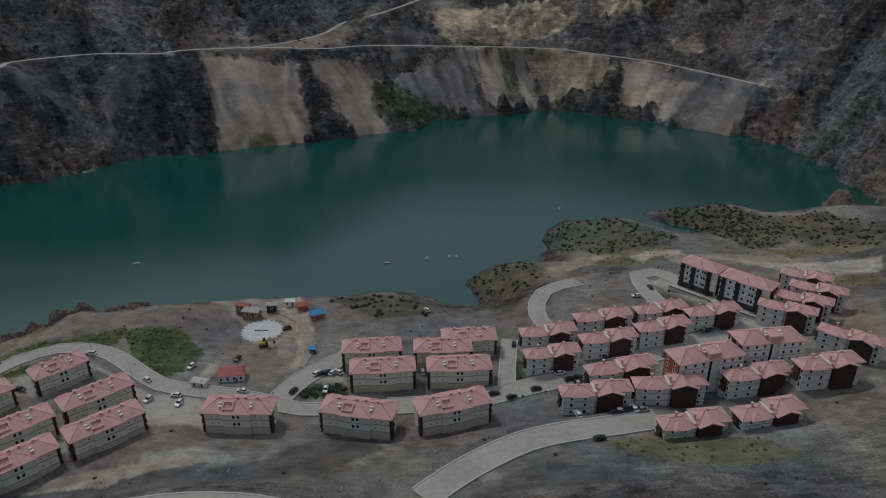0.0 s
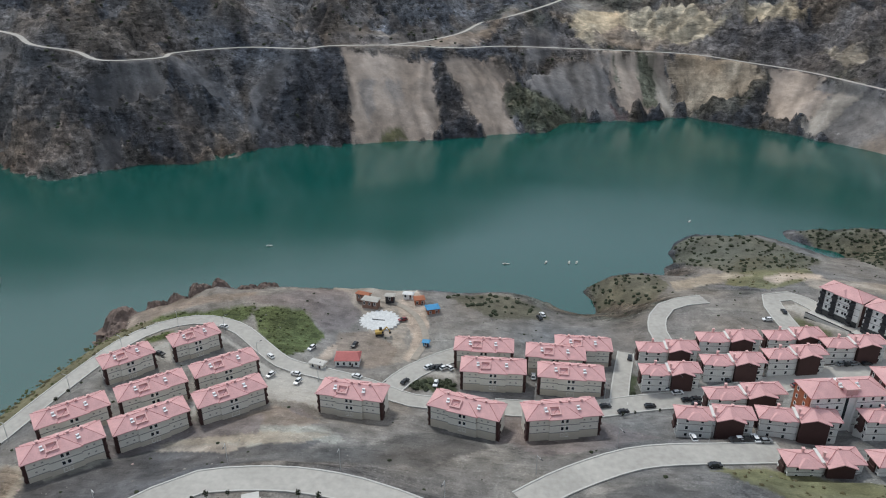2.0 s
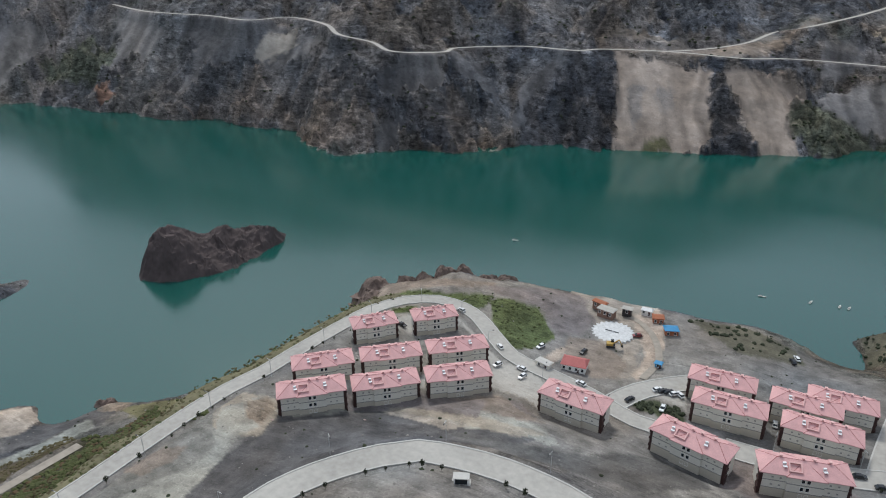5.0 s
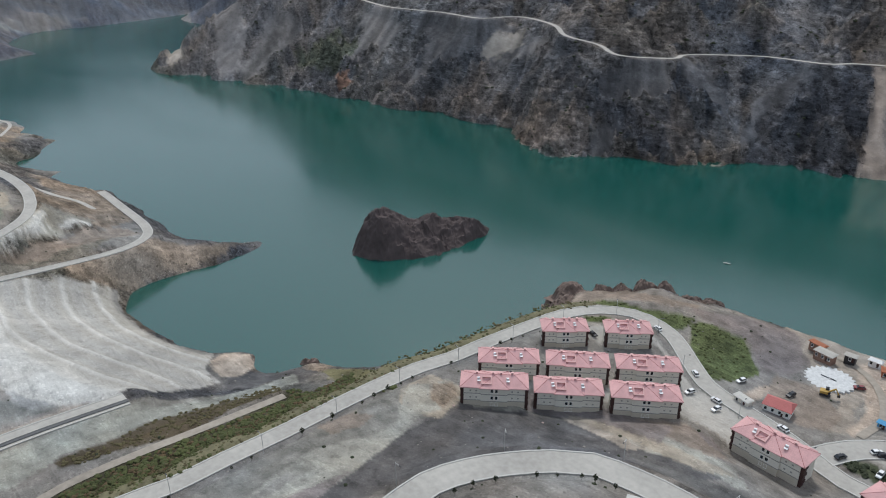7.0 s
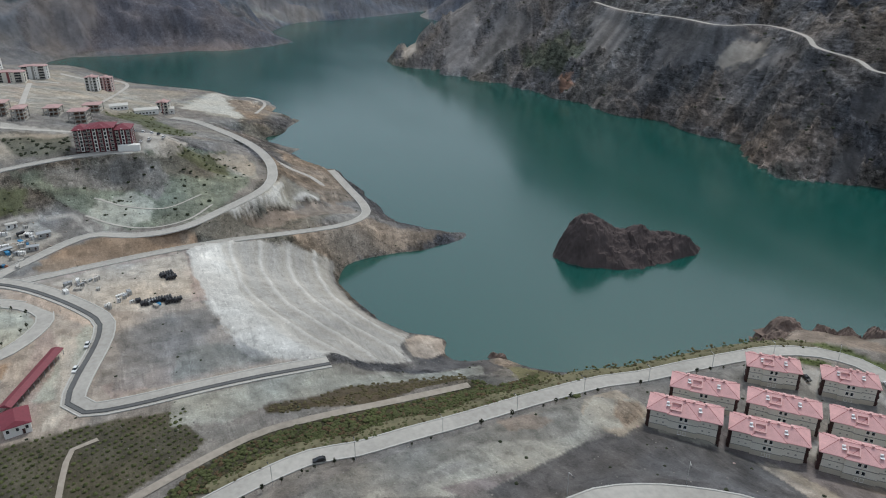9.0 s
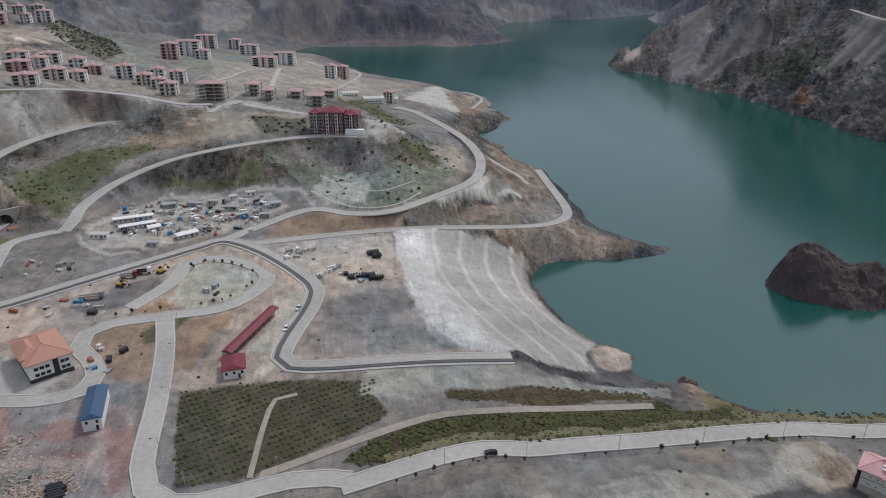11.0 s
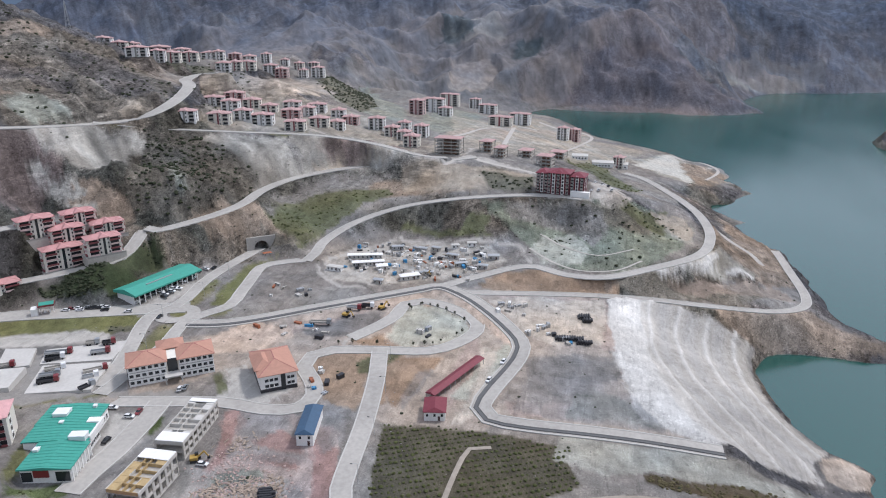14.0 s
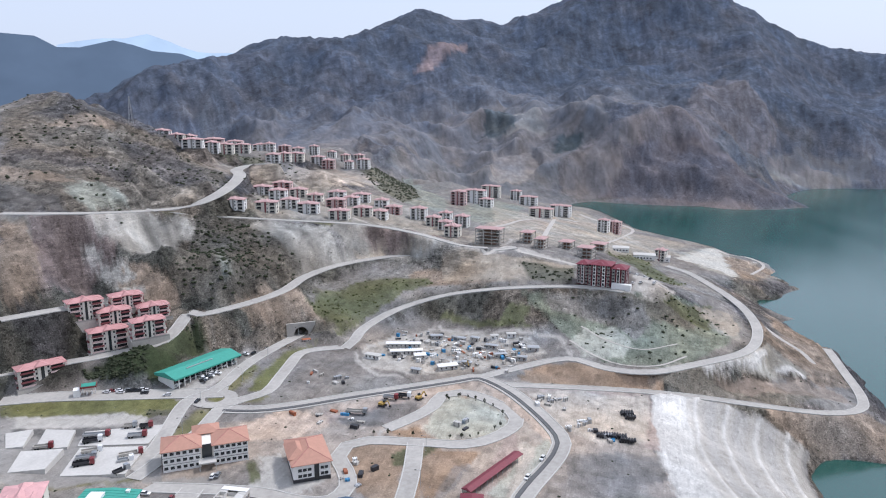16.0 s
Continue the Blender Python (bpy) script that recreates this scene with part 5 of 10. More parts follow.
AREAS.append(('dark_green', [(-312, -291), (-321, -271), (-361, -266), (-357, -255), (-312, -259), (-301, -278)]))
AREAS.append(('asphalt_lot', [(-212, -191), (-218, -171), (-215, -165), (-204, -163), (-184, -163), (-177, -170), (-208, -192)]))
AREAS.append(('asphalt_lot', [(-250, -302), (-268, -277), (-277, -240), (-262, -209), (-219, -200), (-198, -243)]))
AREAS.append(('concrete_lot', [(-237, -155), (-255, -148), (-262, -140), (-249, -125), (-236, -131), (-234, -149)]))
AREAS.append(('dark_bank', [(-419, -224), (-410, -201), (-421, -187), (-399, -193), (-405, -210)]))
AREAS.append(('chalk', [(-420, 32), (-440, 55), (-469, 69), (-472, 77), (-458, 91), (-473, 105), (-439, 62)]))
AREAS.append(('chalk', [(-819, 28), (-944, 83), (-807, 94), (-740, 85), (-748, 56)]))
AREAS.append(('asphalt_lot', [(-53, 218), (-42, 222), (-23, 225), (-22, 216), (-47, 210)]))
AREAS.append(('parking', [(-110, 213), (-109, 223), (-88, 218), (-85, 201), (-98, 204)]))
AREAS.append(('asphalt_lot', [(116, 316), (140, 272), (130, 268), (122, 287), (111, 307)]))
AREAS.append(('grey_mud', [(-223, -136), (-230, -126), (-225, -115), (-212, -105), (-204, -115), (-206, -127)]))
AREAS.append(('grey_mud', [(-189, -128), (-194, -119), (-191, -107), (-185, -106), (-184, -120)]))
AREAS.append(('red_earth', [(-193, -131), (-212, -138), (-225, -136), (-222, -132), (-209, -133), (-193, -128)]))
AREAS.append(('red_earth', [(-202, -124), (-205, -111), (-203, -97), (-223, -105), (-227, -99), (-207, -90), (-182, -84), (-176, -90), (-197, -95), (-199, -112)]))
AREAS.append(('rubble_pale', [(-192, -137), (-202, -136), (-193, -129), (-173, -122), (-181, -113), (-187, -97), (-178, -97), (-172, -108), (-163, -120), (-162, -127)]))
AREAS.append(('pink_dust', [(-323, -62), (-305, -50), (-279, -52), (-242, -55), (-238, -66), (-258, -63), (-299, -60)]))
AREAS.append(('mud_dark', [(-302, -145), (-312, -139), (-325, -125), (-331, -112), (-320, -109), (-303, -121), (-297, -139)]))
AREAS.append(('pink_dust', [(-270, -195), (-287, -174), (-310, -150), (-331, -127), (-348, -108), (-343, -108), (-323, -125), (-303, -144), (-293, -146), (-277, -172)]))
AREAS.append(('pink_dust', [(-372, -54), (-385, 7), (-346, 8), (-316, 16), (-319, 7), (-325, -13), (-346, -38)]))
AREAS.append(('mud_dark', [(-297, -29), (-306, -12), (-308, 10), (-293, 16), (-285, 0), (-273, -13), (-277, -26)]))
AREAS.append(('pink_dust', [(-262, -34), (-269, -10), (-274, 20), (-264, 24), (-254, -5), (-251, -30)]))
AREAS.append(('chalk', [(-414, 14), (-437, 43), (-469, 73), (-490, 83), (-477, 90), (-475, 106), (-450, 71), (-417, 32)]))
AREAS.append(('moss', [(-492, 6), (-534, 50), (-483, 43), (-485, 27)]))
AREAS.append(('hill_rock', [(-477, -60), (-489, -29), (-481, -5), (-462, -8), (-470, -28), (-466, -43)]))
AREAS.append(('dark_rock', [(-463, 134), (-455, 163), (-430, 184), (-418, 193), (-408, 188), (-407, 169), (-418, 151), (-442, 133)]))
AREAS.append(('dark_rock', [(-564, 99), (-561, 117), (-584, 146), (-473, 137), (-464, 129), (-540, 131), (-542, 109)]))
AREAS.append(('tan_slope', [(-638, 95), (-640, 133), (-565, 139), (-476, 129), (-511, 121), (-541, 100)]))
AREAS.append(('tan_slope', [(-377, -68), (-394, -50), (-400, -17), (-402, 11), (-389, 7), (-381, -35)]))
AREAS.append(('dark_rock', [(-554, -518), (-539, -490), (-501, -495), (-493, -514)]))
AREAS.append(('tan_slope', [(-501, -495), (-537, -489), (-541, -470), (-521, -462), (-502, -476), (-487, -489)]))
AREAS.append(('dark_rock', [(-428, -479), (-443, -451), (-476, -431), (-474, -398), (-456, -391), (-441, -422), (-425, -448), (-406, -457)]))
AREAS.append(('tan_slope', [(-402, -452), (-413, -436), (-425, -421), (-418, -402), (-400, -418), (-387, -438)]))
AREAS.append(('sage', [(-408, -404), (-427, -400), (-436, -381), (-429, -366), (-399, -372), (-398, -387)]))
AREAS.append(('dark_rock', [(-521, -454), (-539, -430), (-534, -380), (-510, -350), (-483, -359), (-485, -389), (-503, -428)]))
AREAS.append(('mud_dark', [(-382, -432), (-389, -419), (-393, -392), (-386, -379), (-364, -414)]))
AREAS.append(('sandy', [(-481, -361), (-487, -352), (-472, -345), (-465, -357)]))
AREAS.append(('scrub', [(-616, -420), (-663, -425), (-686, -407), (-674, -399), (-622, -407)]))
AREAS.append(('sandy', [(-591, -363), (-682, -354), (-771, -336), (-698, -292), (-666, -312), (-658, -351), (-579, -352)]))
AREAS.append(('scrub', [(-779, -330), (-1243, -443), (-745, -247), (-686, -244), (-721, -283)]))
AREAS.append(('tan_slope', [(-352, -402), (-359, -391), (-349, -373), (-337, -355), (-320, -348), (-299, -349)]))
AREAS.append(('mauve_cliff', [(-360, -389), (-376, -376), (-401, -356), (-389, -341), (-376, -338), (-378, -359), (-352, -356), (-327, -349), (-344, -366)]))
AREAS.append(('pale_cliff', [(-383, -370), (-392, -363), (-425, -354), (-430, -342), (-390, -324), (-386, -336), (-384, -364)]))
AREAS.append(('tan_slope', [(-380, -332), (-381, -303), (-375, -285), (-365, -292), (-361, -317), (-373, -336)]))
AREAS.append(('dark_shrub', [(-455, -328), (-476, -315), (-441, -278), (-442, -257), (-417, -249), (-384, -258), (-375, -285), (-382, -301), (-398, -300)]))
AREAS.append(('pale_cliff', [(-480, -304), (-504, -277), (-527, -241), (-511, -225), (-481, -246), (-444, -252), (-442, -266)]))
AREAS.append(('sandy', [(-523, -246), (-534, -224), (-541, -180), (-534, -161), (-533, -190), (-516, -220), (-517, -230)]))
AREAS.append(('mud_dark', [(-534, -224), (-536, -211), (-534, -194), (-530, -206)]))
AREAS.append(('concrete_steps', [(-374, -362), (-380, -349), (-378, -338), (-375, -355)]))
AREAS.append(('concrete_steps', [(-375, -352), (-380, -330), (-377, -325), (-374, -345)]))
AREAS.append(('concrete_steps', [(-373, -342), (-375, -322), (-371, -314), (-370, -333)]))
AREAS.append(('concrete_steps', [(-366, -321), (-369, -309), (-368, -304), (-362, -315)]))
AREAS.append(('chalk', [(-820, 32), (-927, 75), (-822, 86), (-748, 90), (-749, 59)]))
AREAS.append(('chalk', [(-936, 78), (-888, 98), (-898, 132), (-793, 110), (-829, 158), (-821, 156), (-783, 105), (-851, 119), (-855, 93)]))
AREAS.append(('dark_rock', [(-738, 91), (-785, 126), (-808, 156), (-747, 128), (-724, 104), (-715, 92)]))
AREAS.append(('tan_slope', [(-867, 88), (-893, 129), (-831, 149), (-755, 96), (-795, 93)]))
AREAS.append(('moss', [(-653, -35), (-747, -5), (-659, 9), (-620, 35), (-577, 21), (-643, -11)]))
AREAS.append(('sandy', [(-526, -155), (-539, -114), (-538, -90), (-534, -54), (-504, -53), (-492, -101), (-499, -147)]))
AREAS.append(('scrub', [(-528, -94), (-531, -77), (-523, -51), (-498, -51), (-498, -80)]))
AREAS.append(('sage', [(-757, -198), (-986, -210), (-975, -170), (-739, -137), (-661, -156), (-680, -184)]))
AREAS.append(('parking', [(-564, -107), (-542, -53), (-534, -53), (-554, -106)]))
AREAS.append(('parking', [(-654, -92), (-894, -115), (-886, -110), (-643, -86)]))
AREAS.append(('parking', [(-681, -141), (-787, -128), (-767, -124), (-666, -136)]))
AREAS.append(('parking', [(-708, -92), (-795, -56), (-889, -26), (-852, -7), (-746, -37), (-770, -38), (-861, -20), (-772, -54), (-695, -86)]))
AREAS.append(('parking', [(-530, -156), (-547, -116), (-617, -112), (-609, -108), (-540, -112), (-528, -155)]))
AREAS.append(('talus_grey', [(-1337, 595), (-1073, 506), (-1009, 484), (-964, 443), (-984, 417), (-1033, 438)]))
AREAS.append(('talus_pale', [(-1859, 710), (-1916, 759), (-1515, 597), (-1080, 408), (-1078, 384), (-1307, 477)]))
AREAS.append(('talus_grey', [(-1007, 514), (-953, 530), (-912, 523), (-928, 484), (-931, 430), (-974, 444), (-971, 481)]))
AREAS.append(('talus_pale', [(-593, 587), (-568, 606), (-552, 586), (-574, 577), (-588, 565), (-596, 568)]))
AREAS.append(('field_tan', [(-1435, -174), (-1491, -158), (-1537, -102), (-1555, -57), (-1584, -13), (-1576, 11), (-1530, -25), (-1498, -52), (-1452, -63), (-1409, -103), (-1388, -152)]))
AREAS.append(('spur_dark', [(-1512, -91), (-1514, -24), (-1512, 66), (-1472, 151), (-1458, 212), (-1415, 260), (-1372, 196), (-1425, 108), (-1453, 52), (-1466, -35)]))
AREAS.append(('spur_tan', [(-1546, -56), (-1597, 3), (-1989, 95), (-2118, 178), (-2016, 228), (-1931, 294), (-1859, 286), (-1726, 196), (-1571, 111), (-1534, 35)]))
AREAS.append(('field_tan', [(-1676, -493), (-1722, -399), (-1703, -283), (-1603, -181), (-1599, -140), (-1544, -198), (-1514, -169), (-1467, -202), (-1447, -294), (-1473, -382), (-1491, -439)]))
AREAS.append(('woods_dark', [(-1692, -397), (-1713, -331), (-1600, -300), (-1594, -369)]))
AREAS.append(('woods_dark', [(-1575, -202), (-1564, -144), (-1517, -154), (-1515, -201)]))
AREAS.append(('field_tan', [(-1763, 234), (-1812, 281), (-1817, 349), (-1834, 440), (-1789, 437), (-1746, 340), (-1749, 291)]))
AREAS.append(('field_tan', [(-1337, -667), (-1413, -659), (-1461, -608), (-1312, -571), (-1299, -525), (-829, -377)]))
AREAS.append(('scar', [(-1920, -647), (-2029, -636), (-2081, -613), (-2023, -596), (-1923, -626)]))
AREAS.append(('parking', [(-111, 216), (-94, 219), (-83, 199), (-105, 200)]))
AREAS.append(('parking', [(-58, 236), (-40, 240), (-38, 231), (-57, 229)]))
AREAS.append(('dark_green', [(-59, 227), (-41, 229), (-37, 225), (-36, 219), (-51, 220), (-56, 222)]))
AREAS.append(('soil_brown', [(-181, 223), (-200, 260), (-221, 310), (-174, 274), (-158, 276), (-145, 284), (-143, 279), (-164, 266), (-181, 257), (-187, 244)]))
AREAS.append(('mauve_soil', [(-146, 275), (-127, 293), (-108, 304), (-92, 280), (-93, 264), (-101, 258), (-111, 268), (-120, 275), (-136, 273)]))
AREAS.append(('track_sand', [(-74, 299), (-63, 290), (-57, 273), (-58, 258), (-59, 240), (-62, 243), (-62, 263), (-68, 275), (-74, 281)]))
AREAS.append(('track_sand', [(-80, 290), (-77, 296), (-71, 308), (-67, 301), (-72, 286)]))
AREAS.append(('track_sand', [(-97, 231), (-97, 246), (-91, 257), (-87, 261), (-85, 258), (-93, 248), (-92, 230)]))
AREAS.append(('soil_brown', [(-97, 259), (-83, 265), (-67, 252), (-66, 237), (-74, 232), (-89, 235)]))
AREAS.append(('mauve_soil', [(-154, 157), (-141, 165), (-117, 174), (-100, 194), (-84, 195), (-80, 189), (-102, 180), (-115, 171), (-123, 166), (-140, 152)]))
AREAS.append(('mud_dark', [(-100, 161), (-81, 167), (-58, 176), (-46, 189), (-24, 195), (-19, 183), (-38, 166), (-61, 162), (-86, 154)]))
AREAS.append(('dry_grass', [(49, 181), (68, 188), (90, 183), (104, 176), (98, 170), (79, 170), (62, 173)]))
AREAS.append(('mauve_soil', [(-18, 221), (9, 218), (23, 206), (38, 199), (22, 187), (-4, 180), (-18, 191)]))
AREAS.append(('mud_dark', [(18, 163), (34, 169), (45, 163), (65, 157), (64, 153), (16, 153)]))
AREAS.append(('sandy', [(57, 353), (69, 367), (80, 377), (92, 378), (106, 369), (91, 369), (71, 348), (58, 338)]))
AREAS.append(('track_sand', [(108, 366), (118, 369), (135, 367), (131, 356), (116, 354), (106, 346)]))
AREAS.append(('sandy', [(160, 354), (185, 352), (190, 336), (184, 323), (170, 333), (157, 339)]))
AREAS.append(('asphalt_lot', [(34, 235), (52, 242), (66, 247), (83, 254), (103, 262), (102, 258), (82, 250), (65, 242), (51, 235), (35, 230)]))
AREAS.append(('dark_green', [(21, 228), (28, 249), (32, 244), (32, 232), (26, 224)]))
AREAS.append(('parking', [(101, 312), (110, 315), (123, 298), (130, 281), (124, 277), (113, 296)]))
AREAS.append(('moss', [(99, 299), (107, 302), (115, 287), (111, 281), (101, 289)]))
AREAS.append(('sage_pale', [(-243, -10), (-240, 23), (-241, 48), (-244, 83), (-248, 121), (-235, 118), (-233, 73), (-229, 24), (-225, 20), (-222, 8), (-227, -11)]))
AREAS.append(('sage', [(-283, 2), (-271, 24), (-260, 41), (-258, 27), (-258, 3), (-256, -8), (-275, -6)]))
AREAS.append(('mud_dark', [(-307, -2), (-305, 5), (-292, 5), (-280, -6)]))
AREAS.append(('soil_brown', [(-182, 104), (-179, 118), (-170, 113), (-174, 102)]))
AREAS.append(('pale_soil', [(-170, 61), (-172, 87), (-169, 111), (-167, 120), (-161, 116), (-158, 90), (-153, 65)]))
AREAS.append(('chalk', [(-159, 67), (-160, 81), (-160, 104), (-161, 116), (-158, 113), (-151, 88), (-148, 74), (-151, 64)]))
AREAS.append(('mud_dark', [(-142, 77), (-154, 111), (-125, 90), (-140, 74)]))
AREAS.append(('tan_slope', [(-268, 139), (-257, 149), (-248, 155), (-237, 131), (-246, 127)]))
AREAS.append(('mud_dark', [(-153, 125), (-149, 155), (-135, 166), (-120, 171), (-105, 167), (-112, 137), (-122, 121), (-120, 105), (-126, 91), (-138, 107)]))
AREAS.append(('sandy', [(-182, 135), (-183, 148), (-167, 149), (-158, 143), (-152, 130), (-160, 125), (-172, 125)]))
AREAS.append(('soil_brown', [(-125, 178), (-112, 187), (-100, 197), (-87, 190), (-76, 189), (-83, 183), (-96, 180), (-113, 179)]))
AREAS.append(('sandy', [(-134, 171), (-115, 176), (-96, 176), (-85, 178), (-72, 181), (-77, 174), (-89, 169), (-110, 169), (-128, 169)]))
AREAS.append(('parking', [(-166, 224), (-161, 232), (-148, 218), (-159, 218)]))
AREAS.append(('parking', [(-156, 176), (-155, 180), (-147, 170), (-150, 168)]))
AREAS.append(('parking', [(-136, 197), (-134, 201), (-124, 188), (-127, 185)]))
AREAS.append(('parking', [(-143, 240), (-141, 243), (-118, 226), (-94, 214), (-90, 218), (-87, 201), (-104, 204), (-119, 225)]))
AREAS.append(('grass', [(-174, 235), (-168, 244), (-163, 235), (-168, 229)]))
AREAS.append(('brown_field', [(-381, -68), (-401, -52), (-407, -37), (-400, -20), (-401, 5), (-394, 5), (-386, -19), (-381, -40), (-378, -61)]))
AREAS.append(('dust_pale', [(-360, -58), (-376, -39), (-376, 6), (-340, 6), (-321, -14), (-323, -28), (-346, -44)]))
AREAS.append(('track_sand', [(-313, -154), (-343, -127), (-360, -96), (-357, -92), (-336, -117), (-318, -136), (-302, -149)]))
AREAS.append(('brown_field', [(-299, -116), (-308, -101), (-298, -93), (-296, -113)]))
AREAS.append(('mud_blue', [(-299, -145), (-317, -130), (-333, -117), (-332, -109), (-318, -109), (-307, -113), (-308, -128), (-296, -140)]))
AREAS.append(('gravel_sage', [(-338, -102), (-348, -99), (-347, -80), (-335, -66), (-320, -61), (-304, -73), (-299, -90), (-308, -100), (-322, -93)]))
AREAS.append(('brown_field', [(-350, -93), (-341, -73), (-335, -66), (-332, -69), (-345, -89)]))
AREAS.append(('mud_blue', [(-306, -85), (-310, -76), (-304, -72), (-301, -83)]))
AREAS.append(('track_sand', [(-365, -84), (-364, -71), (-341, -52), (-319, -40), (-306, -33), (-298, -37), (-313, -42), (-334, -57), (-352, -74)]))
AREAS.append(('mud_blue', [(-298, -29), (-305, -19), (-300, -15), (-292, -24)]))
AREAS.append(('mud_blue', [(-284, -21), (-294, -6), (-292, 7), (-279, 7), (-273, -15)]))
AREAS.append(('mud_blue', [(-305, -6), (-306, 5), (-296, 6), (-294, -3)]))
AREAS.append(('brown_field', [(-270, -126), (-283, -125), (-292, -103), (-268, -97), (-246, -93), (-243, -108), (-260, -117)]))
AREAS.append(('moss', [(-278, -106), (-285, -102), (-270, -97), (-269, -102)]))
AREAS.append(('brown_field', [(-277, -93), (-288, -80), (-289, -77), (-269, -84), (-250, -86)]))
AREAS.append(('grey_mud', [(-269, -84), (-290, -73), (-289, -69), (-255, -72), (-249, -83)]))
AREAS.append(('moss', [(-290, -95), (-292, -87), (-277, -92)]))
AREAS.append(('gravel_sage', [(-295, -50), (-313, -40), (-306, -35), (-272, -45), (-260, -50), (-260, -58), (-275, -53)]))
AREAS.append(('track_sand', [(-266, -201), (-287, -181), (-303, -175), (-303, -150), (-293, -145), (-273, -158), (-268, -173)]))
AREAS.append(('concrete_lot', [(-256, -300), (-280, -240), (-270, -232), (-260, -255), (-243, -286)]))
AREAS.append(('lot_dark', [(-243, -286), (-259, -254), (-263, -238), (-258, -234), (-237, -280)]))
AREAS.append(('median_grass', [(-266, -311), (-276, -295), (-289, -263), (-296, -237), (-291, -226), (-279, -224), (-277, -237), (-277, -253), (-258, -302)]))
AREAS.append(('scrub', [(-284, -242), (-284, -228), (-277, -224), (-277, -237)]))
AREAS.append(('median_grass', [(-302, -220), (-306, -218), (-306, -212), (-301, -210), (-298, -215)]))
AREAS.append(('dry_grass', [(-315, -221), (-333, -217), (-349, -216), (-334, -212), (-315, -211)]))
AREAS.append(('median_grass', [(-317, -204), (-348, -211), (-364, -207), (-362, -205), (-337, -202), (-317, -195)]))
AREAS.append(('dry_grass', [(-260, -210), (-272, -214), (-289, -216), (-291, -209), (-275, -207), (-261, -206)]))
AREAS.append(('dry_grass', [(-303, -203), (-312, -196), (-315, -190), (-306, -189)]))
AREAS.append(('dark_green', [(-300, -300), (-312, -284), (-324, -261), (-334, -254), (-315, -255), (-309, -258), (-301, -276), (-298, -295)]))
AREAS.append(('concrete_lot', [(-189, -177), (-212, -184), (-214, -173), (-201, -166), (-192, -166)]))
AREAS.append(('grass', [(-214, -173), (-218, -169), (-216, -165), (-204, -163), (-203, -164)]))
AREAS.append(('dry_grass', [(-204, -230), (-215, -215), (-225, -200), (-223, -197), (-215, -212), (-203, -228)]))
AREAS.append(('asphalt_lot', [(-222, -197), (-237, -200), (-228, -191), (-238, -166), (-230, -163)]))
AREAS.append(('moss', [(-251, -163), (-252, -159), (-241, -150), (-238, -154)]))
AREAS.append(('concrete_lot', [(-256, -162), (-263, -153), (-246, -139), (-239, -125), (-242, -140), (-247, -153)]))
AREAS.append(('mud_blue', [(-227, -139), (-229, -117), (-221, -115), (-216, -120), (-212, -127), (-212, -133)]))
AREAS.append(('red_earth', [(-227, -146), (-228, -139), (-214, -134), (-198, -129), (-191, -130), (-187, -132), (-198, -134), (-212, -138)]))
AREAS.append(('red_earth', [(-209, -125), (-220, -117), (-214, -107), (-207, -101), (-207, -112)]))
AREAS.append(('mud_blue', [(-204, -132), (-206, -122), (-206, -102), (-201, -98), (-200, -117), (-199, -129)]))
AREAS.append(('sage', [(-186, -128), (-193, -124), (-195, -113), (-190, -109), (-185, -117), (-182, -125)]))
AREAS.append(('pink_dust', [(-200, -101), (-208, -98), (-194, -92), (-183, -89), (-186, -94)]))
AREAS.append(('red_earth', [(-206, -97), (-208, -91), (-194, -86), (-181, -84), (-178, -87), (-194, -92)]))
AREAS.append(('mud_blue', [(-238, -109), (-234, -96), (-220, -90), (-209, -95), (-219, -103)]))
AREAS.append(('mud_blue', [(-175, -104), (-190, -96), (-180, -87), (-170, -81), (-168, -99)]))
AREAS.append(('rubble_pale', [(-182, -125), (-185, -114), (-193, -103), (-191, -98), (-183, -100), (-175, -110), (-168, -119), (-171, -127)]))
AREAS.append(('parking', [(-391, -173), (-376, -163), (-360, -145), (-361, -130), (-358, -129), (-356, -145), (-371, -164), (-388, -173)]))
AREAS.append(('parking', [(-397, -168), (-416, -155), (-442, -133), (-444, -95), (-442, -49), (-416, -40), (-416, -43), (-438, -51), (-441, -95), (-438, -132), (-412, -152), (-393, -165)]))
AREAS.append(('parking', [(-295, -121), (-303, -118), (-314, -111), (-327, -102), (-324, -100), (-311, -108), (-300, -115), (-292, -118)]))
AREAS.append(('dust', [(-600, -365), (-756, -375), (-789, -335), (-752, -293), (-668, -308), (-658, -352), (-584, -357)]))
AREAS.append(('dry_grass', [(-439, -348), (-457, -329), (-470, -319), (-440, -344)]))
AREAS.append(('dry_grass', [(-513, -288), (-531, -247), (-588, -220), (-519, -252)]))
AREAS.append(('pale_cliff', [(-436, -344), (-452, -327), (-439, -321), (-429, -324), (-422, -332)]))
AREAS.append(('pale_cliff', [(-482, -299), (-513, -263), (-533, -229), (-543, -189), (-533, -210), (-511, -230), (-485, -247), (-467, -264)]))
AREAS.append(('mauve_cliff', [(-531, -228), (-584, -178), (-569, -144), (-535, -187), (-529, -214)]))
AREAS.append(('grey_bank', [(-518, -251), (-522, -246), (-511, -230), (-504, -235)]))
AREAS.append(('concrete_steps', [(-790, 35), (-954, 85), (-746, 87), (-773, 56), (-769, 41)]))
AREAS.append(('tan_slope', [(-866, 81), (-903, 122), (-807, 122), (-744, 93)]))
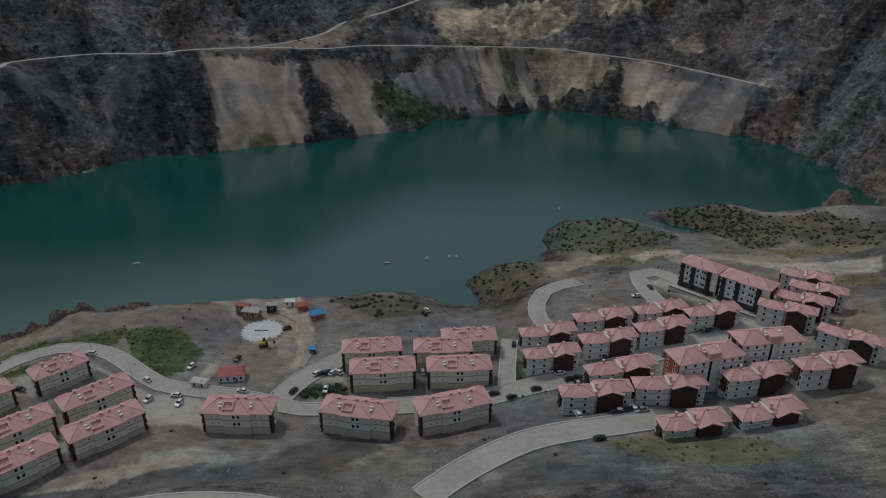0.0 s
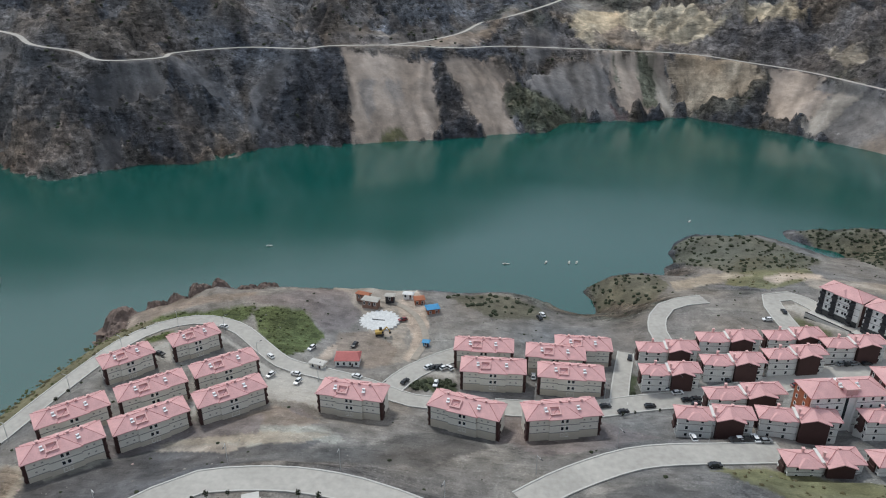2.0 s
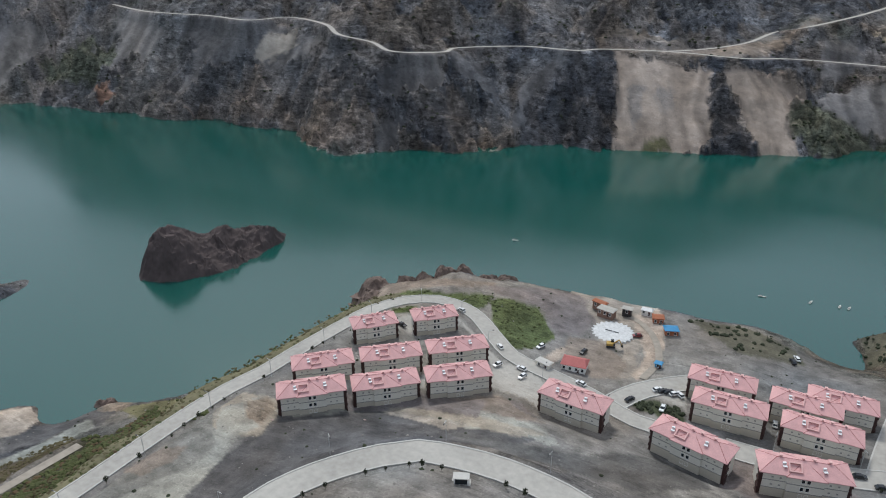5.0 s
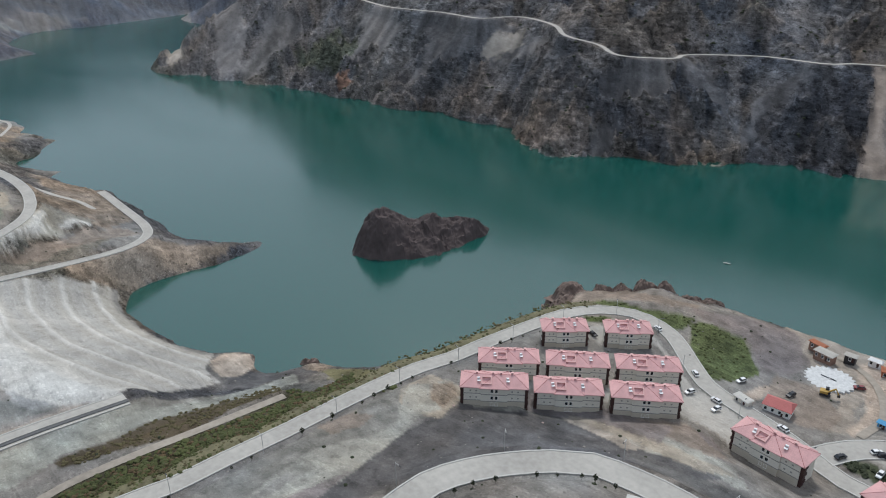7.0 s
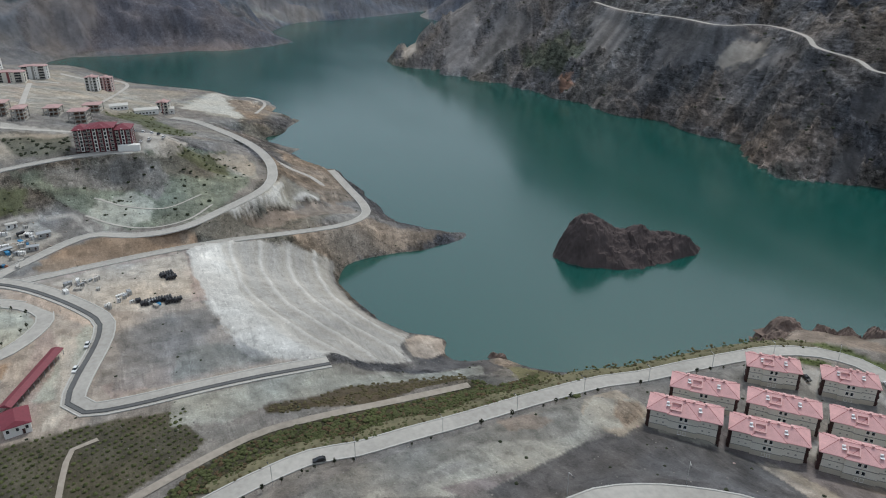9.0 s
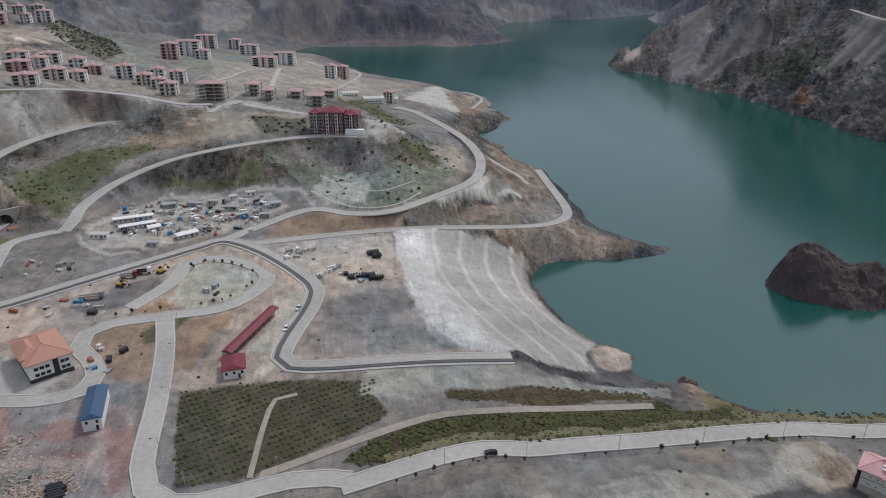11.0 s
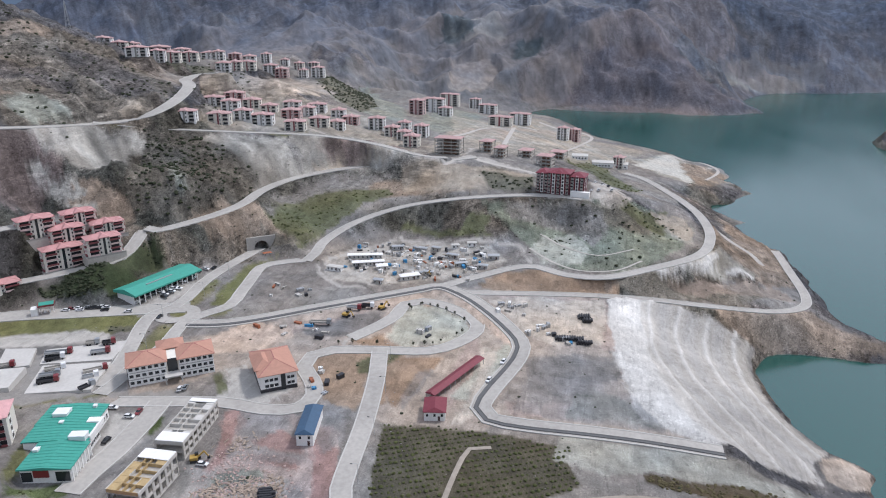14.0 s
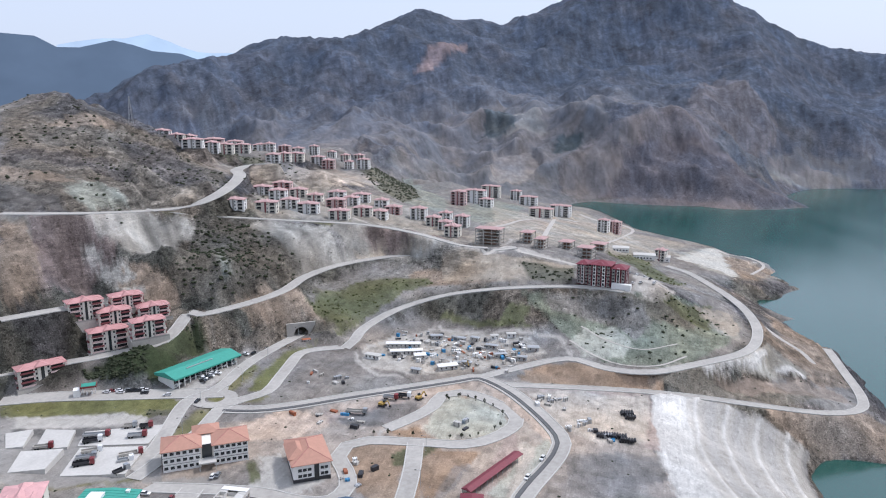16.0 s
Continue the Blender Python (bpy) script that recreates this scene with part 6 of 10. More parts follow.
AREAS.append(('dark_bank', [(-724, 81), (-748, 114), (-734, 117), (-676, 85)]))
AREAS.append(('grey_bank', [(-480, -68), (-481, -40), (-478, -24), (-468, -39), (-468, -62)]))
AREAS.append(('moss', [(-469, -90), (-468, -74), (-446, -78), (-452, -93)]))
AREAS.append(('chalk', [(-523, 39), (-520, 67), (-472, 61), (-487, 49)]))
AREAS.append(('parking', [(-514, -9), (-627, 1), (-528, 16), (-525, 22), (-485, 2), (-490, -6)]))
AREAS.append(('dust_pale', [(-488, -2), (-534, 23), (-492, 14), (-484, 4)]))
AREAS.append(('grass', [(-161, -190), (-172, -172), (-165, -169), (-155, -184)]))
AREAS.append(('median_grass', [(-168, -197), (-187, -204), (-177, -195), (-166, -191), (-162, -191)]))
AREAS.append(('concrete_lot', [(-212, -186), (-218, -175), (-199, -164), (-174, -167), (-173, -170), (-199, -181)]))
AREAS.append(('grass', [(-216, -171), (-217, -167), (-210, -163), (-204, -165), (-211, -167)]))
AREAS.append(('town_ground', [(-814, -178), (-1040, -101), (-899, -30), (-773, 18), (-653, -36), (-633, -86), (-629, -137)]))
AREAS.append(('dust', [(-657, -152), (-840, -121), (-1094, -28), (-999, -22), (-790, -114), (-637, -144)]))
AREAS.append(('dust', [(-821, -125), (-935, -116), (-660, -92), (-646, -98)]))
AREAS.append(('scrub', [(156, 475), (194, 460), (218, 445), (247, 431), (253, 400), (257, 383), (237, 349), (221, 364), (213, 392), (181, 375), (175, 407)]))
AREAS.append(('dust_pale', [(159, 342), (186, 342), (227, 331), (214, 308), (190, 320), (174, 328)]))
AREAS.append(('dry_grass', [(190, 315), (212, 305), (205, 293), (185, 300)]))
AREAS.append(('soil_brown', [(183, 285), (195, 277), (175, 241), (171, 251), (171, 267)]))
AREAS.append(('dry_grass', [(184, 376), (225, 375), (234, 348), (193, 354)]))
AREAS.append(('pale_soil', [(-168, 42), (-175, 89), (-183, 129), (-164, 120), (-163, 83), (-156, 46)]))
AREAS.append(('chalk', [(-159, 57), (-169, 86), (-164, 100), (-162, 115), (-156, 100), (-153, 85), (-152, 69), (-151, 58)]))
AREAS.append(('chalk', [(-181, 135), (-173, 150), (-159, 134), (-160, 125), (-166, 121)]))
AREAS.append(('dark_soil', [(-160, 143), (-152, 149), (-136, 159), (-125, 169), (-106, 165), (-98, 163), (-99, 143), (-111, 133), (-120, 120), (-127, 104), (-131, 88), (-138, 74), (-142, 73), (-147, 88), (-153, 106), (-151, 123)]))
AREAS.append(('chalk', [(-162, 144), (-157, 150), (-139, 162), (-143, 153), (-154, 145)]))
AREAS.append(('dust', [(-133, 167), (-126, 170), (-99, 168), (-95, 171), (-100, 162), (-119, 165)]))
AREAS.append(('mauve_soil', [(-166, 160), (-142, 177), (-121, 184), (-99, 189), (-96, 175), (-124, 174), (-147, 157)]))
AREAS.append(('chip_white', [(-383, 8), (-396, 27), (-326, 28), (-281, 38), (-255, 53), (-255, 45), (-263, 22), (-313, 11)]))
AREAS.append(('dust_pale', [(-360, -52), (-382, 6), (-323, 5), (-316, -17), (-328, -38)]))
AREAS.append(('grey_mud', [(-303, -29), (-310, -9), (-312, 11), (-298, 13), (-291, -5), (-277, -14), (-260, -20), (-265, -25)]))
AREAS.append(('mud_blue', [(-284, -27), (-297, 10), (-271, 25), (-257, 34), (-253, -13), (-256, -30)]))
AREAS.append(('sage_pale', [(-244, -5), (-244, 24), (-248, 51), (-242, 58), (-229, 10), (-230, -4)]))
AREAS.append(('dust_pale', [(-310, -53), (-302, -44), (-262, -44), (-241, -47), (-239, -52), (-276, -49)]))
AREAS.append(('brown_field', [(-288, -90), (-292, -68), (-256, -74), (-245, -78), (-250, -82)]))
AREAS.append(('mud_blue', [(-274, -77), (-281, -69), (-244, -73), (-253, -77)]))
AREAS.append(('gravel_sage', [(-331, -101), (-350, -85), (-335, -66), (-312, -61), (-305, -75), (-308, -98)]))
AREAS.append(('soil_brown', [(-432, 57), (-451, 85), (-437, 93), (-415, 62), (-423, 53)]))
AREAS.append(('brown_field', [(-390, -67), (-406, -41), (-395, -11), (-392, -12), (-381, -62)]))
AREAS.append(('mauve_cliff', [(-371, -371), (-385, -361), (-380, -340), (-371, -323), (-372, -356), (-362, -367)]))
AREAS.append(('concrete_steps', [(-373, -363), (-380, -352), (-377, -345), (-374, -357)]))
AREAS.append(('concrete_steps', [(-375, -352), (-377, -335), (-369, -317), (-370, -335)]))
AREAS.append(('dark_shrub', [(-451, -326), (-481, -303), (-478, -279), (-471, -249), (-427, -245), (-389, -260), (-374, -286), (-380, -298)]))
AREAS.append(('grey_bank', [(-450, -239), (-522, -188), (-525, -160), (-505, -182), (-481, -209), (-458, -226)]))
AREAS.append(('moss', [(-444, -228), (-481, -209), (-504, -163), (-493, -151), (-471, -179), (-435, -191), (-408, -188), (-414, -206)]))
AREAS.append(('sage', [(-418, -288), (-434, -294), (-404, -267), (-395, -267)]))
AREAS.append(('soil_brown', [(-427, 49), (-469, 113), (-449, 125), (-422, 66), (-419, 40)]))
AREAS.append(('chip_white', [(-424, 35), (-431, 45), (-452, 65), (-472, 76), (-473, 79), (-459, 74), (-462, 77), (-447, 67), (-429, 48), (-419, 37)]))
AREAS.append(('chip_white', [(-463, 82), (-472, 97), (-469, 101), (-458, 84)]))
AREAS.append(('concrete_steps', [(-784, 30), (-947, 81), (-874, 86), (-762, 90), (-779, 75), (-773, 47)]))
AREAS.append(('grey_bank', [(-485, -49), (-484, -26), (-478, 1), (-465, 5), (-440, -3), (-469, -17), (-471, -36), (-474, -51)]))
AREAS.append(('gravel_sage', [(-457, -36), (-467, -18), (-436, -4), (-416, -11), (-418, -34), (-442, -45)]))
AREAS.append(('sandy', [(-522, 35), (-529, 61), (-504, 66), (-481, 59), (-507, 46), (-510, 40)]))
AREAS.append(('mauve_soil', [(-150, 61), (-150, 77), (-148, 89), (-143, 76), (-143, 65)]))
AREAS.append(('grey_mud', [(-156, 46), (-159, 57), (-162, 74), (-158, 76), (-154, 61), (-152, 51)]))
AREAS.append(('soil_brown', [(-183, 97), (-182, 108), (-172, 114), (-169, 106), (-172, 96)]))
AREAS.append(('tan_slope', [(-177, 143), (-170, 149), (-163, 145), (-159, 134), (-167, 135)]))
AREAS.append(('soil_brown', [(-151, 199), (-140, 200), (-129, 196), (-134, 189)]))


# ---- mesh helpers ----
def link_mesh(name, verts, faces, material, parent=None, label="", smooth=False):
    me = bpy.data.meshes.new(name)
    me.from_pydata(verts, [], faces)
    me.materials.append(material)
    if smooth:
        me.polygons.foreach_set("use_smooth", [True] * len(me.polygons))
    ob = new(name, me)
    ob.parent = parent
    if label:
        ob["label"] = label
    return ob


def part(name, bm, material, parent, label=""):
    me = bpy.data.meshes.new(name)
    bmesh.ops.recalc_face_normals(bm, faces=bm.faces)
    bm.to_mesh(me)
    bm.free()
    me.materials.append(material)
    ob = new(name, me)
    ob.parent = parent
    if label:
        ob["label"] = label
    return ob


def add_box(bm, x0, x1, y0, y1, z0, z1):
    v = [bm.verts.new(p) for p in ((x0, y0, z0), (x1, y0, z0), (x1, y1, z0), (x0, y1, z0), (x0, y0, z1), (x1, y0, z1), (x1, y1, z1), (x0, y1, z1))]
    for f in ((3, 2, 1, 0), (4, 5, 6, 7), (0, 1, 5, 4), (1, 2, 6, 5), (2, 3, 7, 6), (3, 0, 4, 7)):
        bm.faces.new([v[i] for i in f])
    return v


def boxes(*sizes):
    bm = bmesh.new()
    for s in sizes:
        add_box(bm, *s)
    return bm


def hip_roof(bm, x0, x1, y0, y1, z, rise, thick=0.25, hip=1.0):
    """A hipped roof slab over a rectangle, ridge along its longer side."""
    w, d = x1 - x0, y1 - y0
    cx, cy = (x0 + x1) / 2, (y0 + y1) / 2
    if w >= d:
        k = d / 2 * hip
        r = ((x0 + k, cy), (x1 - k, cy))
    else:
        k = w / 2 * hip
        r = ((cx, y0 + k), (cx, y1 - k))
    b = [bm.verts.new(p) for p in ((x0, y0, z - thick), (x1, y0, z - thick), (x1, y1, z - thick), (x0, y1, z - thick))]
    e = [bm.verts.new(p) for p in ((x0, y0, z), (x1, y0, z), (x1, y1, z), (x0, y1, z))]
    t = [bm.verts.new((*p, z + rise)) for p in r]
    bm.faces.new(b[::-1])
    for i in range(4):
        bm.faces.new((b[i], b[(i + 1) % 4], e[(i + 1) % 4], e[i]))
    if w >= d:
        fs = ((e[0], e[1], t[1], t[0]), (e[1], e[2], t[1]), (e[2], e[3], t[0], t[1]), (e[3], e[0], t[0]))
    else:
        fs = ((e[0], e[1], t[0]), (e[1], e[2], t[1], t[0]), (e[2], e[3], t[1]), (e[3], e[0], t[0], t[1]))
    for f in fs:
        bm.faces.new(f)


def base_empty(name, x, y, z, rz, label, category, group=""):
    ob = new(name)
    ob.matrix_world = pose(x, y, z, 0, 0, rz)
    return tagged(ob, label, category, group)


def inside(x, y, poly):
    p = np.array(poly, float)
    q = np.roll(p, -1, 0)
    c = np.zeros(len(x), bool)
    for (ax, ay), (bx, by) in zip(p, q):
        c ^= ((ay > y) != (by > y)) & (x < (bx - ax) * (y - ay) / (by - ay + 1e-12) + ax)
    return c


# ---- ground: one sheet to the horizon ----
COVER = {"chip_white": (0.56, 0.545, 0.515), "mauve_rock": (0.215, 0.19, 0.18), "wall_grey": (0.185, 0.172, 0.17), "scree_dark": (0.15, 0.145, 0.15), "gully_brown": (0.165, 0.14, 0.125), "scrub_rock": (0.13, 0.12, 0.10), "sage_pale": (0.315, 0.315, 0.28), "dust_pale": (0.46, 0.415, 0.36), "gravel_sage": (0.40, 0.405, 0.35), "mud_blue": (0.235, 0.222, 0.212), "lot_dark": (0.13, 0.125, 0.12), "mud_dark": (0.125, 0.118, 0.112), "rubble_pale": (0.36, 0.33, 0.30), "mauve_soil": (0.20, 0.172, 0.165), "track_sand": (0.46, 0.37, 0.30), "field_tan": (0.235, 0.205, 0.18), "woods_dark": (0.06, 0.075, 0.06), "spur_dark": (0.105, 0.095, 0.10), "spur_tan": (0.215, 0.175, 0.15), "grey_mud": (0.225, 0.21, 0.195), "town_ground": (0.345, 0.315, 0.265), "median_grass": (0.145, 0.145, 0.062), "tan_slope": (0.28, 0.222, 0.172), "mauve_cliff": (0.20, 0.158, 0.145), "sandy": (0.35, 0.30, 0.24), "dark_rock": (0.085, 0.08, 0.085), "sage": (0.24, 0.25, 0.215), "grey_bank": (0.23, 0.22, 0.205), "valley_dust": (0.36, 0.31, 0.265), "hill_rock": (0.18, 0.158, 0.13), "spur_rock": (0.19, 0.155, 0.145), "far_slope": (0.19, 0.18, 0.168), "scar": (0.30, 0.21, 0.18), "pale_soil": (0.225, 0.212, 0.188), "talus": (0.365, 0.295, 0.245), "talus_grey": (0.245, 0.225, 0.215), "talus_pale": (0.40, 0.35, 0.30), "ochre": (0.38, 0.30, 0.22),
         "ochre_pale": (0.44, 0.37, 0.27), "red_rock": (0.16, 0.098, 0.096), "shrub_slope": (0.12, 0.125, 0.09), "soil_brown": (0.25, 0.205, 0.17),
         "moss": (0.108, 0.112, 0.06), "orange_rock": (0.28, 0.16, 0.11), "grass": (0.09, 0.115, 0.04), "dust": (0.34, 0.295, 0.25),
         "chalk": (0.33, 0.315, 0.275), "dry_grass": (0.17, 0.16, 0.085), "scrub": (0.12, 0.115, 0.085), "hedge": (0.046, 0.043, 0.022),
         "hedge_brown": (0.075, 0.058, 0.035), "dark_soil": (0.10, 0.095, 0.095), "rock_fill": (0.43, 0.402, 0.358), "sand": (0.45, 0.37, 0.30),
         "plantation": (0.075, 0.068, 0.045), "pink_dust": (0.365, 0.30, 0.268), "red_earth": (0.30, 0.195, 0.172), "brown_field": (0.30, 0.215, 0.15),
         "green_slope": (0.205, 0.23, 0.18), "dark_bank": (0.18, 0.162, 0.132), "dark_shrub": (0.115, 0.105, 0.088), "pale_cliff": (0.29, 0.272, 0.24),
         "concrete_steps": (0.50, 0.48, 0.43), "yard": (0.40, 0.38, 0.345), "gravel_pale": (0.42, 0.42, 0.38), "dark_green": (0.05, 0.062, 0.03),
         "asphalt_lot": (0.28, 0.265, 0.245), "concrete_lot": (0.45, 0.425, 0.385), "parking": (0.42, 0.395, 0.36)}
az = np.radians(np.concatenate([np.arange(-37, 145, 0.165), np.arange(145, 323, 2.5)]))
rad = np.concatenate([[8, 30, 60, 85], np.geomspace(105, 560, 225), np.arange(562.5, 1000, 2.4), np.geomspace(1004, 1240, 28), np.arange(1246, 1720, 7.5), np.geomspace(1728, 4850, 92)])
ga, gr = np.meshgrid(az, rad, indexing="ij")
gx, gy = (-np.sin(ga) * gr).ravel(), (np.cos(ga) * gr).ravel()
dist = np.hypot(gx, gy)
warp = np.minimum(9, dist * 0.016) + 5 * smooth01(520, 640, dist)
warp_x = gx + (fbm(gx, gy, 16, 4, 91) - 0.5) * warp
warp_y = gy + (fbm(gx, gy, 16, 4, 92) - 0.5) * warp
WARPS = [(warp_x, warp_y)]
for size, share, seed in ((9, 1.1, 93),):
    WARPS.append((gx + (fbm(gx, gy, size, 3, seed) - 0.5) * warp * share, gy + (fbm(gx, gy, size, 3, seed + 1) - 0.5) * warp * share))


def cover_mask(poly):
    """Share of each ground point under a land cover: 0 to 1, with ragged, blended edges."""
    p = np.array(poly, float)
    lo, hi = p.min(0) - 20, p.max(0) + 20
    near = np.where((gx > lo[0]) & (gx < hi[0]) & (gy > lo[1]) & (gy < hi[1]))[0]
    out = np.zeros(len(gx))
    for wx, wy in WARPS:
        out[near] += inside(wx[near], wy[near], poly) / len(WARPS)
    return out


MASKS = [(kind, cover_mask(poly)) for kind, poly in AREAS]
calm = np.zeros(len(gx))
for kind, m in MASKS:
    if kind in ("talus", "talus_grey", "talus_pale", "ochre", "rock_fill", "concrete_steps", "grass", "dust", "green_slope", "moss", "chalk", "scree_dark"):
        calm[m > 0.5] = 1.0
gz, gslope, gully, fine_gully, scree_run, ledge = land(gx, gy, calm)


def mix(colour, k, other):
    k = np.asarray(k)[:, None]
    return colour * (1 - k) + k * np.array(other)[None]


colour = np.repeat(np.array((0.215, 0.198, 0.182))[None], len(gx), 0)
patch, patch2, patch3 = fbm(gx, gy, 70, 5, 60), fbm(gx, gy, 120, 5, 77), fbm(gx, gy, 26, 5, 78)
colour = mix(colour, 0.5 * smooth01(0.53, 0.57, patch3), (0.275, 0.26, 0.235))
colour = mix(colour, 0.5 * smooth01(0.55, 0.6, patch), (0.16, 0.15, 0.142))
steep = smooth01(0.22, 0.5, gslope)
stone = np.repeat(np.array((0.098, 0.1, 0.112))[None], len(gx), 0)
stone = mix(stone, 0.75 * smooth01(0.5, 0.57, patch2), (0.118, 0.11, 0.108))
stone = mix(stone, 0.7 * smooth01(0.53, 0.58, patch), (0.062, 0.063, 0.071))
stone = mix(stone, 0.4 * smooth01(0.56, 0.6, patch3), (0.205, 0.18, 0.16))
stone = mix(stone, 0.5 * smooth01(0.55, 0.6, fbm(gx, gy, 150, 4, 79)), (0.118, 0.116, 0.08))
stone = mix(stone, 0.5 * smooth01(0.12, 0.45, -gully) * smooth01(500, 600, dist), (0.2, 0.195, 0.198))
stone = mix(stone, 0.75 * scree_run, (0.165, 0.16, 0.165))
stone = mix(stone, 0.55 * (1 - scree_run) * smooth01(0.54, 0.6, fbm(gx, gy, 44, 4, 80)), (0.19, 0.15, 0.115))
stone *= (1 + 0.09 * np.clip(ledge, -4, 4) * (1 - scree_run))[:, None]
colour = colour * (1 - steep[:, None]) + stone * steep[:, None]
# far woods: forest tone with blue distance haze put into the colour
hazy_woods = smooth01(1650, 2050, dist + 500 * (patch2 - 0.5)) * smooth01(40, 170, gz + 160 * (patch - 0.5))
# haze painted into the slopes: bluer with range
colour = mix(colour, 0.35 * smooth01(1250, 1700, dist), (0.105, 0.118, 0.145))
colour = mix(colour, 0.88 * hazy_woods, (0.055, 0.073, 0.098))
colour = mix(colour, 0.45 * hazy_woods * smooth01(0.54, 0.6, patch2), (0.105, 0.1, 0.105))
fill_d, _ = near_line(gx, gy, dense(PLAN["shore_fill"], 6), 120)
for kind, m in MASKS:
    colour = mix(colour, (0.6 if kind in ("grey_mud", "town_ground", "wall_grey", "mauve_rock", "spur_tan", "spur_dark", "dark_rock", "scree_dark", "talus_grey", "gully_brown", "red_rock", "field_tan", "mud_blue") else 0.9) * m, COVER[kind])
    if kind == "rock_fill":
        for d0, wide, tone in ((14, 1.3, 0.60), (23, 4, 0.40), (29, 1.3, 0.62), (38, 5, 0.41), (45, 1.4, 0.62), (53, 4, 0.40), (60, 1.3, 0.60), (76, 11, 0.66)):
            ridge = np.exp(-((fill_d + 5 * (patch3 - 0.5) - d0) / wide) ** 2) * m
            colour = mix(colour, 0.75 * ridge, (tone, tone * 0.97, tone * 0.92))
            gz = gz + ridge * (0.9 if tone > 0.55 else -0.5)
        beach = m * (1 - smooth01(4, 8, fill_d))
        colour = mix(colour, 0.8 * beach, (0.19, 0.18, 0.17))
# more blue distance haze, mixed over every land cover
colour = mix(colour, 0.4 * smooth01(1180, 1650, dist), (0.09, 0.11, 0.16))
# far slopes: colour lighter on relief crests, darker in hollows
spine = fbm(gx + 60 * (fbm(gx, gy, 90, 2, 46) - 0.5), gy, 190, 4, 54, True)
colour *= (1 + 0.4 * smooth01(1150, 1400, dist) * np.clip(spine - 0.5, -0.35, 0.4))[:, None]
LOOSE = ("talus", "talus_grey", "talus_pale", "scree_dark")
SMOOTH = ("rock_fill", "chip_white", "asphalt_lot", "parking", "concrete_lot", "concrete_steps", "lot_dark")
even = np.ones(len(gx))
for kind, m in MASKS:
    even[m > 0.5] = 0.34 if kind in LOOSE else (0.12 if kind == "rock_fill" else 0.3) if kind in SMOOTH else 1.0
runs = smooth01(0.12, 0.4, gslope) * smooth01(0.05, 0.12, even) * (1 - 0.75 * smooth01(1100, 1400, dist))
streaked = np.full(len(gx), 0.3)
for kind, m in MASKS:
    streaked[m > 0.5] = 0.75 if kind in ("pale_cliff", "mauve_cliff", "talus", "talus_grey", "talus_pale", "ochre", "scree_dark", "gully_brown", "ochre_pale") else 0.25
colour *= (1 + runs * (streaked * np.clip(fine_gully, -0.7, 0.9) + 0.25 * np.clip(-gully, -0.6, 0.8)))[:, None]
# ridged noise puts the dark of hollows between crags into the colour
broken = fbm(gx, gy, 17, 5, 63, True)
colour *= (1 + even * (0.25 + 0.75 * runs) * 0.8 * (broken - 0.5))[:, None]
colour *= (1 + even * 0.75 * (fbm(gx, gy, 5, 4, 61) - 0.5))[:, None]
hue = (fbm(gx, gy, 34, 5, 95) - 0.5) * even
colour *= np.stack([1 + 0.22 * hue, 1.0 + 0 * hue, 1 - 0.24 * hue], 1)
colour = np.clip(colour, 0.02, 0.8)
na, nr = len(az), len(rad)
i, j = np.meshgrid(np.arange(na), np.arange(nr - 1), indexing="ij")
i2 = (i + 1) % na
quads = np.stack([i * nr + j, i * nr + j + 1, i2 * nr + j + 1, i2 * nr + j], -1).reshape(-1, 4)
me = bpy.data.meshes.new("ground")
me.vertices.add(len(gx))
me.vertices.foreach_set("co", np.stack([gx, gy, gz], 1).astype(np.float32).ravel())
me.loops.add(quads.size)
me.loops.foreach_set("vertex_index", quads.ravel().astype(np.int32))
me.polygons.add(len(quads))
me.polygons.foreach_set("loop_start", np.arange(0, quads.size, 4, dtype=np.int32))
me.polygons.foreach_set("use_smooth", np.ones(len(quads), bool))
me.update(calc_edges=True)
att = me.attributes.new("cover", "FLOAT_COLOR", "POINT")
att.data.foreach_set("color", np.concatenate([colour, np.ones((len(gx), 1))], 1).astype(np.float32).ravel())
blotch = 0.55 + 0.95 * steep
for kind, m in MASKS:
    blotch[m > 0.5] = {"rock_fill": 0.4, "chip_white": 0.5, "pale_cliff": 0.5, "mauve_cliff": 0.8, "asphalt_lot": 0.3, "concrete_lot": 0.3, "parking": 0.3, "grass": 0.9, "talus": 0.3, "talus_grey": 0.45, "talus_pale": 0.3, "scree_dark": 0.6, "dark_rock": 1.5, "mauve_rock": 1.3, "spur_tan": 1.3, "spur_dark": 1.4, "red_rock": 1.2, "shrub_slope": 1.3, "scrub_rock": 1.3, "wall_grey": 1.3, "gully_brown": 1.2, "hill_rock": 1.3, "ochre": 0.7, "tan_slope": 0.85, "dark_bank": 0.9, "green_slope": 0.8, "sage": 0.7, "dark_shrub": 1.2, "grey_bank": 0.9}.get(kind, 0.5)
blotch *= 1 - 0.6 * smooth01(1100, 1500, dist)
me.attributes.new("blotch", "FLOAT", "POINT").data.foreach_set("value", blotch.astype(np.float32))
bedding = steep * (1 - 0.85 * scree_run) * smooth01(420, 560, dist) * (0.75 - 0.75 * smooth01(950, 1250, dist))
for kind, m in MASKS:
    bedding[m > 0.5] *= 0.1 if kind in LOOSE + ("ochre", "pale_cliff") else 1.0
me.attributes.new("ribs", "FLOAT", "POINT").data.foreach_set("value", bedding.astype(np.float32))
me.attributes.new("hazy_woods", "FLOAT", "POINT").data.foreach_set("value", np.clip(hazy_woods + 0.5 * smooth01(1100, 1500, dist), 0, 1).astype(np.float32))
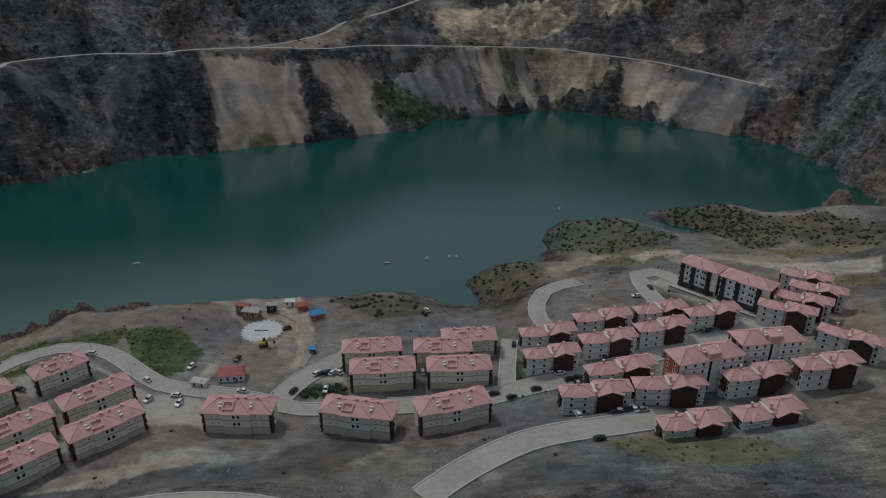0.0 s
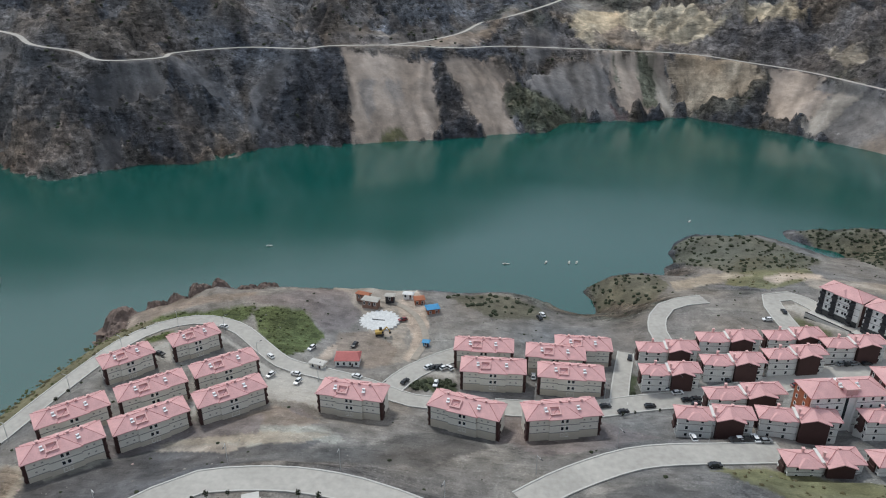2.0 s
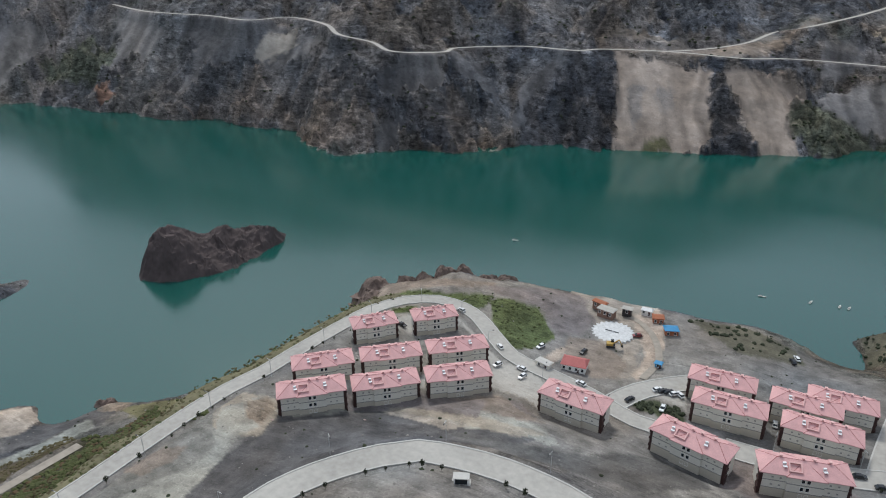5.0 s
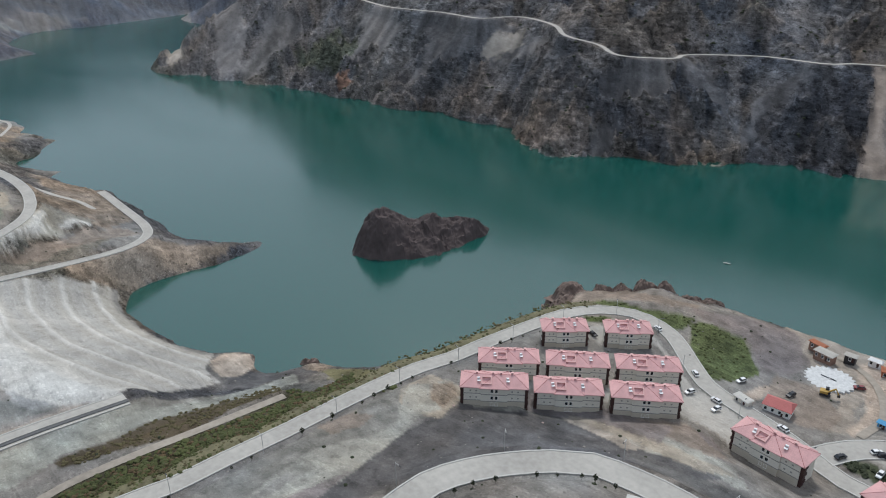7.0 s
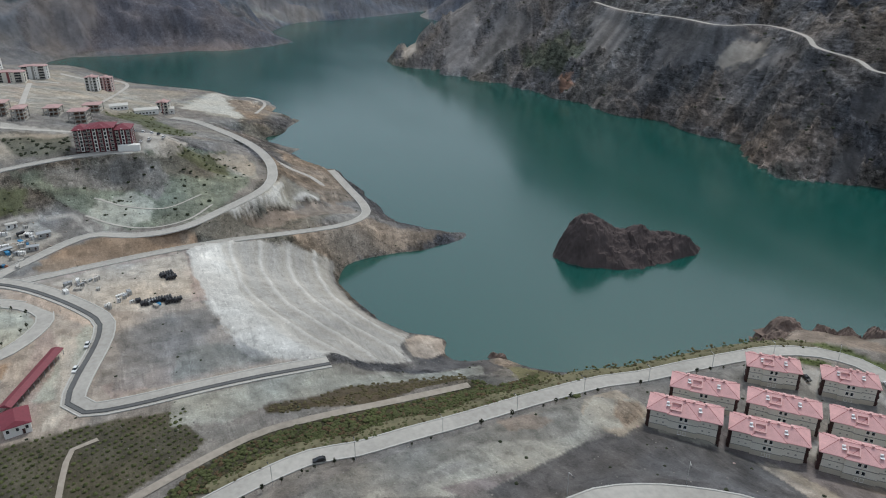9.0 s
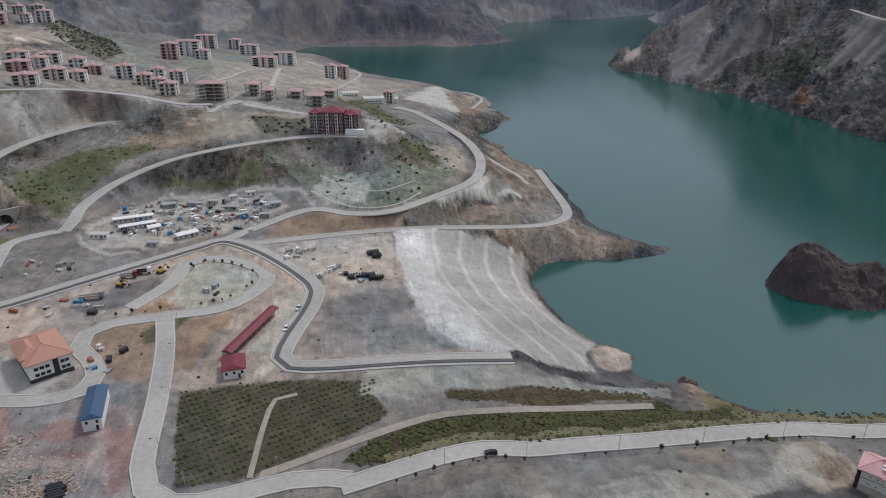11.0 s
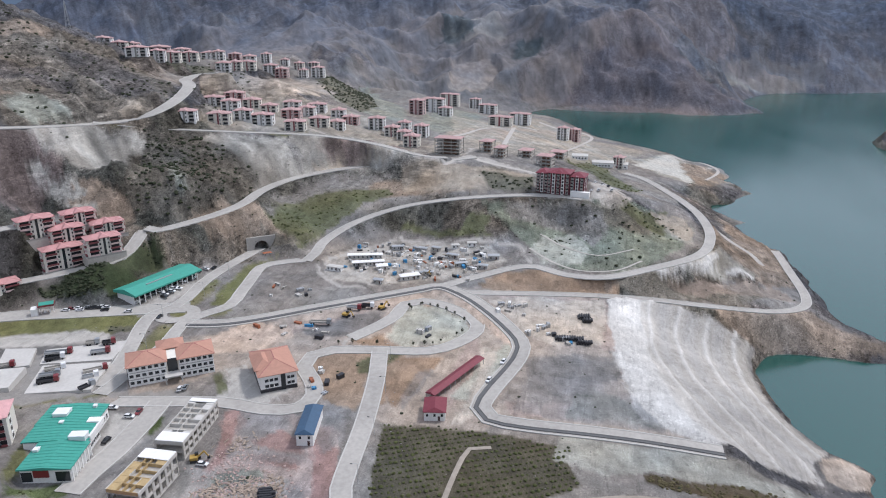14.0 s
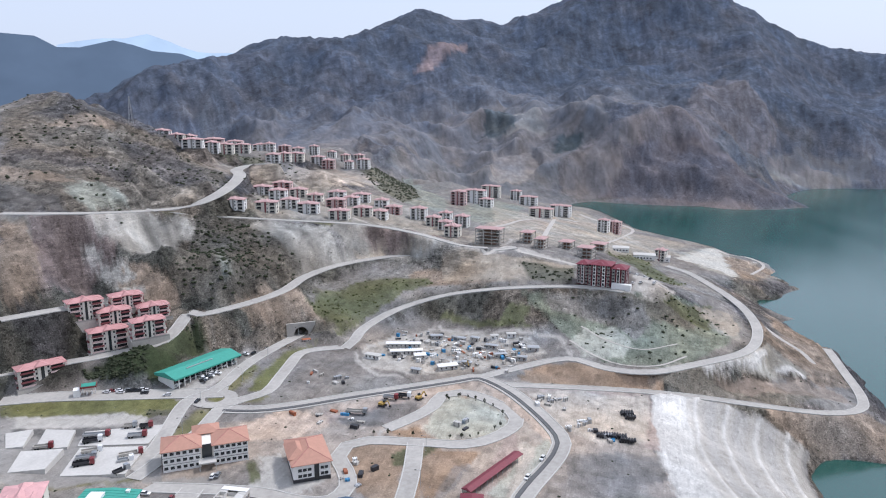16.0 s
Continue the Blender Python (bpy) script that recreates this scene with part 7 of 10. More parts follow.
me.materials.append(EARTH)
ground = tagged(new("ground", me), "grey-brown stony earth and bare eroded mountain slopes around a lake", "ground", kind="structure")

# ---- the lake ----
ring = [(-math.sin(a) * 4700, math.cos(a) * 4700, 0) for a in np.linspace(0, 2 * math.pi, 48, endpoint=False)]
lake = link_mesh("water", ring, [list(range(48))], WATER)
tagged(lake, "calm green-teal reservoir water between steep mountain slopes", "lake", kind="structure")


# ---- roads ----
def ribbon(name, line, offsets, heights, material, parent=None):
    """A strip swept along a line, with the cross-section given by sideways offsets and heights."""
    d = np.gradient(line[:, :2], axis=0)
    d /= np.linalg.norm(d, axis=1)[:, None] + 1e-9
    side = np.stack([-d[:, 1], d[:, 0]], 1)
    verts, faces, n = [], [], len(offsets)
    for p, s in zip(line, side):
        verts.extend([(p[0] + s[0] * o, p[1] + s[1] * o, p[2] + h) for o, h in zip(offsets, heights)])
    for k in range(len(line) - 1):
        for q in range(n - 1):
            faces.append((k * n + q, k * n + q + 1, (k + 1) * n + q + 1, (k + 1) * n + q))
    return link_mesh(name, verts, faces, material, parent)


for number, (name, half) in enumerate(ROADS.items()):
    line = ROAD_LINES[name].copy()
    track = name.startswith(("track", "path")) or name == "road_dirt"
    line[:, 2] += 0.02 * number / len(ROADS)
    lab = "pale concrete lane between the blocks of the upper town" if name.startswith("path_street") else "brown dirt track across open ground" if name in ("road_dirt", "path_plant", "path_pad") else "pale unpaved track cut into the steep mountainside" if track else "worn pale grey concrete road with raised kerbs"
    road = ribbon("road", line, (-half, -half * 0.5, 0, half * 0.5, half), (-0.02, 0.04, 0.06, 0.04, -0.02), (DIRT if name in ("road_dirt", "path_plant", "path_pad") else TRACK) if track else ROAD)
    tagged(road, lab, "road", kind="structure")
    if not track:
        for s in (-1, 1):
            o = sorted((s * half, s * (half + 0.5)))
            ribbon("kerb", line, (o[0], o[0], o[1], o[1]), (-0.5, 0.16, 0.16, -0.5), KERB, road)



# drain channel beside the highway, and the ring of the roundabout
line = ROAD_LINES["road_highway"].copy()
line[:, 2] += 0.03
channel = ribbon("drain_channel", line, (-3.0, -2.9, -2.6, -1.3, -1.0, -0.9), (0.02, 0.32, 0.1, 0.1, 0.32, 0.02), ASPHALT)
tagged(channel, "dark drain channel with raised edges beside the road", "channel", kind="structure")
ring_line = np.array([(-302.6 + 8.5 * math.cos(q), -215 + 8.5 * math.sin(q), 36.15) for q in np.linspace(0, 2 * math.pi, 33)])
tagged(ribbon("road", ring_line, (-3.4, 0, 3.4), (0.0, 0.06, 0.0), ROAD), "worn pale grey roundabout lane", "road", kind="structure")

# ---- apartment blocks ----
def unit(name, bm):
    me = bpy.data.meshes.new(name)
    bmesh.ops.recalc_face_normals(bm, faces=bm.faces)
    bm.to_mesh(me)
    bm.free()
    return me


def shared(name, mesh, material, parent, m):
    ob = new(name, mesh)
    if not mesh.materials:
        mesh.materials.append(material)
    ob.parent = parent
    ob.matrix_basis = m
    return ob


def window_mesh(name, w, h):
    """A pane set back in a projecting frame; local y points into the wall."""
    bm = boxes((-w / 2, w / 2, -0.02, 0.05, 0, h), (-w / 2 - 0.1, -w / 2, -0.09, 0.05, -0.1, h + 0.1), (w / 2, w / 2 + 0.1, -0.09, 0.05, -0.1, h + 0.1),
               (-w / 2, w / 2, -0.09, 0.05, h, h + 0.1), (-w / 2 - 0.15, w / 2 + 0.15, -0.16, 0.05, -0.14, -0.02))
    me = unit(name, bm)
    me.materials.append(GLASS)
    me.materials.append(WHITE)
    for p in me.polygons:
        p.material_index = 0 if p.index < 6 else 1
    return me


WIN_SMALL, WIN_WIDE, WIN_TALL = window_mesh("window_small", 0.9, 1.3), window_mesh("window_wide", 1.6, 1.4), window_mesh("window_tall", 1.3, 1.9)
TANK = unit("tank", boxes((-0.5, 0.5, -0.3, 0.3, 0.1, 0.6), (-0.6, 0.6, -1.4, -0.4, -0.25, -0.1), (-0.45, -0.35, -0.3, 0.3, -0.5, 0.25), (0.35, 0.45, -0.3, 0.3, -0.5, 0.25)))
TANK.materials.append(CAR_WHITE)
CHIMNEY = unit("chimney", boxes((-0.35, 0.35, -0.35, 0.35, -0.8, 0.9), (-0.5, 0.5, -0.5, 0.5, 0.9, 1.05)))
CHIMNEY.materials.append(TRIM)


def wall_window(parent, mesh, x, y, z, turn=0):
    return shared("window", mesh, GLASS, parent, pose(x, y, z, 0, 0, turn))


def hip_caps(bm, x0, x1, y0, y1, z, rise, size=0.13):
    """Ridge and hip tiles as bars along the edges of a hipped roof."""
    w, d = x1 - x0, y1 - y0
    cx, cy = (x0 + x1) / 2, (y0 + y1) / 2
    k = min(w, d) / 2
    ends = ((x0 + k, cy), (x1 - k, cy)) if w >= d else ((cx, y0 + k), (cx, y1 - k))
    a, b = Vector((*ends[0], z + rise)), Vector((*ends[1], z + rise))
    lines = [(a, b)]
    for c in ((x0, y0), (x0, y1), (x1, y0), (x1, y1)):
        p = Vector((*c, z))
        lines.append((p, a if (p - a).length < (p - b).length else b))
    for p, q in lines:
        v = q - p
        if v.length < 0.2:
            continue
        side = v.cross(Vector((0, 0, 1))).normalized() * size
        up = Vector((0, 0, size * 0.9))
        vs = [bm.verts.new(r) for r in (p - side, p + side, p + up, q - side, q + side, q + up)]
        for f in ((0, 3, 5, 2), (1, 2, 5, 4), (0, 1, 4, 3), (0, 2, 1), (3, 4, 5)):
            bm.faces.new([vs[i] for i in f])


def terrace_block(x, y, z, rz, w, d, h, group):
    ob = base_empty("apartment_block", x, y, z, rz, "cream rendered apartment block, pink hipped roof, dark brown end balconies", "apartment block", group)
    a, m = w / 2, w * 0.2
    plan = ((-a + 0.9, -m, -d / 2 + 0.5), (-m, m, -d / 2 - 0.1), (m, a - 0.9, -d / 2 + 0.5))
    bm = bmesh.new()
    for x0, x1, y0 in plan:
        add_box(bm, x0, x1, y0, d / 2 - 0.4, h - 6.0, h)
    part("wall", bm, CREAM, ob)
    bm = bmesh.new()
    for x0, x1, y0 in plan:
        add_box(bm, x0 - 0.05, x1 + 0.05, y0 - 0.12, d / 2 - 0.3, -6, h - 6.0)
    part("plinth", bm, BEIGE, ob, "beige rendered lower storey")
    for level in (h - 6.0, h - 3.1):
        bm = bmesh.new()
        for x0, x1, y0 in plan:
            add_box(bm, x0 - 0.06, x1 + 0.06, y0 - 0.16, d / 2 - 0.33, level, level + 0.22)
        part("string_course", bm, GREY_BAND, ob)
    for s in (-1, 1):
        bm = boxes((s * (a - 0.9) - 0.02, s * (a + 0.1), -d * 0.42, -d * 0.2, -1, h - 0.3) if s > 0 else (-(a + 0.1), -(a - 0.9) + 0.02, -d * 0.42, -d * 0.2, -1, h - 0.3))
        for k in range(4):
            zz = h - 10.0 + k * 2.7
            x0, x1 = sorted((s * (a - 0.2), s * (a + 0.35)))
            add_box(bm, x0, x1, -d * 0.44, -d * 0.18, zz, zz + 0.9)
        part("end_balcony", bm, BROWN, ob, "dark brown clad end balconies")
        part("gable_wall", boxes((min(s * (a - 0.9), s * (a - 0.2)), max(s * (a - 0.9), s * (a - 0.2)), -d * 0.1, d / 2 - 0.6, -6, h)), CREAM, ob)
    bm = bmesh.new()
    hip_roof(bm, -a - 0.5, a + 0.5, -d / 2 - 0.35, d / 2 + 0.4, h, 2.5)
    hip_roof(bm, -m - 0.7, m + 0.7, -d / 2 - 0.9, d / 2 + 0.9, h + 0.02, 2.3)
    hip_roof(bm, -a * 0.95, -a * 0.62, 0, d / 2 + 0.9, h + 0.03, 1.2)
    hip_roof(bm, a * 0.62, a * 0.95, 0, d / 2 + 0.9, h + 0.03, 1.2)
    top = part("roof", bm, ROOF_PINK, ob)
    bm = bmesh.new()
    hip_caps(bm, -a - 0.5, a + 0.5, -d / 2 - 0.35, d / 2 + 0.4, h, 2.5, 0.09)
    hip_caps(bm, -m - 0.7, m + 0.7, -d / 2 - 0.9, d / 2 + 0.9, h + 0.02, 2.3, 0.09)
    part("ridge_tiles", bm, CAP, top)
    # raised hatch frame on the roof slope, tilted with it
    fx, fy = -w * 0.12, -d * 0.27
    bm = bmesh.new()
    for x0, x1, y0, y1 in ((-1.9, 1.9, -1.6, -1.25), (-1.9, 1.9, 1.25, 1.6), (-1.9, -1.5, -1.25, 1.25), (1.5, 1.9, -1.25, 1.25)):
        add_box(bm, x0, x1, y0, y1, -0.4, 0.75)
    frame_part = part("roof_hatch", bm, TRIM, top, "pale pink raised hatch frame")
    frame_part.matrix_basis = pose(fx, fy, h + 1.2, 25, 0, 0)
    for cx, cy in ((-w * 0.24, -d * 0.2), (w * 0.2, -d * 0.2)):
        shared("solar_tank", TANK, CAR_WHITE, top, pose(cx, cy, h + 1.75, 0, 0, 8))
    for cx in (-w * 0.27, -w * 0.02, w * 0.1, w * 0.27):
        shared("chimney", CHIMNEY, TRIM, top, pose(cx, 0.4, h + 2.2))
    for row in (h - 7.7, h - 5.0, h - 2.1):
        for cx in (-0.8, 0.8):
            wall_window(ob, WIN_SMALL, cx, -d / 2 - 0.14, row)
    for row in (h - 4.9, h - 2.1):
        for cx in (-w * 0.36, -w * 0.27, w * 0.27, w * 0.36):
            v = shared("vent", VENT, WHITE, ob, pose(cx, -d / 2 + 0.46, row))
    for row in (h - 5.2, h - 2.4):
        for cx in (-w * 0.34, -w * 0.1, w * 0.1, w * 0.34):
            wall_window(ob, WIN_WIDE, cx, d / 2 - 0.36, row + 0.2, 180)
    return ob


# wide dark pane standing in for the shade of an open loggia
DARK_LOGGIA = window_mesh("dark_loggia_pane", 2.5, 2.1)
VENT = unit("vent", boxes((-0.3, 0.3, -0.05, 0.05, 0, 0.5)))
VENT.materials.append(GREY_BAND)


OFF_WHITE = paint("grey_white_render", (0.66, 0.65, 0.625), 0.85, vary=0.12, grain=2.0, stain=0.25)


def pair_block(x, y, z, rz, w, d, h, group):
    """Two hipped wings side by side, the second with a dark clad gable front."""
    ob = base_empty("apartment_block", x, y, z, rz, "white two-winged apartment block, pink roofs, dark brown gable front", "apartment block", group)
    a = w / 2
    part("wall", boxes((-a + 0.6, -0.9, -d / 2 + 0.6, d / 2 - 1.2, -5, h - 0.4)), OFF_WHITE, ob)
    part("wall", boxes((-1.2, a - 0.6, -d / 2 + 1.4, d / 2 - 0.6, -5, h + 0.3)), OFF_WHITE, ob)
    bm = boxes((0.2, a * 0.7, -d / 2 - 0.2, -d / 2 + 1.4, -5, h - 0.2))
    g = [bm.verts.new(p) for p in ((0.2, -d / 2 - 0.2, h - 0.2), (a * 0.7, -d / 2 - 0.2, h - 0.2), (a * 0.35 + 0.1, -d / 2 - 0.2, h + 0.9),
                                   (0.2, -d / 2 + 1.4, h - 0.2), (a * 0.7, -d / 2 + 1.4, h - 0.2), (a * 0.35 + 0.1, -d / 2 + 1.4, h + 0.9))]
    for f in ((0, 1, 2), (5, 4, 3), (1, 4, 5, 2), (0, 2, 5, 3)):
        bm.faces.new([g[i] for i in f])
    part("gable_front", bm, BROWN, ob, "dark brown clad gable front")
    for x0, x1, y0 in ((-a + 0.55, -0.35, -d / 2 + 0.5), (a * 0.64, a - 0.55, -d / 2 + 1.3)):
        for level in (h - 5.9, h - 3.1):
            part("string_course", boxes((x0, x1, y0, y0 + 0.3, level, level + 0.2)), GREY_BAND, ob)
    part("side_balcony", boxes((-a - 0.1, -a + 0.65, -d * 0.22, d * 0.1, h - 6.1, h - 0.4), (-a - 0.4, -a, -d * 0.25, d * 0.13, h - 6.3, h - 5.2), (-a - 0.4, -a, -d * 0.25, d * 0.13, h - 3.5, h - 2.4)), BROWN, ob, "dark brown recessed balcony")
    bm = bmesh.new()
    hip_roof(bm, -a - 0.3, -0.5, -d / 2 - 0.2, d / 2 - 0.6, h - 0.3, 1.9)
    hip_roof(bm, -0.2, a + 0.3, -d / 2 + 0.6, d / 2 + 0.4, h + 0.5, 2.0)
    hip_roof(bm, -a * 0.75, -a * 0.25, -d / 2 - 0.9, 0, h - 0.27, 1.5)
    top = part("roof", bm, ROOF_PINK, ob)
    bm = bmesh.new()
    gx0, gx1, gm, y0, y1 = -0.3, a * 0.7 + 0.5, a * 0.35 + 0.1, -d / 2 - 0.9, 0.0
    q = [bm.verts.new(p) for p in ((gx0, y0, h - 0.15), (gm, y0, h + 1.5), (gx1, y0, h - 0.15), (gx0, y1, h + 0.2), (gm, y1, h + 2.4), (gx1, y1, h + 0.2),
                                   (gx0, y0, h - 0.4), (gm, y0, h + 1.2), (gx1, y0, h - 0.4))]
    for f in ((0, 1, 4, 3), (1, 2, 5, 4), (0, 6, 7, 1), (1, 7, 8, 2)):
        bm.faces.new([q[i] for i in f])
    part("gable_roof", bm, ROOF_PINK, ob)
    bm = bmesh.new()
    hip_caps(bm, -a - 0.3, -0.5, -d / 2 - 0.2, d / 2 - 0.6, h - 0.3, 1.9, 0.09)
    hip_caps(bm, -0.2, a + 0.3, -d / 2 + 0.6, d / 2 + 0.4, h + 0.5, 2.0, 0.09)
    part("ridge_tiles", bm, CAP, top)
    for cx, cy in ((-a * 0.5, 0.6), (a * 0.45, 1.2), (-0.2, -1.0)):
        shared("chimney", CHIMNEY, TRIM, top, pose(cx, cy, h + 1.8))
    for row in [r for r in (h - 7.9, h - 5.1, h - 2.3) if r > -1]:
        for cx in (-a * 0.72, -a * 0.34):
            wall_window(ob, WIN_SMALL, cx, -d / 2 + 0.56, row)
        wall_window(ob, WIN_SMALL, a * 0.8, -d / 2 + 1.36, row)
        for cy in (-d * 0.32, d * 0.28):
            wall_window(ob, WIN_SMALL, -a + 0.56, cy, row, -90)
        wall_window(ob, WIN_SMALL, a - 0.56, 0.5, row, 90)
    return ob


def tall_block(x, y, z, rz, w, d, h, group):
    ob = base_empty("apartment_block", x, y, z, rz, "five-storey white apartment block with rust-brown end wall and pink roof", "apartment block", group)
    a = w / 2
    part("wall", boxes((-a + 0.7, -a * 0.15, -d / 2 + 0.3, d / 2 - 0.5, -5, h), (a * 0.22, a - 0.5, -d / 2 + 0.3, d / 2 - 0.5, -5, h), (-a * 0.15, a * 0.22, -d / 2 + 1.2, d / 2 - 0.5, -5, h + 0.5)), WHITE, ob)
    part("end_wall", boxes((-a + 0.1, -a + 0.7, -d / 2 + 1.0, d / 2 - 0.8, -5, h - 0.2)), RUST if a > 13.2 else BROWN, ob, "rust-brown clad end wall")
    for k in range(1, 5):
        part("string_course", boxes((-a + 0.65, -a * 0.15, -d / 2 + 0.18, -d / 2 + 0.4, k * 3.0, k * 3.0 + 0.2), (a * 0.22, a - 0.45, -d / 2 + 0.18, -d / 2 + 0.4, k * 3.0, k * 3.0 + 0.2)), GREY_BAND, ob)
    part("stair_glazing", boxes((-0.5, 0.5, -d / 2 + 1.1, -d / 2 + 1.4, 1, h - 1)), GLASS, ob, "dark glazed stair strip")
    bm = bmesh.new()
    hip_roof(bm, -a - 0.3, 0.4, -d / 2 - 0.5, d / 2 + 0.3, h, 2.8)
    hip_roof(bm, -0.2, a + 0.3, -d / 2 - 0.5, d / 2 + 0.3, h + 0.03, 2.8)
    top = part("roof", bm, ROOF_PINK, ob)
    bm = bmesh.new()
    hip_caps(bm, -a - 0.3, 0.4, -d / 2 - 0.5, d / 2 + 0.3, h, 2.8, 0.09)
    hip_caps(bm, -0.2, a + 0.3, -d / 2 - 0.5, d / 2 + 0.3, h + 0.03, 2.8, 0.09)
    part("ridge_tiles", bm, CAP, top)
    fr = boxes((-2.4, 2.4, -3.2, -2.9, 0, 0.6), (-2.4, 2.4, 2.9, 3.2, 0, 0.6), (-2.4, -2.1, -2.9, 2.9, 0, 0.6), (2.1, 2.4, -2.9, 2.9, 0, 0.6))
    part("hatch_frame", fr, TRIM, top, "pale raised roof frame").location = (0.2, -d * 0.22, h + 2.3)
    part("hatch_deck", boxes((-2.1, 2.1, -2.9, 2.9, -2.2, 0.25)), ROOF_PINK, top).location = (0.2, -d * 0.22, h + 2.3)
    for cx in (-2.6, 3.2):
        shared("solar_tank", TANK, CAR_WHITE, top, pose(cx, -d * 0.2, h + 2.6))
    for k in range(5):
        for cx in (-a * 0.8, -a * 0.52, -a * 0.27, a * 0.36, a * 0.6, a * 0.83):
            wall_window(ob, WIN_SMALL, cx, -d / 2 + 0.26, 0.8 + k * 3.0)
        for cy in (-2, 2.5):
            wall_window(ob, WIN_SMALL, -a + 0.06, cy, 0.8 + k * 3.0, -90)
    return ob


def hotel_block(x, y, z, rz, w, d, h, group):
    ob = base_empty("apartment_block", x, y, z, rz, "white four-storey block with dark balcony columns on a paved podium", "apartment block", group)
    a = w / 2
    part("wall", boxes((-a, a, -d / 2, d / 2, -4, h)), WHITE, ob)
    part("podium", boxes((-a - 1.5, a + 1.5, -d / 2 - 6.0, -d / 2, -4, 0.5), (-a - 1.5, a + 1.5, -d / 2 - 6.2, -d / 2 - 6.0, -4, 1.3)), SLAB, ob, "pale paved podium with parapet")
    # dark strip standing in for the shaded gap under the podium edge
    part("podium_dark_gap", boxes((-a - 1.4, a + 1.4, -d / 2 - 6.4, -d / 2 - 6.22, -4, -0.6)), DARK_METAL, ob)
    part("podium_rail", boxes((-a - 1.4, a + 1.4, -d / 2 - 6.16, -d / 2 - 6.04, 1.3, 1.75)), DARK_METAL, ob, "dark podium railing")
    part("shop_front", boxes((-a, a, -d / 2 - 0.3, -d / 2 - 0.02, 0.5, 3.0)), GLASS, ob, "dark glazed ground floor")
    part("end_wall", boxes((a - 0.02, a + 0.5, -d / 2 + 2, d / 2 - 1.5, 0, h - 0.6)), BROWN, ob, "dark brown end wall")
    for cx in (-a * 0.25, a * 0.62, -a * 0.85):
        bm = boxes((cx - 1.0, cx + 1.0, -d / 2 - 0.35, -d / 2, 0.6, h - 0.4))
        for k in range(4):
            add_box(bm, cx - 1.2, cx + 1.2, -d / 2 - 1.1, -d / 2 - 0.3, 1.0 + k * 3.1, 2.0 + k * 3.1)
        part("balcony_column", bm, DARK_METAL, ob, "dark balcony column")
    bm = bmesh.new()
    hip_roof(bm, -a - 0.8, a + 0.8, -d / 2 - 0.9, d / 2 + 0.9, h, 2.8)
    hip_roof(bm, -2.6, 2.6, -d / 2 - 1.5, d / 2, h + 0.03, 2.0)
    top = part("roof", bm, ROOF_PINK, ob)
    bm = bmesh.new()
    hip_caps(bm, -a - 0.8, a + 0.8, -d / 2 - 0.9, d / 2 + 0.9, h, 2.8, 0.1)
    part("ridge_tiles", bm, CAP, top)
    for k in range(4):
        part("string_course", boxes((-a - 0.06, a + 0.06, -d / 2 - 0.1, -d / 2, 3.0 + k * 3.1, 3.2 + k * 3.1)), GREY_BAND, ob)
        for cx in (-a * 0.58, -a * 0.0, a * 0.25, a * 0.38):
            wall_window(ob, WIN_SMALL, cx, -d / 2 - 0.04, 1.2 + k * 3.1)
    return ob


def town_block(x, y, z, rz, w, d, h, group, tone=0, roof=None, storeys=0):
    """A distant block: frame of floors, rows of windows, hipped roof."""
    wall = (WHITE, CREAM, PINK_WALL)[tone % 3]
    labels = ("white multi-storey apartment block with a pale pink roof", "cream multi-storey apartment block with a pale pink roof", "dusky pink and white apartment block with a pink roof")
    ob = base_empty("apartment_block", x, y, z, rz, labels[tone % 3], "apartment block", group)
    a = w / 2
    n = storeys or max(2, round(h / 2.9))
    fh = h / n
    bm = boxes((-a, a, -d / 2, d / 2, -5, h))
    add_box(bm, -a * 0.25, a * 0.25, -d / 2 - 0.7, -d / 2, -5, h + 0.4)
    part("wall", bm, wall, ob)
    bm = bmesh.new()
    hip_roof(bm, -a - 0.6, a + 0.6, -d / 2 - 0.7, d / 2 + 0.6, h, 1.7, 0.3)
    hip_roof(bm, -a * 0.34, a * 0.34, -d / 2 - 1.5, d / 2, h + 0.55, 1.7, 0.3)
    for s in (-1, 1):
        hip_roof(bm, s * a * 0.62 - a * 0.26, s * a * 0.62 + a * 0.26, -d / 2 - 1.3, 0, h + 0.03, 1.1, 0.25)
    part("roof", bm, roof or ROOF_FADED, ob)
    part("stair_tower", boxes((-a * 0.08, a * 0.08, -d / 2 - 0.95, -d / 2 - 0.71, 0, h + 0.2)), BALCONY_RED if tone % 3 else GREY_BAND, ob, "narrow coloured stair strip")
    for k in range(n):
        zz = k * fh + 0.75
        for s in (-1, 1):
            bm = boxes((s * a * 0.62 - a * 0.22, s * a * 0.62 + a * 0.22, -d / 2 - 1.0, -d / 2, zz - 0.6, zz - 0.45), (s * a * 0.62 - a * 0.22, s * a * 0.62 + a * 0.22, -d / 2 - 1.05, -d / 2 - 0.95, zz - 0.6, zz + 0.35))
            part("balcony", bm, BALCONY_RED if tone % 3 == 2 or roof else GREY_BAND, ob)
            # loggia recess shown as a dark pane on the wall
            shared("window", DARK_LOGGIA, GLASS, ob, pose(s * a * 0.62, -d / 2 - 0.04, zz - 0.35) @ Matrix.Diagonal((max(0.8, a * 0.17), 1, 1, 1)))
        wall_window(ob, WIN_SMALL, a * 0.17, -d / 2 - 0.74, zz)
        for s in (-1, 1):
            shared("window", DARK_LOGGIA, GLASS, ob, pose(s * (a + 0.04), -d * 0.15, zz - 0.2, 0, 0, s * 90))
    return ob


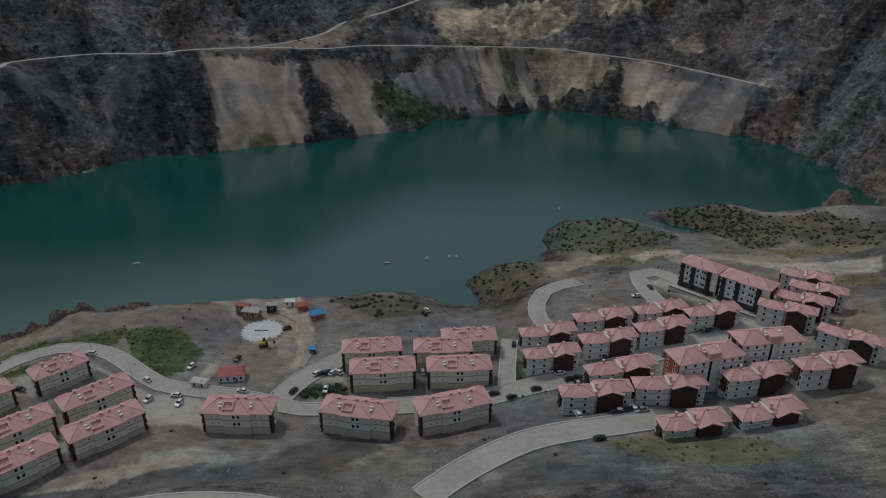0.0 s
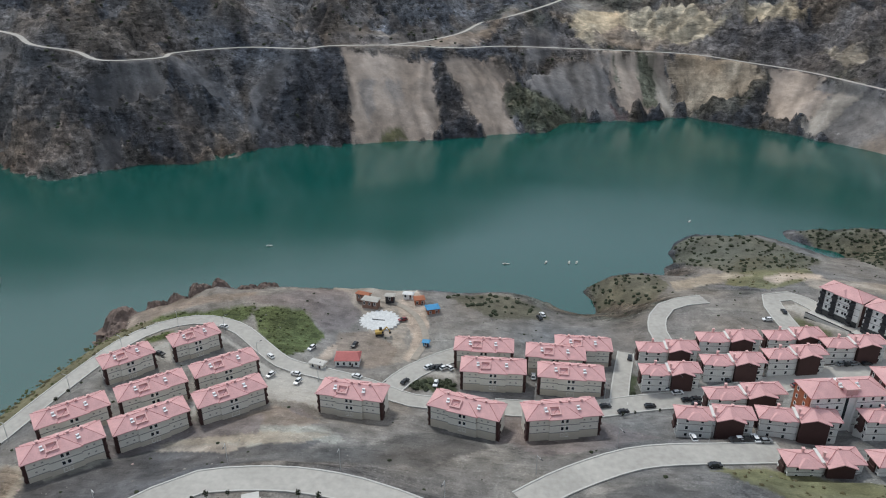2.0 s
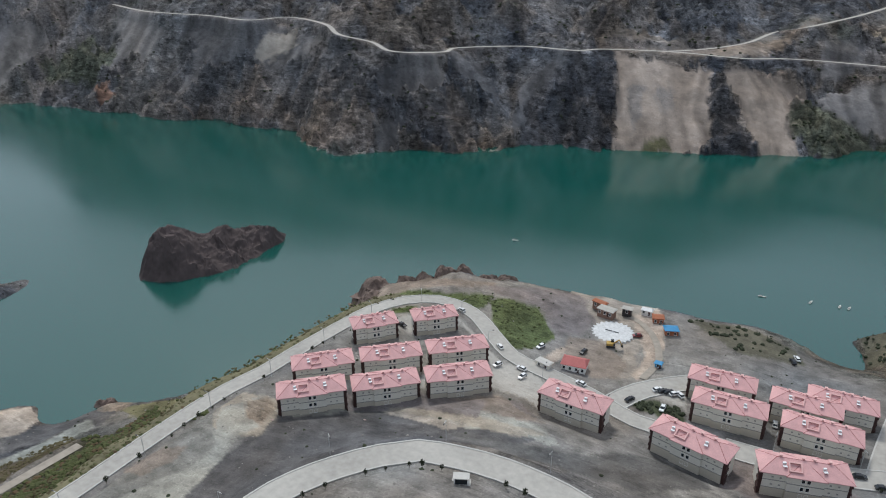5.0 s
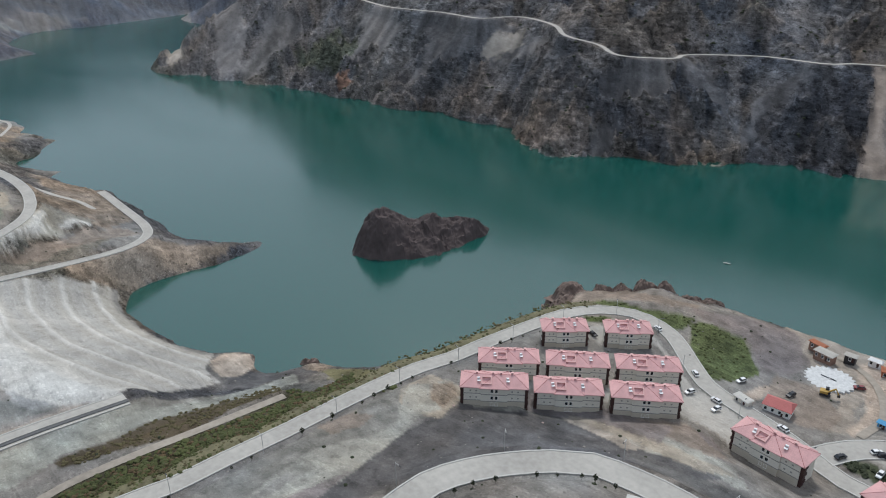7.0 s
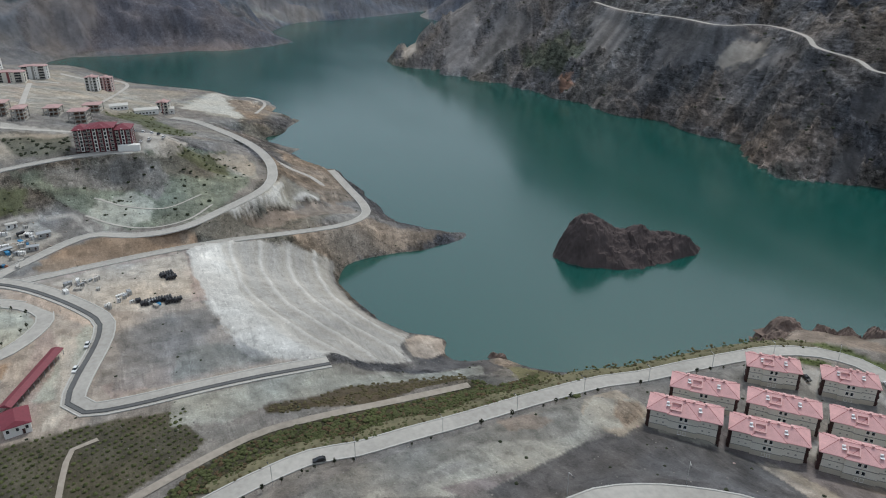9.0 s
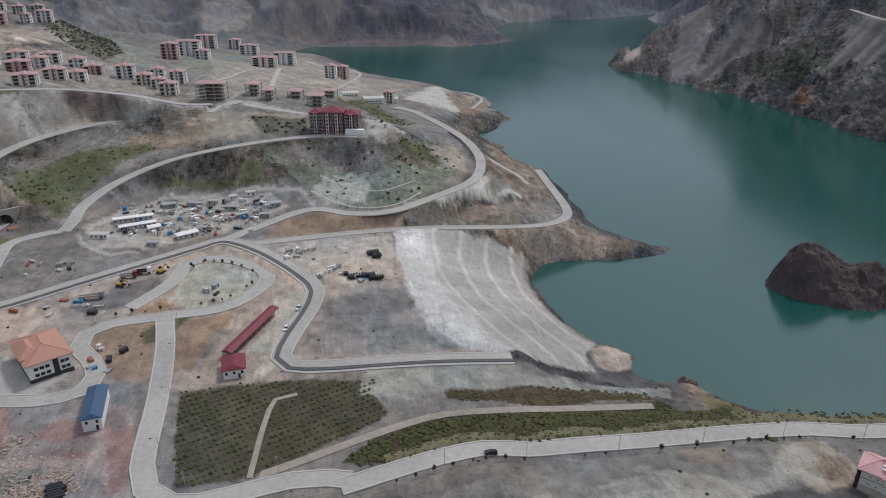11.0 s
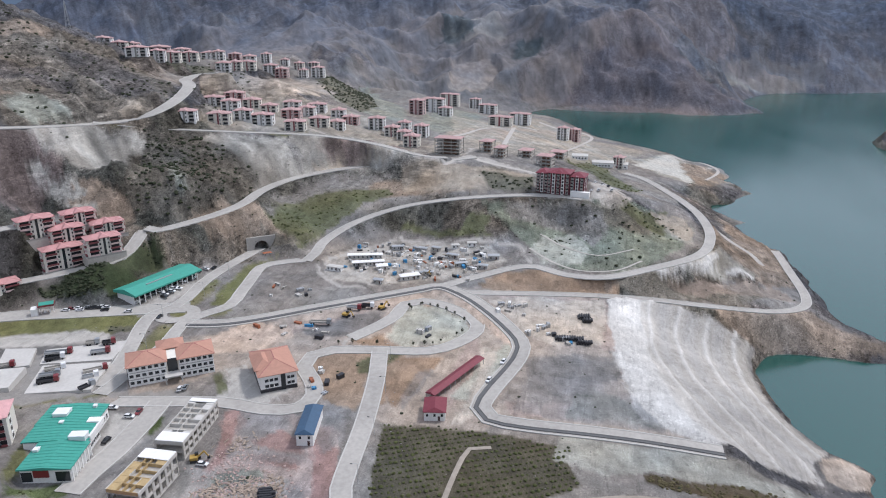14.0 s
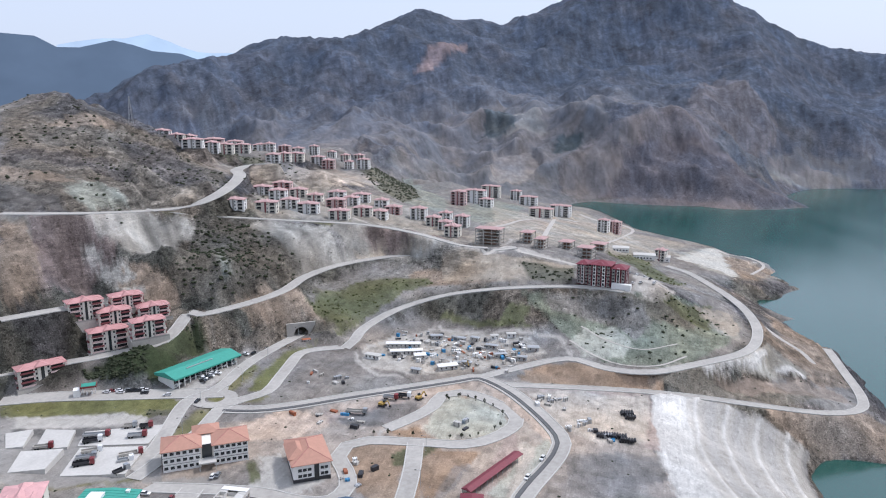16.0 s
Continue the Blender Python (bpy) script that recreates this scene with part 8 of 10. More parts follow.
PINK_WALL = paint("dusky_pink_render", (0.60, 0.46, 0.44), 0.85, vary=0.12, grain=2.0)
ROOF_FADED = paint("faded_pink_roof_tile", (0.46, 0.30, 0.285), 0.8, vary=0.14, grain=3.0, bump=0.4, bump_size=4.0)
BALCONY_RED = paint("maroon_balcony_panels", (0.22, 0.07, 0.075), 0.7, vary=0.15)


ROOF_BRICK = paint("brick_pink_roof_tile", (0.52, 0.275, 0.265), 0.8, vary=0.16, grain=3.0, stain=0.3, bump=0.4, bump_size=4.0)


def balcony_block(x, y, z, rz, w, d, h, group):
    """A slope block: balconies on the front and both flanks, stepped hips, a concrete plinth."""
    ob = base_empty("apartment_block", x, y, z, rz, "pink-white four-storey block with maroon balconies and brick-pink roof", "apartment block", group)
    a, n = w / 2, 4
    fh = h / n
    part("wall", boxes((-a, a, -d / 2, d / 2, -0.4, h), (-a * 0.2, a * 0.2, -d / 2 - 0.7, -d / 2, -0.4, h + 0.4)), CREAM, ob)
    part("plinth", boxes((-a - 1.4, a + 1.4, -d / 2 - 2.6, d / 2 + 1.0, -7, -0.4)), CONCRETE, ob, "stained concrete terrace plinth")
    part("plinth_rail", boxes((-a - 1.3, a + 1.3, -d / 2 - 2.55, -d / 2 - 2.45, -0.4, 0.6)), GREY_BAND, ob)
    bm = bmesh.new()
    hip_roof(bm, -a - 0.6, a + 0.6, -d / 2 - 0.8, d / 2 + 0.6, h, 1.8, 0.3)
    hip_roof(bm, -a * 0.3, a * 0.3, -d / 2 - 1.6, d / 2, h + 0.55, 1.7, 0.3)
    for s in (-1, 1):
        hip_roof(bm, s * a * 0.62 - a * 0.3, s * a * 0.62 + a * 0.3, -d / 2 - 1.5, 0, h + 0.03, 1.1, 0.25)
    top = part("roof", bm, ROOF_BRICK, ob)
    bm = bmesh.new()
    hip_caps(bm, -a - 0.6, a + 0.6, -d / 2 - 0.8, d / 2 + 0.6, h + 0.02, 1.8, 0.1)
    part("ridge_tiles", bm, CAP, top)
    part("stair_tower", boxes((-a * 0.07, a * 0.07, -d / 2 - 0.95, -d / 2 - 0.71, 0, h + 0.2)), GLASS, ob, "narrow glazed stair strip")
    for k in range(n):
        zz = k * fh + 0.5
        part("string_course", boxes((-a - 0.07, a + 0.07, -d / 2 - 0.07, d / 2 + 0.07, zz - 0.55, zz - 0.35)), WHITE, ob)
        for s in (-1, 1):
            x0, x1 = s * a * 0.62 - a * 0.3, s * a * 0.62 + a * 0.3
            part("balcony", boxes((x0, x1, -d / 2 - 1.2, -d / 2 - 0.08, zz - 0.3, zz - 0.15), (x0, x1, -d / 2 - 1.26, -d / 2 - 1.16, zz - 0.3, zz + 0.7)), BALCONY_RED if k % 2 else PINK_WALL, ob, "maroon balcony" if k % 2 else "")
            shared("window", DARK_LOGGIA, GLASS, ob, pose(s * a * 0.62, -d / 2 - 0.04, zz - 0.1) @ Matrix.Diagonal((max(0.8, a * 0.2), 1, 1, 1)))
            wall_window(ob, WIN_SMALL, s * a * 0.25, -d / 2 - 0.04, zz + 0.3)
            part("side_balcony", boxes((min(s * (a + 0.08), s * (a + 0.95)), max(s * (a + 0.08), s * (a + 0.95)), -d * 0.38, -d * 0.02, zz - 0.3, zz + 0.5)), PINK_WALL if k % 2 else BALCONY_RED, ob)
            wall_window(ob, WIN_SMALL, s * (a + 0.04), d * 0.12, zz + 0.3, s * 90)
            wall_window(ob, WIN_SMALL, s * (a + 0.04), d * 0.36, zz + 0.3, s * 90)
    return ob


def unfinished_block(x, y, z, rz, w, d, h, group):
    ob = base_empty("unfinished_block", x, y, z, rz, "unfinished concrete frame building with open floors", "building", group)
    a, n = w / 2, max(2, round(h / 3.0))
    for k in range(n + 1):
        zz = h * k / n
        part("floor_slab", boxes((-a - 0.3, a + 0.3, -d / 2 - 0.3, d / 2 + 0.3, zz - 0.35, zz)), CONCRETE, ob)
    part("core", boxes((-a * 0.5, a * 0.5, -d * 0.1, d * 0.4, -4, h)), BROWN_BRICK, ob, "brown brick infill")
    for cx in (-a, -a * 0.33, a * 0.33, a):
        for cy in (-d / 2, d / 2):
            part("column", boxes((cx - 0.3, cx + 0.3, cy - 0.3, cy + 0.3, -4, h - 0.36)), CONCRETE, ob)
    bm = bmesh.new()
    hip_roof(bm, -a - 0.8, a + 0.8, -d / 2 - 0.8, d / 2 + 0.8, h + 0.3, 1.4)
    part("roof", bm, ROOF_FADED, ob)
    return ob


BROWN_BRICK = paint("brown_brick_infill", (0.26, 0.16, 0.12), 0.9, vary=0.2, grain=3.0)


def red_block(x, y, z, rz, w, d, h, group):
    ob = base_empty("apartment_block", x, y, z, rz, "large dark red and white seven-storey apartment block, maroon roof", "apartment block", group)
    a = w / 2
    steps = ((-a, -a * 0.52, -d / 2 + 2.6, h - 1.2), (-a * 0.52, a * 0.42, -d / 2, h), (a * 0.42, a, -d / 2 + 1.6, h - 2.0))
    part("wall", boxes(*[(x0, x1, y0, d / 2, -5, top) for x0, x1, y0, top in steps]), RED_WALL, ob)
    for x0, x1, y0, top in steps:
        n = max(2, round((x1 - x0) / 3.1))
        for q in range(n):
            cx = x0 + (q + 0.5) * (x1 - x0) / n
            if q % 2:
                part("bay", boxes((cx - 1.0, cx + 1.0, y0 - 0.8, y0, 0, top - 0.4)), WHITE, ob, "white projecting bay")
            for k in range(6):
                wall_window(ob, WIN_TALL if q % 2 else WIN_WIDE, cx, y0 - (0.84 if q % 2 else 0.04), 0.7 + k * top / 6)
                if q % 2 == 0:
                    part("balcony", boxes((cx - 1.1, cx + 1.1, y0 - 0.9, y0 - 0.06, 0.3 + k * top / 6, 0.45 + k * top / 6), (cx - 1.1, cx + 1.1, y0 - 0.95, y0 - 0.87, 0.45 + k * top / 6, 1.3 + k * top / 6)), GREY_BAND, ob)
    for s in (-1, 1):
        for cy in (-d * 0.2, d * 0.2):
            for k in range(6):
                wall_window(ob, WIN_WIDE, s * (a + 0.04), cy, 0.9 + k * (h - 2) / 6, s * 90)
    part("shop_floor", boxes((a * 0.5, a + 4.5, -d / 2 - 2.5, -d / 2 + 1.55, -3, 3.4)), WHITE, ob, "low white ground-floor annexe")
    bm = bmesh.new()
    for x0, x1, y0, top in steps:
        hip_roof(bm, x0 - 0.8, x1 + 0.8, y0 - 1.3, d / 2 + 0.9, top + 0.01, 2.4)
    hip_roof(bm, -a * 0.3, a * 0.2, -d / 2 - 1.9, 0, h + 0.06, 2.0)
    part("roof", bm, CARMINE, ob)
    return ob


for row in BLOCKS["terrace_block"]:
    terrace_block(*row, "blocks of the lakeside terrace")
for row in BLOCKS["pair_block"]:
    pair_block(*row, "paired blocks on the slope")
for row in BLOCKS["tall_block"]:
    tall_block(*row, "tall blocks on the street")
for row in BLOCKS["hotel"]:
    hotel_block(*row, "blocks on the podium")
for k, row in enumerate(BLOCKS["town_block"]):
    town_block(*row, "blocks of the upper town", (0, 1, 0, 0, 2, 0, 1)[k % 7])
for row in BLOCKS["unfinished_block"]:
    unfinished_block(*row, "unfinished blocks")
for row in BLOCKS["balcony_block"]:
    balcony_block(*row, "pink-roofed blocks on the slope")
for row in BLOCKS["red_block"]:
    red_block(*row, "")
for row in BLOCKS["low_shed"]:
    ob = base_empty("shed", row[0], row[1], row[2], row[3], "low white shed with a pale flat roof near the shore", "shed", "low sheds")
    w, d, h = row[4:]
    part("wall", boxes((-w / 2, w / 2, -d / 2, d / 2, -3, h)), WHITE, ob)
    bm = bmesh.new()
    hip_roof(bm, -w / 2 - 0.4, w / 2 + 0.4, -d / 2 - 0.4, d / 2 + 0.4, h, 0.7)
    part("roof", bm, SLAB, ob)
    for q in range(int(w / 3)):
        wall_window(ob, WIN_WIDE, -w / 2 + 1.5 + q * 3, -d / 2 - 0.04, 1.0)

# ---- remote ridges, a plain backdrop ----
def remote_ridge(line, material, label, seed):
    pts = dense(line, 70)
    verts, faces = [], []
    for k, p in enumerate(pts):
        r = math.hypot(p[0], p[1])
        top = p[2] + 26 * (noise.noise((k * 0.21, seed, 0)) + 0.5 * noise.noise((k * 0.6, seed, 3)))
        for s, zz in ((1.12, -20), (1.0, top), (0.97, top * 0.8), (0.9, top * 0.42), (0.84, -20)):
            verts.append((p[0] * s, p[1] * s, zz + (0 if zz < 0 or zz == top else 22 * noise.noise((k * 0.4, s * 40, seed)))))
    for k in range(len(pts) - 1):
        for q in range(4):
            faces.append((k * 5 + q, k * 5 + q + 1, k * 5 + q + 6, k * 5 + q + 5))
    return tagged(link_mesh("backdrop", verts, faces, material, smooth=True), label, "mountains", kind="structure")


RIDGE_LEFT = [(-1929, -2298, 397), (-2029, -2210, 423), (-2104, -2138, 427), (-2152, -2091, 391), (-2201, -2038, 384), (-2278, -1952, 414), (-2363, -1849, 371), (-2383, -1739, 364), (-2410, -1612, 322), (-2476, -1511, 256), (-2559, -1365, 170), (-2636, -1210, 82)]
RIDGE_FAR = [(-3227, -3136, 492), (-3380, -2971, 524), (-3455, -2883, 534), (-3531, -2790, 569), (-3602, -2697, 535), (-3690, -2576, 473), (-3830, -2363, 481), (-3945, -2164, 508), (-4038, -1986, 528), (-4151, -1738, 577)]
# haze set by colour and glow: nearer ridge blue, farther one paler
remote_ridge(RIDGE_LEFT, far_ridge_material("blue_haze_ridge", (0.10, 0.138, 0.195), 0.62), "blue hazy forested mountain ridge in the distance", 2)
remote_ridge(RIDGE_FAR, far_ridge_material("pale_haze_ridge", (0.33, 0.42, 0.53), 0.85), "pale blue hazy mountain ridge on the horizon", 5)


def rest(points):
    """Heights of the ground under a list of (x, y)."""
    p = np.array(points, float)
    return land(p[:, 0], p[:, 1])[0]


# ---- rock islet in the lake ----
def heap(name, cx, cy, turned, half_u, half_v, peaks, size, material, base=-3.0, nu=72, nv=40, seed=0, rough=5.0):
    """A craggy rock: peaks (u, v, height, spread) over an oval foot."""
    c, s = math.cos(radians(turned)), math.sin(radians(turned))
    u, v = [q.ravel() for q in np.meshgrid(np.linspace(-1, 1, nu), np.linspace(-1, 1, nv), indexing="ij")]
    r = np.hypot(u, v)
    lobe = 1 + 0.25 * (fbm(u * 40 + 300, v * 40 + 100, 18, 3, 50 + seed) - 0.5)
    h = np.zeros(len(u))
    for pu, pv, ph, ps in peaks:
        h = np.maximum(h, ph * np.exp(-(((u - pu) / ps) ** 2 + ((v - pv) / (ps * 1.5)) ** 2)))
    edge = smooth01(1.0, 0.72, r * lobe)
    px, py = u * half_u, v * half_v
    crags = (fbm(px + 500, py, size, 5, 70 + seed, True) - 0.45) * rough * 2 + (fbm(px, py + 900, size * 0.35, 4, 80 + seed, True) - 0.45) * rough
    z = base + edge * (h - base) + edge * crags * smooth01(0.0, 0.4, edge)
    px = px + (fbm(px, py, size * 0.6, 3, 85 + seed) - 0.5) * size * 0.5
    verts = [(cx + a * c - b * s, cy + a * s + b * c, zz) for a, b, zz in zip(px, py, z)]
    faces = [(i * nv + j, (i + 1) * nv + j, (i + 1) * nv + j + 1, i * nv + j + 1) for i in range(nu - 1) for j in range(nv - 1)]
    return link_mesh(name, verts, faces, material, smooth=False)


islet = heap("rock_islet", -344, 274.5, 78, 53, 28, [(-0.5, 0.1, 27, 0.40), (0.1, -0.05, 20, 0.30), (0.55, -0.1, 11, 0.40), (-0.2, 0, 14, 0.5)], 17, ROCK, nu=130, nv=76, rough=3.6)
tagged(islet, "dark red-brown craggy rock islet rising from green water", "islet")
for k, (x, y, w, hgt) in enumerate(((-205, 264, 13, 7), (-194, 274, 8, 5), (-178, 287, 9, 8), (-170, 293, 9, 6), (-158, 299, 9, 4.5), (-262, 139, 7, 5), (268, 446, 16, 12), (-199, 249, 11, 4), (-213, 259, 9, 5), (-186, 280, 8, 4.5), (-149, 302, 8, 3.5), (-190, 238, 7, 2.5))):
    z0 = float(rest([(x, y)])[0])
    o = heap("rock_outcrop", 0, 0, k * 40, w, w * 0.7, [(-0.2, 0, hgt, 0.5), (0.35, 0.1, hgt * 0.7, 0.4)], 5, OUTCROP, nu=30, nv=24, seed=k, rough=1.8)
    o.location = (x, y, z0 - 1.0)
    tagged(o, "weathered brown rock outcrop at the lake edge", "rock", "rock outcrops")


# ---- buildings of the valley ----
def at_site(name, site, label, category, group=""):
    return base_empty(name, site[0], site[1], site[2], site[3], label, category, group), site[4], site[5], site[6]


def flat_pane_row(parent, xs, y, rows, mesh, turn=0):
    for zz in rows:
        for cx in xs:
            wall_window(parent, mesh, cx, y, zz, turn)


ob, w, d, h = at_site("school", SCHOOL, "long three-storey white school building with orange hipped roofs", "school")
a = w / 2
for x0, x1 in ((-a, -2.2), (3.2, a)):
    part("wall", boxes((x0, x1, -d / 2, d / 2, -4, h)), WHITE, ob)
    bm = bmesh.new()
    hip_roof(bm, x0 - 0.8, x1 + 0.8, -d / 2 - 0.9, d / 2 + 0.9, h, 3.0)
    part("roof", bm, ROOF_ORANGE, ob)
    bm = bmesh.new()
    hip_caps(bm, x0 - 0.8, x1 + 0.8, -d / 2 - 0.9, d / 2 + 0.9, h, 3.0, 0.12)
    part("ridge_tiles", bm, CAP, ob)
    n = int((x1 - x0) / 2.3)
    flat_pane_row(ob, [x0 + (k + 0.5) * (x1 - x0) / n for k in range(n)], -d / 2 - 0.04, (0.9, 4.1, 7.3), WIN_WIDE)
    for zz in (3.0, 6.2):
        part("string_course", boxes((x0, x1, -d / 2 - 0.1, -d / 2, zz, zz + 0.25)), GREY_BAND, ob)
part("stair_hall", boxes((-2.2, 3.2, -d / 2 + 1.5, d / 2, -4, h - 0.2)), CREAM, ob)
part("stair_glazing", boxes((-1.6, 2.6, -d / 2 + 1.3, -d / 2 + 1.6, 3.4, h)), GLASS, ob, "dark green stair glazing")
part("entrance_porch", boxes((-3.2, 4.2, -d / 2 - 4, -d / 2 + 1.5, 3.0, 3.4), (-3.0, -2.6, -d / 2 - 3.8, -d / 2 - 3.4, -1, 3.0), (3.6, 4.0, -d / 2 - 3.8, -d / 2 - 3.4, -1, 3.0)), SLAB, ob, "flat concrete entrance canopy")
bm = bmesh.new()
hip_roof(bm, -5.5, 6.5, d / 2 - 3, d / 2 + 7, h + 0.6, 2.4)
part("rear_roof", bm, ROOF_ORANGE, ob)
part("rear_wing", boxes((-5, 6, d / 2, d / 2 + 6.5, -4, h + 0.5)), WHITE, ob)
part("end_cladding", boxes((-a - 0.3, -a, -d / 2 + 1, d / 2 - 1, -2, h - 0.4)), DARK_METAL, ob, "dark grey end cladding")

ob, w, d, h = at_site("school_hall", HALL, "white hall with stepped orange hipped roofs and dark corner glazing", "hall")
a = w / 2
part("wall", boxes((-a, a, -d / 2, d / 2, -4, h)), WHITE, ob)
part("base", boxes((-a - 0.1, a + 0.1, -d / 2 - 0.1, d / 2, -4, 1.4)), DARK_METAL, ob)
bm = bmesh.new()
hip_roof(bm, -a - 1, a + 1, -d / 2 - 1, d / 2 + 1, h, 3.4)
hip_roof(bm, -a - 1.6, 0, -d / 2 + 4, d / 2 - 4, h + 0.7, 2.9)
part("roof", bm, ROOF_ORANGE, ob)
bm = bmesh.new()
hip_caps(bm, -a - 1, a + 1, -d / 2 - 1, d / 2 + 1, h, 3.4, 0.12)
part("ridge_tiles", bm, CAP, ob)
part("corner_glazing", boxes((1.0, 3.0, -d / 2 - 0.3, -d / 2, -1, h - 0.5)), GLASS, ob, "tall dark glazing")
flat_pane_row(ob, (-5, -3, -1, 4.5, 6), -d / 2 - 0.04, (2.0, 4.6), WIN_WIDE)

ob, w, d, h = at_site("market_hall", MARKET, "long low market hall with a bright teal sheet roof", "market hall")
a = w / 2
part("wall", boxes((-a + 0.5, a - 0.5, -d / 2 + 3, d / 2, -3, h)), WHITE, ob)
bm = bmesh.new()
v = [bm.verts.new(p) for p in ((-a - 1, -d / 2 - 1, h - 0.6), (a + 1, -d / 2 - 1, h - 0.6), (a + 1, 0, h + 1.6), (-a - 1, 0, h + 1.6), (-a - 1, d / 2 + 1, h - 0.2), (a + 1, d / 2 + 1, h - 0.2),
                               (-a - 1, -d / 2 - 1, h - 1.4), (a + 1, -d / 2 - 1, h - 1.4), (a + 1, d / 2 + 1, h - 1.4), (-a - 1, d / 2 + 1, h - 1.4))]
for f in ((0, 1, 2, 3), (3, 2, 5, 4), (0, 6, 7, 1), (1, 7, 8, 5, 2), (4, 9, 6, 0, 3), (9, 8, 7, 6), (5, 8, 9, 4)):
    bm.faces.new([v[i] for i in f])
part("roof", bm, ROOF_GREEN, ob)
part("roof_light", boxes((-a * 0.5, a * 0.3, -d * 0.22, -d * 0.16, h + 0.65, h + 1.05)), STEEL, ob)
for k in range(12):
    cx = -a + 2 + k * (w - 4) / 11
    part("column", boxes((cx - 0.2, cx + 0.2, -d / 2 - 0.2, -d / 2 + 0.2, -3, h - 1.35)), WHITE, ob)
part("shop_glazing", boxes((-a + 1, a - 1, -d / 2 + 2.9, -d / 2 + 3.05, 0.2, h - 1.5)), GLASS, ob, "dark shop glazing")

ob, w, d, h = at_site("green_roofed_store", GREEN_ROOF, "large white store with a bright green stepped sheet roof", "store")
WINGS = ((-18.5, 4.0, 8.5, 23.0), (-18.0, 6.0, -3.0, 8.5), (-11.5, 7.0, -19.5, -3.0))
part("wall", boxes(*[(x0 + 0.8, x1 - 0.8, y0 + (0.8 if y0 < -10 else 0), y1 - (0.8 if y1 > 20 else 0), -4, h - 0.3) for x0, x1, y0, y1 in WINGS]), WHITE, ob)
for k, (x0, x1, y0, y1) in enumerate(WINGS):
    bm = bmesh.new()
    v = [bm.verts.new(p) for p in ((x0, y0, h - 0.1), (x1, y0, h - 0.3), (x1, y1, h - 0.3), (x0, y1, h - 0.1), ((x0 + x1) / 2, y0, h + 0.5), ((x0 + x1) / 2, y1, h + 0.5),
                                   (x0, y0, h - 0.6), (x1, y0, h - 0.6), (x1, y1, h - 0.6), (x0, y1, h - 0.6))]
    for f in ((0, 4, 5, 3), (4, 1, 2, 5), (0, 6, 7, 1, 4), (2, 8, 9, 3, 5), (3, 9, 6, 0), (1, 7, 8, 2), (6, 9, 8, 7)):
        bm.faces.new([v[i] for i in f])
    sheet = part("roof_sheet", bm, ROOF_GREEN, ob)
    bm = bmesh.new()
    for q in range(int((y1 - y0) / 1.9)):
        yy = y0 + 0.9 + q * 1.9
        for xa, xb, za, zb in ((x0, (x0 + x1) / 2, h - 0.1, h + 0.5), ((x0 + x1) / 2, x1, h + 0.5, h - 0.3)):
            s = [bm.verts.new(p) for p in ((xa, yy, za + 0.01), (xb, yy, zb + 0.01), (xb, yy + 0.12, zb + 0.01), (xa, yy + 0.12, za + 0.01), (xa, yy + 0.06, za + 0.12), (xb, yy + 0.06, zb + 0.12))]
            for f in ((0, 1, 5, 4), (4, 5, 2, 3)):
                bm.faces.new([s[i] for i in f])
    part("standing_seams", bm, ROOF_GREEN, sheet)
part("loading_bay", boxes((0.5, 5.8, 9.2, 12.5, h - 1.6, h + 0.35), (5.4, 6.2, -1.0, 9.0, h - 1.2, h + 0.6)), WHITE, ob, "white entrance parapet")
for cx, cy, ww, dd, hh in ((-11.0, 15.5, 2.7, 4.6, 1.5), (-8.5, 9.0, 0.7, 1.6, 0.9), (2.2, -1.2, 2.9, 3.6, 1.8), (-9.5, -8.5, 0.9, 2.0, 0.9), (-0.5, 20.5, 0.6, 1.4, 0.8)):
    part("roof_unit", boxes((cx - ww, cx + ww, cy - dd / 2, cy + dd / 2, h - 0.3, h + hh), (cx - ww - 0.15, cx + ww + 0.15, cy - dd / 2 - 0.15, cy + dd / 2 + 0.15, h + hh, h + hh + 0.12)), CAR_WHITE, ob, "white roof plant box")
part("shop_front", boxes((-10.5, -6.8, -18.85, -18.65, 0.4, 4.2), (1.2, 6.0, -18.85, -18.65, 0.4, 4.2)), GLASS, ob, "dark shop front glazing")
part("fascia", boxes((-6.2, -1.0, -19.1, -18.6, 2.2, 5.2)), CAR_RED, ob, "red sign panel")
for k in range(7):
    part("column", boxes((6.5, 6.9, -18.5 + k * 2.5, -18.1 + k * 2.5, -2, h - 0.6)), WHITE, ob)
    wall_window(ob, WIN_WIDE, 5.24, -1.5 + k * 1.4 + 0.3, 1.2, 90)
for k in range(5):
    wall_window(ob, WIN_TALL, 3.26, 9.8 + k * 2.6, 1.0, 90)
part("red_banner", boxes((5.25, 5.4, -5.6, -3.2, 1.0, h - 0.9)), CAR_RED, ob, "tall red banner")

town_block(*FLATS, "", 1, ROOF_PINK, 4)


